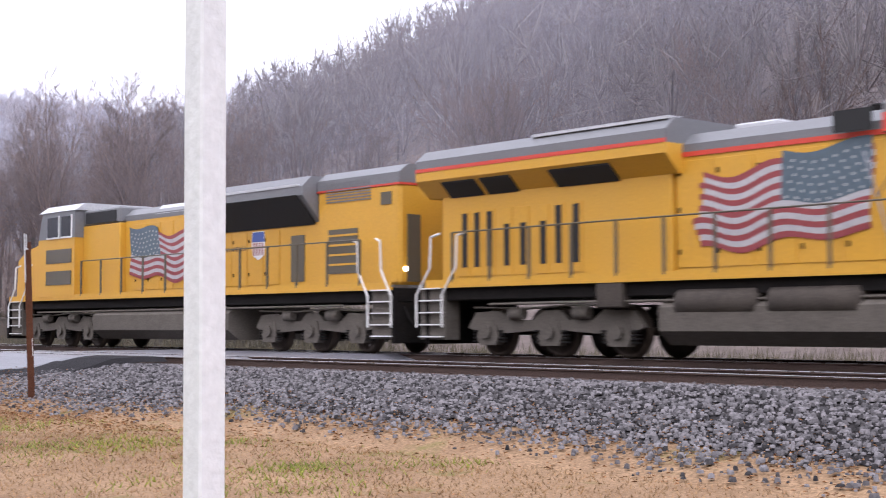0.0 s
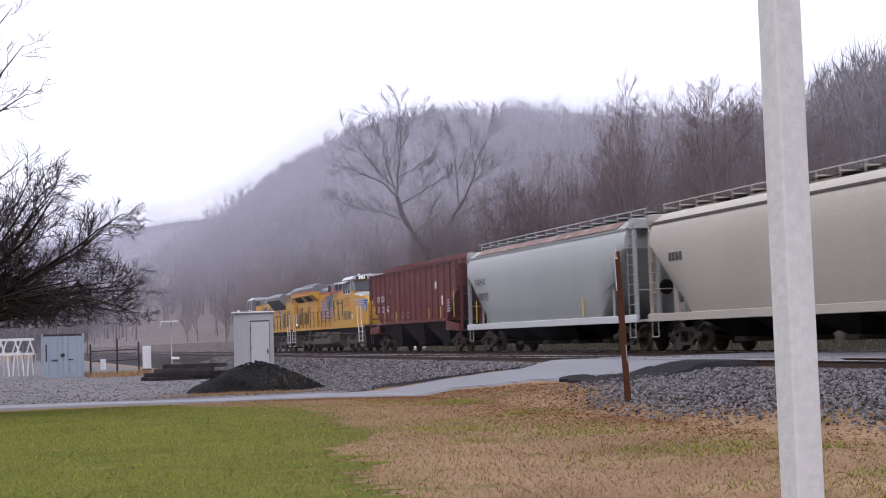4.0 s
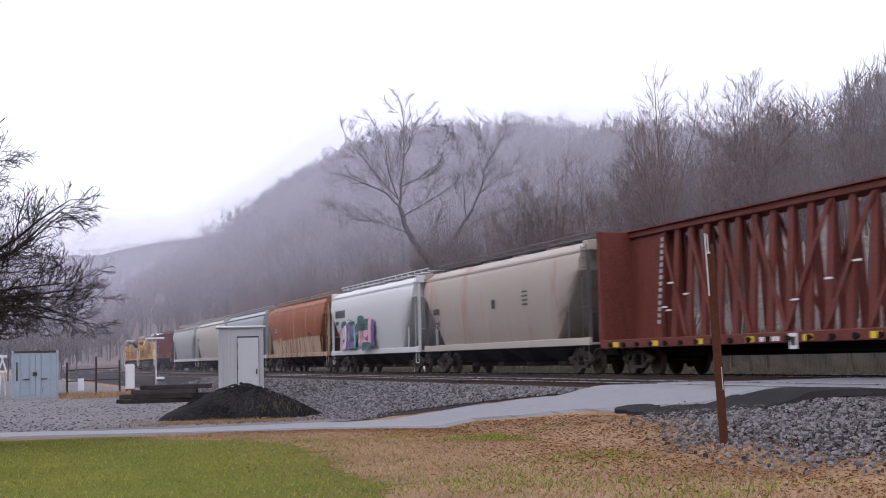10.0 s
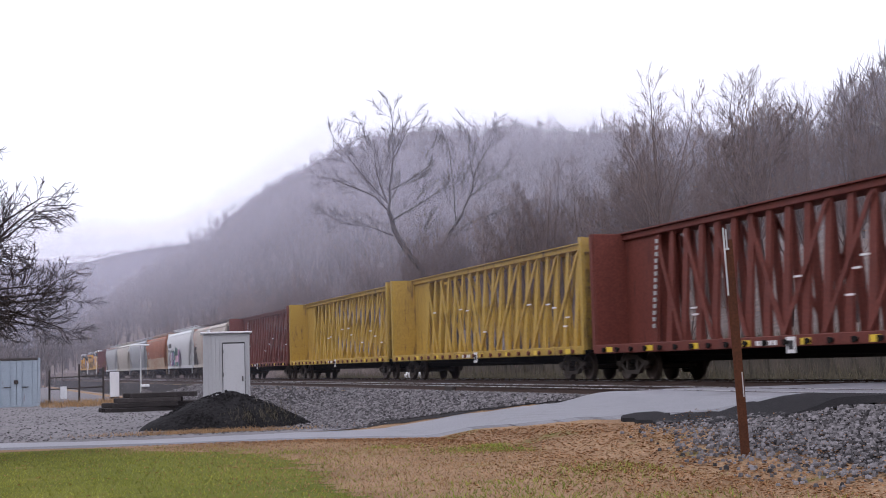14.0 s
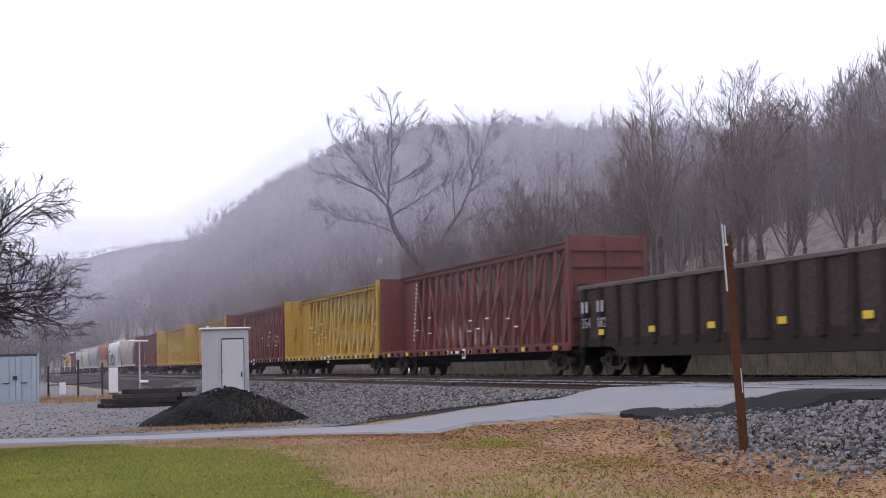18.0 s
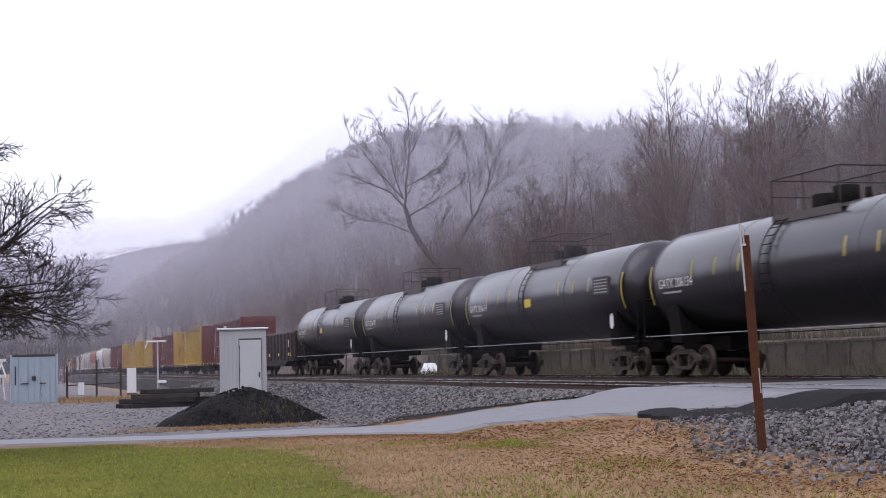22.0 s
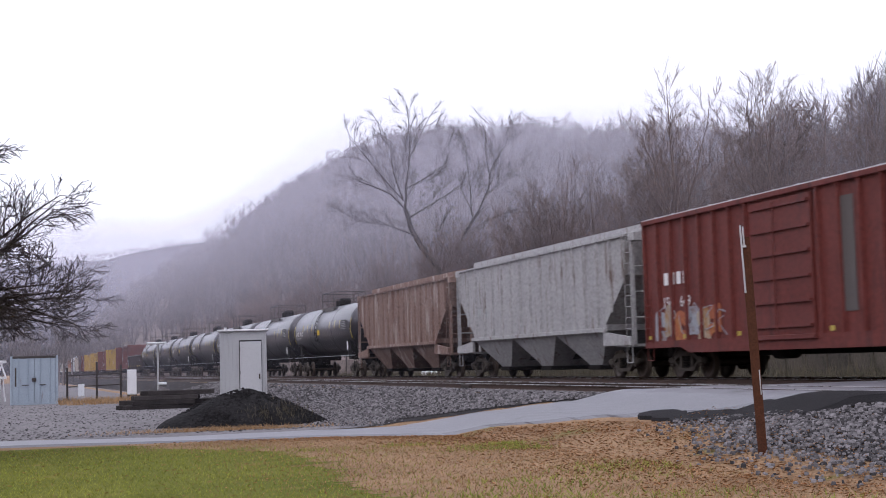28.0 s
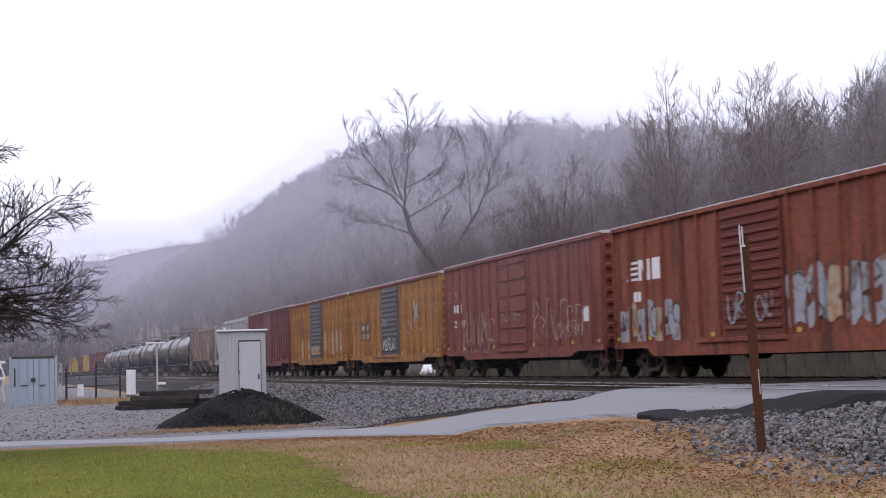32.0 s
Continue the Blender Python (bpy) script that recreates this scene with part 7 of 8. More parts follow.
    for y in (-1.6, 1.5):
        part("cross_rail", Build().rod((-0.98, y, zc + R + 0.78), (0.98, y, zc + R + 0.78), 0.022, 5).rod((-0.98, y, zc + R + 0.35), (0.98, y, zc + R + 0.35), 0.018, 5), m_iron, wk)
    b = Build()
    for q in range(9):
        t0, t1 = radians(122 + q * 9), radians(131 + q * 9)
        for w in (-0.24, 0.24):
            b.rod(((R + 0.09) * math.cos(t0), 1.0 + w, zc + (R + 0.09) * math.sin(t0)), ((R + 0.09) * math.cos(t1), 1.0 + w, zc + (R + 0.09) * math.sin(t1)), 0.018, 5)
        b.rod(((R + 0.09) * math.cos(t0), 0.76, zc + (R + 0.09) * math.sin(t0)), ((R + 0.09) * math.cos(t0), 1.24, zc + (R + 0.09) * math.sin(t0)), 0.014, 5)
    part("curved_ladder", b, m_black, c)
    # markings
    xs_ = -R - 0.006
    word("GATX " + number, 0.40, c, L - 2.15, zc - 0.08, -R - 0.02, m_wht, "white stencilled reporting mark and car number", squeeze=0.9)
    bars(c, L - 1.3, zc - 0.36, -R + 0.03, 9, 0.1, 0.06, m_hgry, "small grey stencilled lines", 0.3)
    plate(c, -L + 1.4, -L + 2.7, zc - 0.15, zc + 0.45, -R - 0.004, m_txtk, "stencil_panel", "dark panel of small stencilled text")
    for k in range(5):
        bars(c, -L + 2.6, zc - 0.07 + k * 0.1, -R - 0.006, 6, 0.14, 0.035, m_hgry, "small grey stencilled lines", 0.25)
    if seed % 2 == 0:
        plate(c, 0.2, 0.85, zc - 0.25, zc + 0.05, -R - 0.0, m_conspic, "notice", "yellow notice panel")
    pl = part("placard", Build().box(-1.47, -1.455, -L + 1.3, -L + 1.55, 1.62, 1.95).box(-1.475, -1.455, -L + 1.35, -L + 1.5, 1.55, 2.02), m_wht, c, "white diamond placard")
    truck(c, L - 1.55)
    truck(c, -L + 1.55)
    ends(c, half)
    TRAIN.append(c)
    return c, L


def flag(parent, y0, y1, z0, z1, x, canton_first, phase=0.0):
    """A waving striped flag painted on the hood, in thirteen strips with a starred canton and ragged ends."""
    fl = part("flag", Build().box(x - 0.002, x, min(y0, y1) + 0.9, max(y0, y1) - 0.9, z0 + 0.6, z0 + 0.7), m_flagr, parent, "painted waving striped flag")
    n, h = 26, (z1 - z0)

    def spot(k, u):
        """A point of the cloth: k along it, u up it."""
        w = 0.13 * math.sin(k * 13 + phase + 1.2 * u) * (0.35 + 0.65 * (1 - k if canton_first is False else k))
        y = y0 + (y1 - y0) * k + 0.10 * math.sin(u * 5 + phase) * (1 - abs(2 * k - 1) * 0.4)
        return y, z0 + h * 0.8 * u + w + 0.14 * h * (k if not canton_first else 1 - k)

    def strip(k0, k1, u0, u1, dx):
        v, f = [], []
        m = max(2, int(n * (k1 - k0)))
        for i in range(m + 1):
            k = k0 + (k1 - k0) * i / m
            for u in (u0, u1):
                y, z = spot(k, u)
                v.append((x - dx, y, z))
        for i in range(m):
            f.append((2 * i, 2 * i + 2, 2 * i + 3, 2 * i + 1))
        return Build().add(v, f)

    q = random.Random(int(phase * 10))
    for r in range(13):
        cut = q.uniform(0, 0.06)
        k0, k1 = (cut, 1.0) if not canton_first else (0.0, 1 - cut)
        part("stripe", strip(k0, k1, r / 13, (r + 1) / 13, 0.006), m_flagr if r % 2 == 0 else m_flagw, fl)
    ks = (0.0, 0.45) if canton_first else (0.52, 1.0)
    part("canton", strip(ks[0], ks[1], 6 / 13, 1.10, 0.010), m_flagb, fl, "dark blue starred canton")
    b = Build()
    for i in range(8):
        for j in range(6):
            k = ks[0] + (ks[1] - ks[0]) * (i + 0.4 + 0.4 * (j % 2)) / 8.3
            y, z = spot(k, 0.50 + 0.095 * j)
            b.box(x - 0.014, x - 0.010, y - 0.028, y + 0.028, z - 0.024, z + 0.024)
    tagged(part("star_field", b, m_hgry, fl), kind="stuff")


def loco_truck(parent, y, flip):
    t = part("truck", Build().box(-0.85, 0.85, -2.3, 2.3, 0.62, 0.78).box(-0.5, 0.5, -0.5, 0.5, 0.75, 1.0), m_black, parent, at=pose(0, y, 0))
    for s in (-1, 1):
        x0, x1 = min(s * 0.98, s * 1.12), max(s * 0.98, s * 1.12)
        fr = part("side_frame", Build().prism([(-2.55, 0.62), (-2.3, 0.95), (-1.5, 0.98), (-1.2, 0.78), (-0.5, 0.78), (-0.25, 0.98), (0.25, 0.98), (0.5, 0.78), (1.2, 0.78), (1.5, 0.98), (2.3, 0.95), (2.55, 0.62), (2.25, 0.52), (1.3, 0.5), (0.5, 0.55), (-0.5, 0.55), (-1.3, 0.5), (-2.25, 0.52)], "x", x0, x1), m_ltruck, t)
        for ay in (-1.9, 0.0, 1.9):
            part("axle_box", Build().prism([(ay - 0.26, 0.24), (ay + 0.26, 0.24), (ay + 0.34, 0.42), (ay + 0.22, 0.78), (ay - 0.22, 0.78), (ay - 0.34, 0.42)], "x", x0 - 0.03, x1 + 0.03), m_ltruck, t)
            part("bearing_cap", Build().turned([(min(s * 1.12, s * 1.22), 0.15), (max(s * 1.12, s * 1.22), 0.13)], "x", 12).shift(0, ay, 0.53), m_ltruck, t)
            for o in (-0.40, 0.40):
                b = Build()
                for k in range(4):
                    b.rod((s * 1.06, ay + o, 0.30 + k * 0.075), (s * 1.06, ay + o, 0.34 + k * 0.075), 0.10, 8)
                part("spring", b, m_black, t)
        for ay in (-0.95, 0.95):
            part("brake_cylinder", Build().turned([(ay - 0.2, 0.1), (ay - 0.18, 0.14), (ay + 0.18, 0.14), (ay + 0.2, 0.1)], "y", 10).shift(s * 1.16, 0, 0.92), m_ltruck, t)
        part("brake_pipe", Build().path([(s * 1.16, -2.3, 1.05), (s * 1.16, -0.6, 1.08), (s * 1.16, 0.6, 1.02), (s * 1.16, 2.3, 1.06)], 0.025, 5), m_ltruck, t)
    for ay in (-1.9, 0.0, 1.9):
        w = part("wheelset", WM[0.53], m_wheel, t, at=pose(0, ay, 0.53))
        WHEELS.setdefault((0.53, ay), []).append(w)


def steps(parent, y, s, material):
    """Corner steps with white handrails at y, climbing towards +s."""
    st = part("step_well", Build().prism([(y - 0.42, 0.35), (y + 0.42, 0.35), (y + 0.42, 1.62), (y - 0.42, 1.62)], "x", -1.38, -0.95), m_ltruck, parent)
    for k in range(5):
        part("step_tread", Build().box(-1.50, -1.30, y - 0.36, y + 0.36, 0.40 + k * 0.27, 0.43 + k * 0.27), m_hand, st, "white edged step")
    for o in (-0.44, 0.44):
        part("grab_rail", Build().path([(-1.50, y + o, 0.62), (-1.50, y + o, 1.35), (-1.46, y + o - s * 0.42, 1.95), (-1.46, y + o - s * 0.46, 2.65), (-1.40, y + o - s * 0.7, 2.72)], 0.028, 6), m_hand, st, "white curved grab rail")


def fuel_tank(parent, y0, y1):
    b = Build().prism([(-1.45, 1.0), (-1.45, 0.55), (-1.1, 0.28), (1.1, 0.28), (1.45, 0.55), (1.45, 1.0), (1.2, 1.2), (-1.2, 1.2)], "y", y0, y1)
    return part("fuel_tank", b, m_ltruck, parent, "dirty grey-brown fuel tank")


def loco_common(c, half, sill0, sill1):
    part("underframe", Build().box(-1.35, 1.35, -half + 0.55, half - 0.55, 1.22, 1.55, 0.02), m_black, c)
    part("sill_stripe", Build().box(-1.48, -1.42, sill0, sill1, 1.50, 1.68), m_yel, c, "yellow sill band")
    part("far_sill", Build().box(1.42, 1.48, sill0, sill1, 1.50, 1.68), m_yel, c)
    part("walkway", Build().box(-1.47, 1.47, sill0, sill1, 1.56, 1.62), m_harb, c)
    part("underfloor_piping", Build().path([(-1.3, sill0 + 1, 1.3), (-1.3, sill1 - 1, 1.33)], 0.04, 6).path([(-1.36, sill0 + 2, 1.15), (-1.36, sill1 - 2, 1.12)], 0.03, 6), m_ltruck, c)
    ends(c, half)
    for s in (-1, 1):
        part("pilot", Build().box(-1.4, 1.4, s * (half - 0.62) - 0.06, s * (half - 0.62) + 0.06, 0.25, 1.55, 0.02), m_black, c)
        for x in (-1.1, -0.8, 0.8, 1.1):
            part("air_hose", Build().path([(x, s * (half - 0.55), 1.1), (x, s * (half - 0.35), 0.8), (x * 0.9, s * (half - 0.2), 0.6)], 0.025, 5), m_black, c)


def handrail(parent, y0, y1, z, n, drop=1.62):
    r = part("handrail", Build().rod((-1.46, y0, z), (-1.46, y1, z), 0.018, 6), m_railg, parent)
    sm_ = Build().box(-1.485, -1.44, -0.03, 0.03, drop, z).mesh("stanchion", m_railg)
    for k in range(n):
        part("stanchion", sm_, m_railg, r, at=pose(0, y0 + (y1 - y0) * k / (n - 1), 0))
    return r


def shield(parent, y, z, s, x):
    outline(parent, [(y - 0.30 * s, z + 0.36 * s), (y + 0.30 * s, z + 0.36 * s), (y + 0.34 * s, z + 0.1 * s), (y + 0.28 * s, z - 0.32 * s), (y, z - 0.46 * s), (y - 0.28 * s, z - 0.32 * s), (y - 0.34 * s, z + 0.1 * s)], x, m_wht, "crest", "shield-shaped crest in blue, red and white")
    outline(parent, [(y - 0.28 * s, z + 0.34 * s), (y + 0.28 * s, z + 0.34 * s), (y + 0.32 * s, z + 0.06 * s), (y - 0.32 * s, z + 0.06 * s)], x - 0.006, m_blue, "crest_field")
    for k in range(4):
        yy = y - 0.21 * s + k * 0.14 * s
        plate(parent, yy - 0.035 * s, yy + 0.035 * s, z - 0.32 * s, z + 0.04 * s, x - 0.006, m_flagr, "crest_bar")


def loco_rear_cab(a, e):
    """The second engine: its cab faces the cars behind it (-y)."""
    c, half = car("locomotive", "yellow diesel locomotive with grey roof, its cab facing the cars", "locomotive", a, e)
    loco_common(c, half, -10.2, 10.5)
    # long hood
    part("engine_hood", Build().box(-1.05, 1.05, -3.0, 3.6, 1.62, 3.95, 0.03), m_yel, c)
    part("hood_roof", Build().prism([(-1.06, 3.93), (1.06, 3.93), (1.06, 4.1), (0.8, 4.32), (-0.8, 4.32), (-1.06, 4.1)], "y", -2.4, 3.4), m_harb, c, "grey chamfered hood roof")
    part("hood_stripe", Build().box(-1.075, -1.05, -2.2, 3.4, 3.86, 3.95), m_red, c, "thin red stripe")
    for k in range(6):
        y = -1.95 + k * 0.92
        part("hood_door", Build().box(-1.07, -1.05, y + 0.03, y + 0.89, 1.75, 3.78, 0.006), m_yel, c)
        for z in (2.0, 2.8, 3.5):
            part("door_latch", Build().box(-1.085, -1.07, y + 0.80, y + 0.86, z, z + 0.1), m_black, c)
    # radiator section with overhanging wings
    part("radiator_base", Build().box(-1.15, 1.15, 3.6, 10.3, 1.62, 3.7, 0.03), m_yel, c)
    part("radiator_wing", Build().prism([(-1.15, 3.55), (-1.55, 3.92), (-1.55, 4.12), (1.55, 4.12), (1.55, 3.92), (1.15, 3.55)], "y", 3.4, 10.75), m_yel, c, "yellow overhanging radiator cab")
    part("radiator_stripe", Build().box(-1.56, -1.545, 3.4, 10.75, 4.12, 4.2).box(1.545, 1.56, 3.4, 10.75, 4.12, 4.2), m_red, c, "thin red stripe")
    part("radiator_roof", Build().prism([(-1.55, 4.12), (1.55, 4.12), (1.55, 4.38), (1.25, 4.62), (-1.25, 4.62), (-1.55, 4.38)], "y", 3.4, 10.75), m_harb, c, "grey radiator roof")
    # Sky glint on the radiator roof, put in as a pale raised panel.
    part("roof_glint_panel", Build().box(-1.34, -0.95, 3.5, 7.2, 4.60, 4.66), m_roof, c, "pale panel painted as a roof glint")
    for y0, y1 in ((8.85, 9.95), (7.75, 8.7), (4.9, 6.6)):
        part("radiator_grille", Build().prism([(-1.17, 3.52), (-1.47, 3.82), (-1.49, 3.86), (-1.19, 3.57)], "y", y0, y1), m_dark, c, "dark radiator screen")
    for y in (9.5, 9.1, 8.7, 8.15, 7.65, 7.05, 6.6, 6.1):
        hgt = (3.05, 2.75)[int(round(y * 20)) % 2]
        part("louvre_door", Build().box(-1.17, -1.15, y - 0.17, y + 0.17, 1.75, 3.2, 0.005), m_yel, c)
        part("vent_slot", Build().box(-1.18, -1.165, y - 0.085, y + 0.085, 1.95, hgt + 0.1), m_dark, c, "tall dark vent slot")
    # blower and electrical section
    part("blower_body", Build().box(-1.22, 1.22, -5.3, -2.6, 1.62, 3.9, 0.03), m_yel, c)
    part("blower_top", Build().prism([(-1.22, 3.88), (1.22, 3.88), (1.22, 4.35), (1.0, 4.5), (-1.0, 4.5), (-1.22, 4.35)], "y", -5.35, -1.0), m_harb, c)
    part("zigzag", Build().prism([(-1.0, 3.88), (-1.7, 3.88), (-1.4, 4.2), (-1.0, 4.2)], "x", -1.236, -1.222), m_red, c, "red lightning stripe")
    part("blower_stripe", Build().box(-1.235, -1.22, -5.3, -1.6, 3.82, 3.90), m_red, c)
    for y in (-0.4, -2.5, -3.5, -5.0):
        part("intake_grille", Build().box(-1.24, -1.22, y - 0.40 if y > -4.9 else y - 0.3, y + 0.36, 3.95, 4.32), m_dark, c, "dark intake grille")
    part("small_window", Build().box(-1.24, -1.22, -4.45, -4.05, 4.12, 4.3), m_dark, c)
    for y in (-2.9, -4.3):
        b = Build()
        for k in range(6):
            b.box(-1.24, -1.22, y - 0.26, y + 0.26, 2.05 + k * 0.065, 2.085 + k * 0.065)
        part("louvre", b, m_railg, c)
    word("BUILDING AMERICA", 0.24, c, -3.2, 3.12, -1.23, m_txtk, "black painted slogan")
    shield(c, -5.0, 3.25, 0.95, -1.23)
    # cab and nose
    part("cab", Build().prism([(-7.9, 1.62), (-5.3, 1.62), (-5.3, 4.4), (-7.6, 4.4), (-7.9, 3.55)], "x", -1.5, 1.5), m_yel, c)
    part("cab_upper", Build().prism([(-7.85, 3.72), (-5.28, 3.72), (-5.28, 4.42), (-7.58, 4.42)], "x", -1.512, 1.512), m_harb, c, "grey upper cab")
    part("cab_roof", Build().prism([(-1.56, 4.42), (1.56, 4.42), (1.3, 4.64), (0.6, 4.74), (-0.6, 4.74), (-1.3, 4.64)], "y", -7.75, -5.15), m_roof, c, "pale cab roof")
    part("sun_visor", Build().prism([(-1.52, 4.36), (-1.85, 4.22), (-1.85, 4.20), (-1.52, 4.33)], "y", -7.1, -5.35), m_roof, c, "white window awning")
    for y0, y1 in ((-6.02, -5.5), (-6.62, -6.1), (-7.35, -6.75)):
        w = part("side_window", Build().box(-1.53, -1.51, y0, y1, 3.60, 4.22), m_glass, c)
        part("window_frame", Build().box(-1.535, -1.51, y0 - 0.04, y1 + 0.04, 3.55, 3.60).box(-1.535, -1.51, y0 - 0.04, y0, 3.6, 4.24).box(-1.535, -1.51, y1, y1 + 0.04, 3.6, 4.24), m_hand, w)
    for y in (-5.9, -6.85):
        b = Build()
        for k in range(11):
            b.box(-1.515, -1.50, y - 0.36, y + 0.36, 2.0 + k * 0.05, 2.025 + k * 0.05)
        part("side_louvre", b, m_railg, c)
    plate(c, -7.75, -7.45, 2.0, 2.3, -1.505, m_wht, "stencil_plate", "small white stencil plate")
    word("2555", 0.78, c, -6.35, 3.05, -1.506, m_txtr, "large dark red road number", squeeze=0.92)
    part("nose", Build().prism([(-10.2, 1.62), (-7.88, 1.62), (-7.88, 3.62), (-9.4, 3.38), (-10.1, 2.9)], "x", -1.15, 1.15), m_yel, c)
    part("nose_shoulder", Build().add([(-1.5, -7.88, 1.62), (-1.5, -7.88, 3.5), (-1.15, -9.3, 3.3), (-1.15, -9.6, 1.62), (-1.1, -7.88, 1.62), (-1.1, -7.88, 3.5), (-1.0, -9.3, 3.3), (-1.0, -9.6, 1.62)], [(0, 1, 2, 3), (4, 5, 6, 7), (0, 1, 5, 4), (1, 2, 6, 5), (2, 3, 7, 6), (3, 0, 4, 7)]), m_yel, c)
    part("nose_top", Build().prism([(-7.86, 3.62), (-9.4, 3.38), (-9.42, 3.42), (-7.86, 3.68)], "x", -1.14, 1.14), m_roof, c, "pale nose top")
    part("windshield", Build().prism([(-7.92, 3.72), (-7.66, 4.32), (-7.68, 4.33), (-7.94, 3.73)], "x", -1.35, -0.1), m_glass, c)
    part("windshield", Build().prism([(-7.92, 3.72), (-7.66, 4.32), (-7.68, 4.33), (-7.94, 3.73)], "x", 0.1, 1.35), m_glass, c)
    for x0 in (-1.25, 0.55):
        nb = part("number_board", Build().box(x0, x0 + 0.7, -7.84, -7.74, 4.42, 4.62, 0.02), m_dark, c)
        cu = bpy.data.curves.new("letters", "FONT")
        cu.body, cu.size, cu.align_x, cu.align_y, cu.extrude = "2555", 0.22, "CENTER", "CENTER", 0.002
        o = bpy.data.objects.new("letters", cu)
        me = bpy.data.meshes.new_from_object(o)
        bpy.data.objects.remove(o)
        me.transform(Matrix(((1, 0, 0, x0 + 0.35), (0, 0, -1, -7.846), (0, 1, 0, 4.52), (0, 0, 0, 1))))
        me.materials.clear()
        me.materials.append(m_numb)
        part("lit_number", me, m_numb, nb, "lit white number")
    part("headlight_case", Build().box(-0.2, 0.2, -10.16, -9.9, 2.75, 3.2, 0.03), m_black, c)
    for z in (2.86, 3.08):
        part("headlight", Build().turned([(-10.18, 0.05), (-10.16, 0.075)], "y", 10).shift(0, 0, z), m_wht, c)
    # winged emblem along the nose side: silver feathers on blue
    def on_nose(y, z, o):
        return (-1.5 + 0.2465 * (-7.88 - y) - o, y, z)

    for k, (ya, za, yb, zb, h) in enumerate(((-8.0, 3.06, -9.35, 3.0, 0.14), (-8.12, 2.92, -9.35, 2.86, 0.13), (-8.28, 2.78, -9.35, 2.72, 0.13), (-8.5, 2.64, -9.35, 2.58, 0.13), (-8.8, 2.50, -9.35, 2.44, 0.13))):
        for m, o, t in ((m_wht, 0.012, 0.0), (m_blue, 0.018, 0.025)):
            pts = [on_nose(ya - t * 2, za + h / 2 + 0.02, o), on_nose(yb, zb + t, o), on_nose(yb, zb + h - t, o), on_nose(ya - t * 2 - 0.08, za + h - t, o)]
            back = [(p[0] + 0.01, p[1], p[2]) for p in pts]
            part("wing_feather", Build().add(pts + back, [(0, 1, 2, 3), (4, 5, 6, 7), (0, 1, 5, 4), (1, 2, 6, 5), (2, 3, 7, 6), (3, 0, 4, 7)]), m, c, "blue and silver wing emblem")
    part("wing_body", Build().box(-1.18, -1.10, -9.95, -9.36, 2.40, 3.16, 0.05), m_blue, c, "blue crest of the wing emblem")
    part("wing_body", Build().box(-1.19, -1.175, -9.85, -9.45, 2.44, 2.8, 0.005), m_gs, c, "silver lower half of the crest")
    part("nose_cap", Build().add([on_nose(-7.9, 3.50, -0.02), on_nose(-9.3, 3.30, -0.02), (-1.0, -9.38, 3.40), (-1.0, -7.9, 3.64), on_nose(-7.9, 3.52, -0.03), on_nose(-9.3, 3.32, -0.03), (-1.0, -9.38, 3.43), (-1.0, -7.9, 3.67)], [(0, 1, 2, 3), (4, 5, 6, 7), (0, 1, 5, 4), (1, 2, 6, 5), (2, 3, 7, 6), (3, 0, 4, 7)]), m_roof, c, "pale nose top")
    part("windshield_post", Build().prism([(-7.90, 3.66), (-7.62, 4.40), (-7.66, 4.41), (-7.95, 3.67)], "x", -0.1, 0.1), m_harb, c)
    part("windshield_post", Build().prism([(-7.90, 3.66), (-7.62, 4.40), (-7.66, 4.41), (-7.95, 3.67)], "x", -1.5, -1.35), m_harb, c)
    for x0 in (-0.95, -0.25, 0.5):
        part("roof_light", Build().turned([(0, 0.07), (0.08, 0.07), (0.1, 0.04)], "z", 10).shift(x0, -7.3, 4.68), m_wht, c)
    steps(c, -9.6, -1, m_yel)
    steps(c, 10.35, 1, m_yel)
    flag(c, 3.1, -0.7, 2.0, 3.8, -1.085, False, 0.6)
    part("flag_pole", Build().rod((-1.10, -0.55, 3.6), (-1.10, -1.05, 1.95), 0.02, 5), m_gs, c)
    handrail(c, -1.3, 9.6, 2.72, 10)
    handrail(c, -4.9, -1.35, 3.28, 4, 2.3)
    part("rail_joint", Build().path([(-1.46, -1.0, 2.72), (-1.46, -1.35, 3.28)], 0.018, 5), m_railg, c)
    part("exhaust", Build().box(-0.5, 0.5, 1.6, 2.6, 4.32, 4.46, 0.03), m_roof, c)
    part("air_horn", Build().box(-0.2, 0.2, -0.6, -0.1, 4.32, 4.55, 0.03), m_black, c)
    fuel_tank(c, -4.1, 3.7)
    for y in (0.3, 2.4):
        part("air_reservoir", Build().turned([(y - 0.95, 0.15), (y - 0.88, 0.27), (y + 0.88, 0.27), (y + 0.95, 0.15)], "y", 16).shift(-1.25, 0, 1.08), m_grime, c, "cylindrical air reservoir")
    part("tank_box", Build().box(-1.5, -1.2, -4.1, -1.5, 0.6, 1.25, 0.04), m_grime, c)
    part("equipment_box", Build().box(-1.48, -1.2, 4.6, 5.3, 1.0, 1.5, 0.03), m_grime, c)
    loco_truck(c, 6.9, 1)
    loco_truck(c, -6.9, -1)
    TRAIN.append(c)
    return c


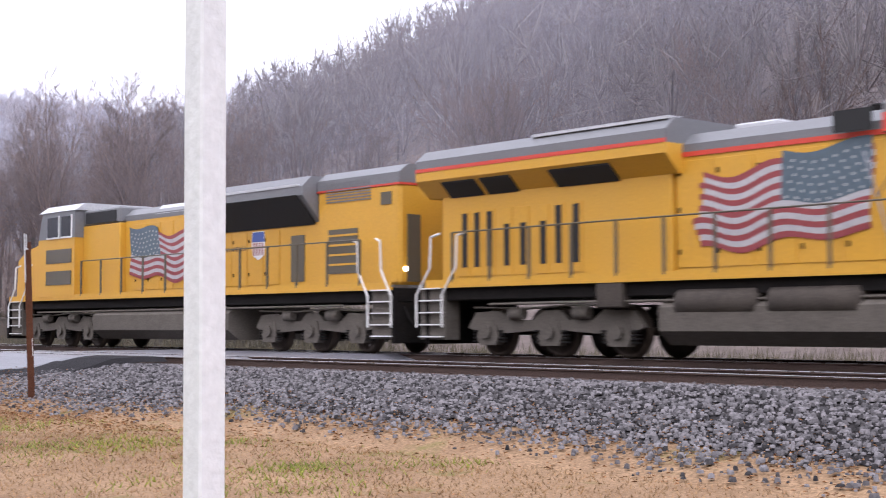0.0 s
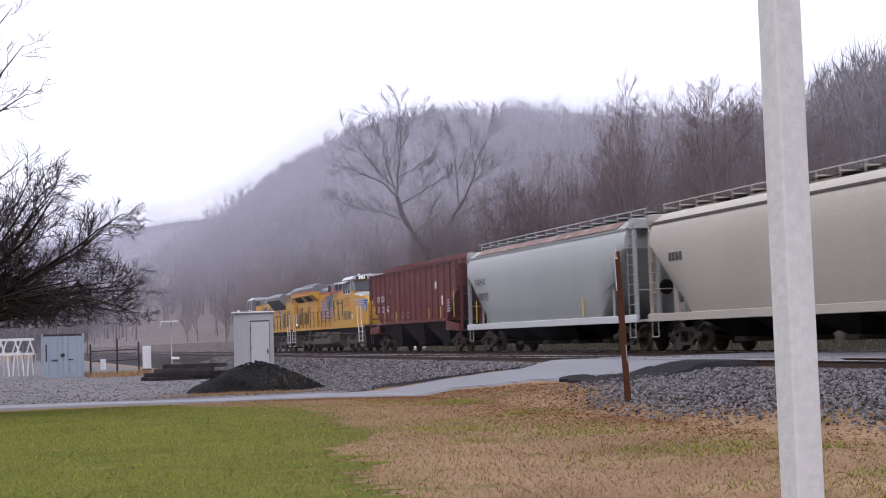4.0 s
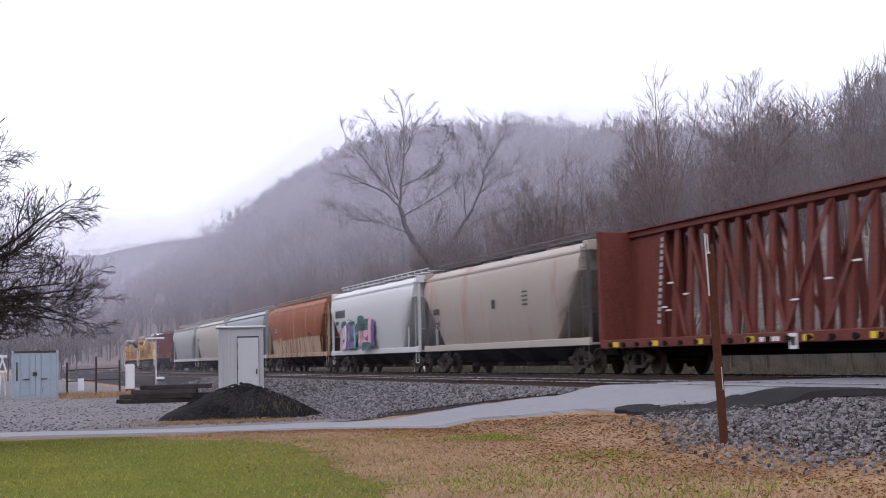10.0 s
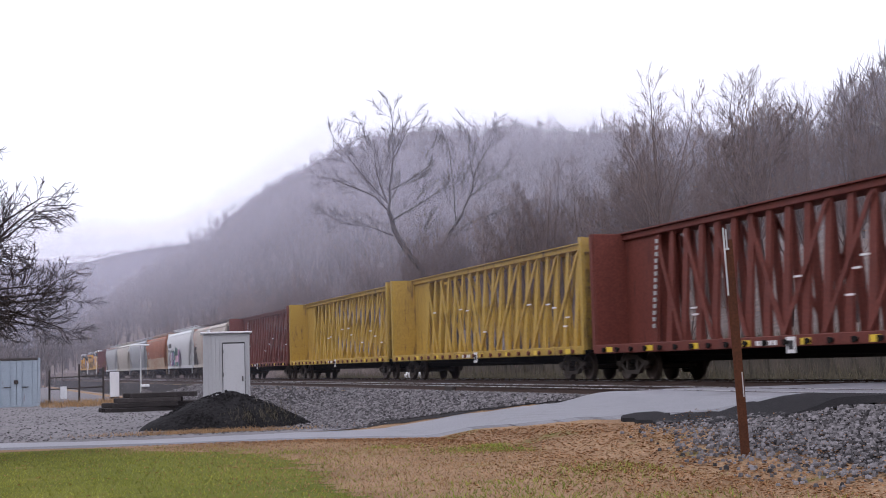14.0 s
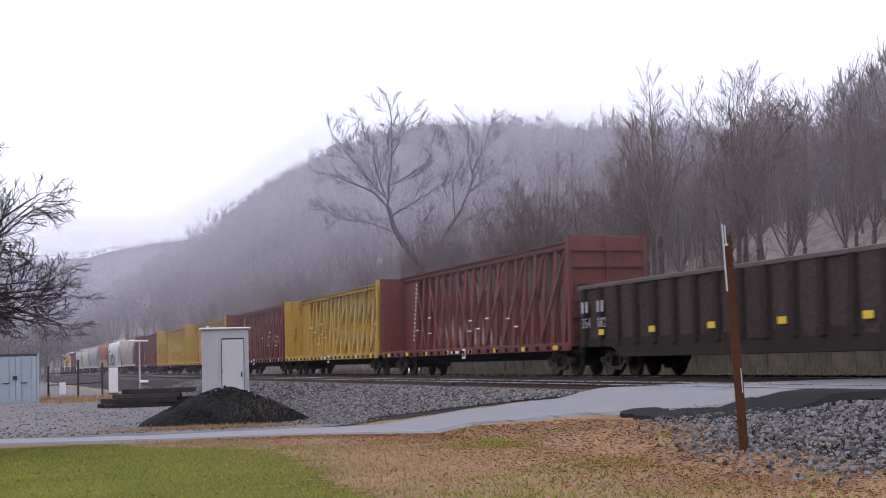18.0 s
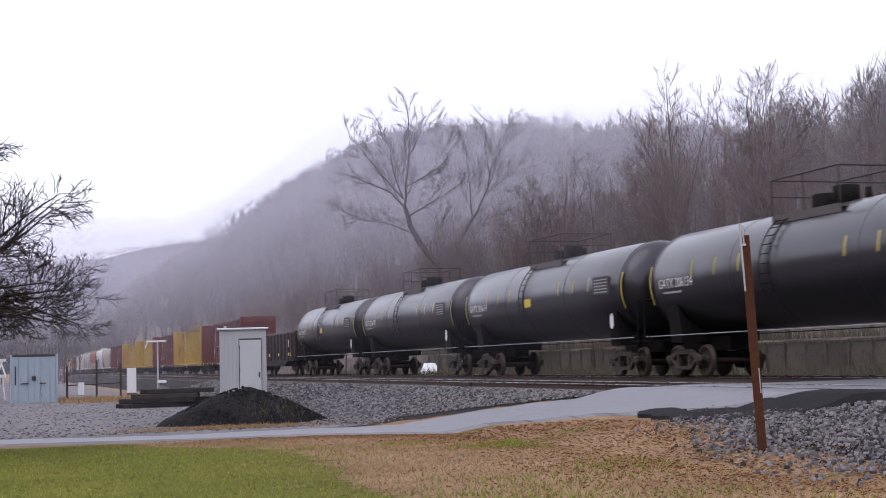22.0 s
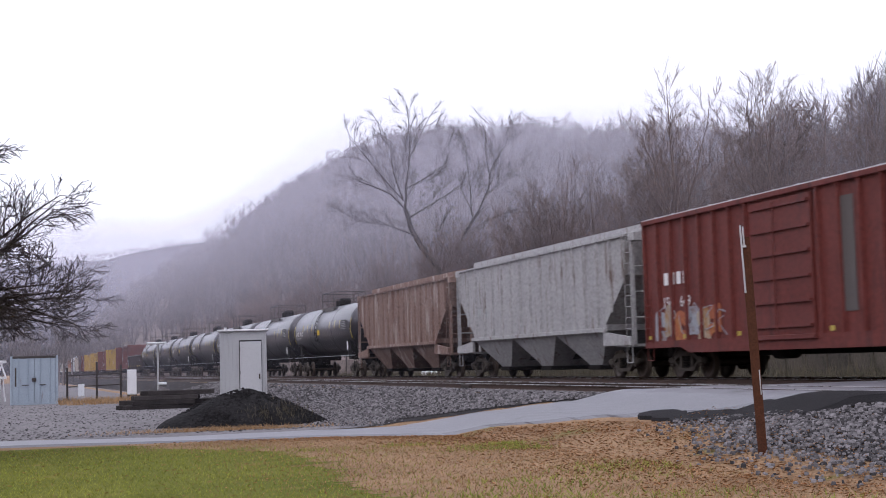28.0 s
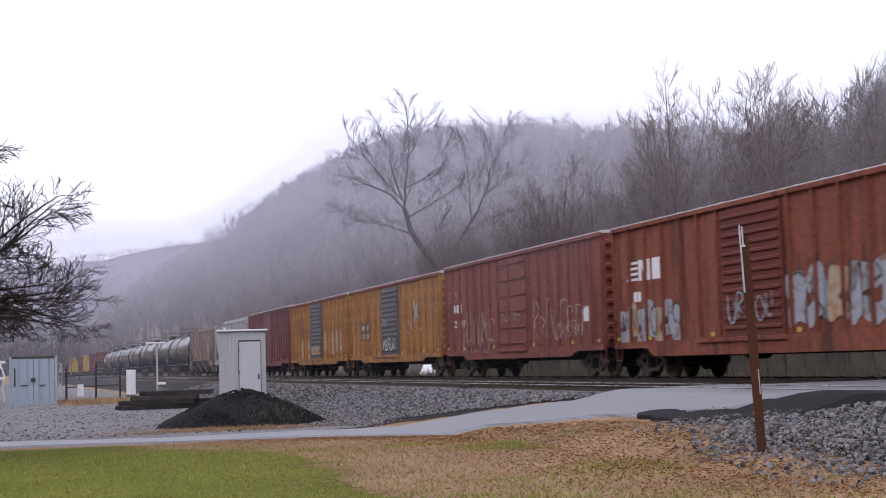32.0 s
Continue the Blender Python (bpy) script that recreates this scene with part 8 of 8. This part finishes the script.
def loco_lead(a, e):
    """The leading engine, cab first (+y)."""
    c, half = car("locomotive", "leading yellow diesel locomotive with flared grey radiators", "locomotive", a, e)
    loco_common(c, half, -10.6, 10.3)
    part("engine_hood", Build().box(-1.0, 1.0, -7.4, 3.0, 1.62, 3.9, 0.03), m_yel, c)
    part("hood_roof", Build().prism([(-1.0, 3.88), (1.0, 3.88), (1.0, 4.05), (0.75, 4.25), (-0.75, 4.25), (-1.0, 4.05)], "y", -2.0, 3.0), m_harb, c)
    # The hood chamfer's glint, painted as a thin pale strip.
    part("hood_panel", Build().prism([(-1.01, 4.0), (-0.76, 4.27), (-0.72, 4.28), (-0.98, 4.0)], "y", -1.6, 1.2), m_roof, c, "pale panel painted as a roof glint")
    part("radiator_flare", Build().prism([(-1.0, 3.3), (-1.58, 3.95), (-1.58, 4.18), (-1.3, 4.45), (1.3, 4.45), (1.58, 4.18), (1.58, 3.95), (1.0, 3.3)], "y", -7.2, -1.9), m_harb, c, "grey flared radiator")
    part("radiator_screen", Build().prism([(-1.03, 3.3), (-1.60, 3.93), (-1.62, 3.96), (-1.03, 3.24)], "y", -7.0, -2.1), m_dark, c, "black sloping radiator screen")
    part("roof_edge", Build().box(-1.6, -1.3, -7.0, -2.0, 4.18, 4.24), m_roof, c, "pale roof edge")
    part("rear_hood", Build().box(-1.12, 1.12, -10.5, -7.2, 1.62, 4.05, 0.08), m_yel, c)
    part("rear_roof", Build().prism([(-1.13, 4.03), (1.13, 4.03), (1.13, 4.3), (0.85, 4.5), (-0.85, 4.5), (-1.13, 4.3)], "y", -10.5, -7.2), m_harb, c)
    part("rear_stripe", Build().box(-1.135, 1.135, -10.515, -7.2, 4.0, 4.05), m_red, c)
    b = Build()
    for k in range(8):
        b.box(-1.14, -1.12, -9.4, -7.6, 3.72 + k * 0.07, 3.75 + k * 0.07)
    part("fan_louvre", b, m_harb, c)
    part("rear_grille", Build().box(-1.14, -1.12, -8.9, -7.7, 1.95, 3.05), m_railg, c, "brown slatted vent")
    for k in range(4):
        part("vent_bar", Build().box(-1.15, -1.12, -8.9, -7.7, 2.15 + k * 0.24, 2.2 + k * 0.24), m_yel, c)
    part("dark_door", Build().box(-1.02, -1.0, -6.5, -5.9, 1.8, 3.0), m_railg, c, "dark vent door")
    part("end_door", Build().box(-0.9, -0.5, -10.53, -10.5, 1.7, 3.3), m_railg, c)
    for x in (-0.12, 0.14):
        part("rear_lamp", Build().turned([(-10.56, 0.09), (-10.5, 0.11)], "y", 10).shift(x, 0, 3.85), m_lamp if x < 0 else m_wht, c, "round rear lamp")
    part("marker_lamp", Build().turned([(-10.55, 0.05), (-10.5, 0.06)], "y", 8).shift(-0.95, 0, 2.0), m_lamp, c)
    part("number_notch", Build().box(-1.14, -1.12, -10.2, -9.8, 3.55, 3.85), m_railg, c)
    for k in range(11):
        y = -5.4 + k * 0.78
        if y < 2.4:
            part("hood_door", Build().box(-1.02, -1.0, y + 0.03, y + 0.75, 1.75, 3.2 if y < -1.9 else 3.75, 0.006), m_yel, c)
            for z in (2.0, 2.9):
                part("door_latch", Build().box(-1.035, -1.02, y + 0.66, y + 0.71, z, z + 0.09), m_black, c)
    shield(c, -4.4, 2.85, 0.95, -1.03)
    word("BUILDING AMERICA", 0.18, c, -3.0, 2.75, -1.025, m_txtk, "black painted slogan")
    part("equipment_hood", Build().box(-1.2, 1.2, 3.0, 5.4, 1.62, 3.85, 0.03), m_yel, c)
    part("equipment_top", Build().box(-1.2, 1.2, 3.0, 5.4, 3.85, 4.35, 0.05), m_harb, c)
    part("dyn_brake", Build().box(-1.22, -1.2, 3.2, 5.2, 3.9, 4.25), m_dark, c)
    part("cab", Build().prism([(5.4, 1.62), (8.0, 1.62), (8.0, 3.5), (7.7, 4.35), (5.4, 4.35)], "x", -1.5, 1.5), m_yel, c)
    part("cab_upper", Build().prism([(5.38, 3.5), (7.98, 3.5), (7.68, 4.37), (5.38, 4.37)], "x", -1.51, 1.51), m_harb, c, "grey upper cab")
    part("cab_roof", Build().prism([(-1.54, 4.37), (1.54, 4.37), (1.2, 4.6), (-1.2, 4.6)], "y", 5.3, 7.9), m_roof, c)
    for y0, y1 in ((5.6, 6.3), (6.5, 7.3)):
        w = part("side_window", Build().box(-1.53, -1.51, y0, y1, 3.55, 4.2), m_glass, c)
        part("window_frame", Build().box(-1.54, -1.51, y0 - 0.05, y1 + 0.05, 3.5, 3.55).box(-1.54, -1.51, y0 - 0.05, y0, 3.55, 4.24), m_hand, w)
    for z in (2.0, 2.7):
        part("side_louvre", Build().box(-1.52, -1.5, 5.6, 7.4, z, z + 0.45), m_railg, c, "brown louvre panel")
    part("nose", Build().prism([(7.98, 1.62), (10.3, 1.62), (10.2, 2.9), (9.6, 3.2), (7.98, 3.5)], "x", -1.2, 1.2), m_yel, c)
    steps(c, 9.85, 1, m_yel)
    steps(c, -10.2, -1, m_yel)
    flag(c, 2.6, -1.3, 1.95, 3.65, -1.04, True, 2.0)
    handrail(c, -9.4, 5.0, 2.72, 12)
    fuel_tank(c, -3.6, 4.2)
    loco_truck(c, 7.0, 1)
    loco_truck(c, -7.0, -1)
    TRAIN.append(c)
    return c


# the consist, from the head
loco_lead(42.4, 20.0)
loco_rear_cab(20.0, -2.3)

c, L = ribbed_hopper(-2.3, -20.3, m_oxide, "dark red ribbed covered hopper with white markings", 4.45, 3, m_gon)
for k, s in enumerate(("31", "22", "62")):
    word(s, 0.5, c, L - 2.11 - k * 0.994, 2.35, -1.44, m_wht, "white car number")
for k, s in enumerate(("CR", "DX")):
    word(s, 0.5, c, L - 2.11 - k * 0.994, 2.93, -1.44, m_wht, "white reporting letters")
for y in (L - 4.5, -L + 4.0):
    outline(c, [(y + 0.17 * math.cos(t * 0.524), 3.3 + 0.2 * math.sin(t * 0.524)) for t in range(12)], -1.427, m_wht, "round_mark", "round white mark")
for y in (L - 0.6, L - 3.7, L - 6.0, -L + 5.0, -L + 3.0, -L + 0.9):
    plate(c, y - 0.05, y + 0.05, 1.65, 2.2 if abs(y) < L - 1 else 2.9, -1.515, m_conspic, "reflector", "yellow reflective stripe")
plate(c, -L + 2.6, -L + 3.1, 2.3, 2.75, -1.43, m_wht, "data_plate", "small white data panel")
for k in range(5):
    bars(c, -L + 2.2, 1.95 + k * 0.13, -1.43, 4, 0.1, 0.05, m_wht, "small white stencilled lines")
for k in range(4):
    scrawl(c, L - 4.6 - k * 1.05, L - 5.1 - k * 1.05, 1.75, 2.15, -1.43, m_gw, 40 + k, 2, 0.02, "small white chalk scrawl")

c, L = rounded_hopper(-20.3, -39.3, m_hgry, m_hwht, "pale grey round-sided covered hopper with rust-stained roof", chord=m_hgry2)
word("NAHX", 0.48, c, L - 2.35, 3.08, -1.60, m_txtk, "black reporting letters")
word("580793", 0.48, c, L - 2.6, 2.42, -1.575, m_txtk, "black car number")
part("roof_rust", Build().prism([(-1.07, 4.55), (-1.44, 4.29), (-1.45, 4.31), (-1.08, 4.57)], "y", -L + 1.4, L - 1.4), m_brown, c, "rust-stained roof slope")
plate(c, L - 1.6, L - 1.5, 1.3, 2.3, -1.53, m_conspic, "reflector", "yellow reflective stripe")
plate(c, -L + 4.5, -L + 4.4, 1.3, 2.0, -1.52, m_conspic, "reflector", "yellow reflective stripe")

c, L = rounded_hopper(-39.3, -58.0, m_htan, m_htan, "pale tan round-sided covered hopper", chord=m_walk)
bars(c, L - 1.9, 2.9, -1.59, 4, 0.2, 0.28, m_txtk, "small dark reporting letters", 0.2)

c, L = rounded_hopper(-58.0, -77.7, m_hgry2, m_hgry, "blue-grey round-sided covered hopper with black scrawls", chord=m_walk)
bars(c, L - 1.9, 2.9, -1.59, 4, 0.2, 0.22, m_txtk, "small dark reporting letters", 0.2)
scrawl(c, L - 3.0, L - 7.0, 1.4, 2.1, -1.53, m_txtk, 5, 6, 0.018, "thin black sprayed line")
scrawl(c, -L + 7.5, -L + 3.2, 1.5, 2.7, -1.54, m_txtk, 6, 7, 0.02, "thin black sprayed line")

c, L = rounded_hopper(-77.7, -97.9, m_horg, m_hyel, "rust-orange covered hopper with worn ochre lower side", chord=m_hyel, railm=m_hyel)
b = Build()
for s in (-1,):
    for k in range(9):
        y1 = L - 1.9 - k * (2 * L - 3.8) / 9
        y0 = L - 1.9 - (k + 1) * (2 * L - 3.8) / 9
        h = 2.2 + 0.25 * noise.noise(Vector((k * 1.3, 2, 0)))
        b.add([(-1.43, y0, 1.27), (-1.43, y1, 1.27), (-1.553, y1, h), (-1.553, y0, h + 0.06)], [(0, 1, 2, 3)])
part("worn_panel", b, m_hyel, c, "worn ochre and white lower side")
plate(c, L - 3.9, L - 3.0, 2.75, 3.0, -1.612, m_hgry, "number_panel", "grey number panel")
bars(c, L - 3.1, 2.80, -1.617, 3, 0.18, 0.16, m_txtk, "dark stencilled marks", 0.4)
bars(c, -L + 5.0, 2.35, -1.61, 3, 0.16, 0.2, m_txtk, "dark stencilled marks", 0.5)

c, L = rounded_hopper(-97.9, -117.0, m_hwht, m_hwht, "white round-sided covered hopper with coloured graffiti", top=4.78)
bars(c, L - 1.75, 3.12, -1.60, 6, 0.34, 0.42, m_txtk, "bold dark lettering bars", 0.16)
bars(c, L - 1.8, 2.72, -1.595, 4, 0.14, 0.22, m_txtk, "small dark reporting letters", 0.3)
word("124063", 0.3, c, L - 2.4, 2.2, -1.575, m_txtk, "dark car number")
for k, (y, z, w, h, mt) in enumerate(((5.4, 2.1, 1.3, 1.4, m_gg), (3.7, 2.25, 1.9, 1.2, m_gg), (1.5, 2.4, 1.6, 1.2, m_gg), (5.7, 1.85, 0.8, 1.2, m_gp), (5.0, 1.95, 0.8, 1.3, m_wht), (4.1, 1.95, 1.2, 1.3, m_gv), (3.3, 1.95, 0.9, 1.2, m_gv), (2.75, 2.05, 0.45, 1.35, m_gt), (2.0, 2.2, 1.0, 0.9, m_gg), (1.2, 1.9, 1.0, 0.8, m_gp), (0.5, 1.85, 1.3, 0.9, m_gp), (0.0, 2.55, 2.2, 0.6, m_gg), (-0.7, 2.25, 0.7, 1.3, m_gp), (-1.3, 2.1, 0.7, 1.4, m_gv), (0.1, 1.42, 1.6, 0.4, m_gg))):
    blob(c, y, z, w, h, -1.585 - 0.006 * k, mt, 70 + k, "multicoloured sprayed graffiti letter", 7)
scrawl(c, 6.1, 0.7, 1.45, 2.8, -1.665, m_txtk, 77, 9, 0.03, "dark sprayed outlines")
scrawl(c, 5.6, 0.9, 1.5, 2.5, -1.67, m_wht, 79, 6, 0.016, "white sprayed highlights")

c, L = rounded_hopper(-117.0, -137.1, m_htan2, m_htan, "faded tan covered hopper with reddish stains", chord=m_htan, railm=m_walk, top=4.72)
bars(c, L - 1.9, 2.62, -1.59, 4, 0.2, 0.26, m_txtk, "small dark reporting letters", 0.15)
word("53437", 0.34, c, L - 2.5, 2.2, -1.575, m_txtk, "dark car number")
plate(c, -0.6, -0.2, 2.6, 2.95, -1.605, m_txtk, "data_plate", "small dark data panel")
for k in range(4):
    bars(c, -L + 6, 2.6 + k * 0.16, -1.60, 4, 0.12, 0.06, m_txtk, "small dark stencilled lines")

RCB = "red-brown centerbeam flat car, empty"
YCB = "yellow centerbeam flat car, empty and rust-streaked"
for a, e, red in ((-137.1, -160.2, 1), (-160.2, -183.9, 0), (-183.9, -207.4, 0), (-207.4, -230.2, 1), (-230.2, -253.4, 0), (-253.4, -277.5, 1)):
    c, L = centerbeam(a, e, m_cbr if red else m_cby, RCB if red else YCB)
    if red:
        for k in range(14):
            plate(c, L - 2.78, L - 2.62, 1.6 + k * 0.2, 1.72 + k * 0.2, -0.64 + 0.016 * k, m_hgry, "stencil_bar", "white vertical stencilling", 0.03)

gondola(-277.5, -299.3, m_gon, "long dark brown ribbed gondola car")
for k, num in enumerate(("206173", "206178", "206174", "206134", "206180", "191648", "191652")):
    tank_car(-299.3 - 17.66 * k, -299.3 - 17.66 * (k + 1), "long glossy black tank car with yellow stripes", num, k)

c, L = ribbed_hopper(-422.9, -440.5, m_brown, "rust-brown ribbed covered hopper with flaking paint", 4.45, 3, m_brown)
c, L = ribbed_hopper(-440.5, -459.2, m_silver, "weathered silver-grey ribbed covered hopper", 4.6, 3, m_silver)
bars(c, L - 2.8, 2.5, -1.435, 4, 0.2, 0.3, m_hgry, "faint grey reporting letters", 0.5)

c, L = boxcar(-459.2, -475.9, m_oxide, m_oxide, "dark red boxcar with a plug door and graffiti", "plug", 0.62, 8, top=4.85)
bars(c, L - 1.25, 2.75, -1.412, 4, 0.26, 0.36, m_wht, "white reporting letters", 0.55)
word("150", 0.45, c, L - 1.45, 2.22, -1.415, m_wht, "white car number")
word("649", 0.45, c, L - 2.55, 2.22, -1.415, m_wht, "white car number")
for k in range(6):
    blob(c, L - 0.9 - k * 0.68, 1.5 + 0.15 * (k % 2), 0.7, 0.85, -1.413 - 0.006 * (k % 3), (m_gs, m_fade, m_fader)[k % 3], 90 + k, "faded sprayed graffiti")
scrawl(c, L - 0.8, L - 5.0, 1.2, 2.1, -1.44, m_gs, 12, 6, 0.022)
scrawl(c, -L + 3.0, -L + 1.8, 2.9, 3.6, -1.44, m_gw, 13, 4, 0.016)
plate(c, -L + 4.75, -L + 5.35, 1.6, 4.3, -1.412, m_walk, "primer_patch", "dull grey-brown primer patch")

for a, e, num in ((-475.9, -492.7, "35112"), (-492.7, -510.4, "37451")):
    c, L = boxcar(a, e, m_rbox, m_bdoor, "weathered yellow boxcar with a black corrugated door", "rib", 0.62, 7, top=4.78, roofm=m_oxide2)
    if num == "37451":
        plate(c, L - 4.15, L - 2.32, 1.93, 2.87, -1.404, m_txtk, "number_panel", "black number panel")
        word("RBO", 0.42, c, L - 2.80, 2.6, -1.414, m_wht, "white reporting letters")
        word("X", 0.42, c, L - 3.72, 2.6, -1.414, m_wht, "white reporting letters")
        word("374", 0.4, c, L - 2.80, 2.15, -1.414, m_wht, "white car number")
        word("51", 0.4, c, L - 3.72, 2.15, -1.414, m_wht, "white car number")
        for d in (-1, 1):
            y = -L + 4.0
            outline(c, [(y - 0.75 * d - 0.12, 2.2), (y - 0.75 * d + 0.12, 2.2), (y + 0.75 * d + 0.12, 4.0), (y + 0.75 * d - 0.12, 4.0)], -1.404 - (0.006 if d > 0 else 0), m_gs, "cross_mark", "large grey painted cross")
        scrawl(c, -L + 2.5, -L + 0.6, 1.3, 2.2, -1.41, m_fade, 31, 4, 0.03)
        scrawl(c, -L + 6.2, -L + 4.6, 1.9, 2.7, -1.41, m_fade, 33, 3, 0.035)
        scrawl(c, 1.2, -1.2, 1.3, 1.95, -1.56, m_wht, 400, 5, 0.03)
        scrawl(c, 1.2, 0.2, 2.4, 3.0, -1.56, m_gs, 401, 3, 0.02)
        blob(c, L - 0.9, 1.6, 0.7, 0.9, -1.41, m_fade, 410, "washed-out sprayed graffiti")
    else:
        # large faded black lettering, left as plain strokes
        for y, z, w, h in ((L - 1.75, 3.15, 0.16, 0.62), (L - 2.0, 3.6, 0.35, 0.16), (L - 2.45, 3.15, 0.5, 0.16), (L - 2.45, 3.4, 0.16, 0.3), (L - 2.95, 3.15, 0.16, 0.62), (L - 3.3, 3.15, 0.17, 0.95),
                           (L - 3.2, 2.45, 0.16, 0.85), (L - 3.55, 2.45, 0.3, 0.16), (L - 3.55, 2.8, 0.3, 0.14), (L - 4.1, 2.45, 0.16, 0.5), (L - 4.5, 2.45, 0.16, 0.5), (L - 4.3, 2.8, 0.35, 0.15), (L - 5.0, 2.5, 0.16, 0.42), (L - 5.35, 2.5, 0.18, 0.42)):
            plate(c, y - w / 2, y + w / 2, z, z + h, -1.404, m_bdoor, "letter_stroke", "faded black lettering stroke")
        for k in range(5):
            blob(c, L - 2.9 - k * 0.72, 1.6 + 0.1 * (k % 2), 0.8, 1.1, -1.409 - 0.004 * (k % 2), (m_fade, m_fade, m_fader)[k % 3], 120 + k, "washed-out sprayed graffiti")
        for k in range(6):
            blob(c, -2.1 - k * 0.98, 2.0, 0.9, 1.3, -1.409 - 0.004 * (k % 2), (m_fade, m_fader)[k % 4 == 1], 140 + k, "washed-out sprayed graffiti")
        scrawl(c, -1.8, -L + 0.4, 1.35, 2.7, -1.44, m_fader, 145, 6, 0.03)
        for k in range(4):
            blob(c, 0.9 - k * 0.62, 1.6, 0.5, 0.5, -1.557 - 0.004 * (k % 2), m_fade, 135 + k, "washed-out sprayed graffiti")

c, L = boxcar(-510.4, -528.2, m_oxide2, m_oxide2, "faded red boxcar with a plug door and white graffiti", "plug", 0.6, 8, top=4.85)
bars(c, L - 1.0, 2.75, -1.412, 3, 0.26, 0.34, m_wht, "white reporting letters", 0.6)
word("122", 0.42, c, L - 1.15, 2.25, -1.415, m_wht, "white car number")
word("013", 0.42, c, L - 2.15, 2.25, -1.415, m_wht, "white car number")
scrawl(c, L - 0.35, L - 1.5, 3.2, 3.75, -1.41, m_gw, 50, 4, 0.022)
scrawl(c, L - 2.6, L - 6.4, 1.15, 2.6, -1.505, m_gw, 51, 8, 0.024, kinds=(0, 2, 4))
scrawl(c, L - 1.9, L - 6.2, 0.95, 1.6, -1.505, m_gw, 53, 8, 0.022, kinds=(0, 1, 2))
scrawl(c, -2.2, -L + 1.0, 1.3, 2.7, -1.505, m_gw, 52, 8, 0.03, kinds=(0, 0, 2, 6))
scrawl(c, -4.4, -L + 1.6, 1.3, 1.9, -1.505, m_gw, 54, 5, 0.02)
scrawl(c, 1.1, -0.9, 2.1, 2.5, -1.535, m_gw, 55, 5, 0.018)
plate(c, -L + 1.3, -L + 1.75, 1.9, 2.4, -1.412, m_wht, "data_plate", "white data panel")

c, L = boxcar(-528.2, -546.5, m_nsred, m_cbr, "rusty red-brown boxcar with silver graffiti", "rib", 0.45, 7, top=4.82)
for k in range(4):
    plate(c, L - 1.75, L - 0.95 - 0.12 * k, 3.0 + k * 0.17, 3.08 + k * 0.17, -1.412, m_wht, "emblem_bar", "white striped emblem bar")
outline(c, [(L - 1.8, 2.98), (L - 2.0, 2.98), (L - 2.0, 3.4), (L - 2.35, 2.98), (L - 2.6, 2.98), (L - 2.6, 3.62), (L - 2.4, 3.62), (L - 2.4, 3.2), (L - 2.05, 3.62), (L - 1.8, 3.62)], -1.412, m_wht, "emblem", "white block emblem")
plate(c, L - 3.3, L - 2.75, 2.98, 3.62, -1.412, m_wht, "emblem_bar", "white block emblem")
bars(c, L - 1.4, 2.35, -1.412, 2, 0.22, 0.3, m_wht, "white reporting letters", 0.3)
word("404", 0.4, c, L - 1.9, 1.95, -1.415, m_wht, "white car number")
word("472", 0.4, c, L - 2.95, 1.95, -1.415, m_wht, "white car number")
for k in range(7):
    blob(c, L - 0.7 - k * 0.6, 1.55 + 0.2 * (k % 2), 0.66, 1.05, -1.413 - 0.005 * (k % 2), (m_gs, m_fade, m_gs)[k % 3], 150 + k, "pale blue-silver sprayed graffiti")
scrawl(c, L - 0.5, L - 5.2, 1.1, 2.3, -1.44, m_txtk, 160, 7, 0.02)
for k in range(7):
    blob(c, -2.0 - k * 0.92, 2.0, 0.85, 1.35, -1.41 - 0.005 * (k % 2), (m_gs, m_gs, m_fade)[k % 3], 170 + k, "pale blue-silver sprayed graffiti")
scrawl(c, -1.7, -L + 0.5, 1.3, 2.8, -1.44, m_txtk, 180, 8, 0.022)
scrawl(c, 1.2, -1.2, 1.5, 2.3, -1.56, m_gs, 181, 5, 0.03)
plate(c, -L + 1.6, -L + 2.1, 1.9, 2.45, -1.425, m_wht, "data_plate", "white data panel")

# ---- what moves ----
SPEED = 17.8
# seconds, and metres that the train is ahead of an even pace: it slows a little at first
SLIP = [(0.0, -3.5), (1.0, -1.6), (2.0, 1.4), (3.0, 2.7), (4.5, 2.8), (6.0, 2.4), (7.0, 1.9), (8.0, 1.7), (10.0, 0.95), (13.0, 0.5), (16.0, 0.4), (20.0, 0.35), (26.0, 0.38), (32.0, 0.4)]


def share(ob, leader):
    """The same turning keys for a like wheelset at the same place on its truck."""
    ob.rotation_mode = "QUATERNION"
    ob.animation_data_create()
    ob.animation_data.action = leader.animation_data.action
    ob.animation_data.action_slot = leader.animation_data.action_slot


def motions():
    for c in TRAIN:
        y = c["at"]
        walk(c, [(t, pose(FAR, y + SPEED * t + lead, RZ)) for t, lead in SLIP])
        del c["at"]
    for (r, y), wheels in WHEELS.items():
        turn = -math.degrees(SPEED / r)
        walk(wheels[0], [(k / FPS, pose(0, y, r, turn * k / FPS)) for k in range(int(32 * FPS) + 1)])
        for w in wheels[1:]:
            share(w, wheels[0])


motions()
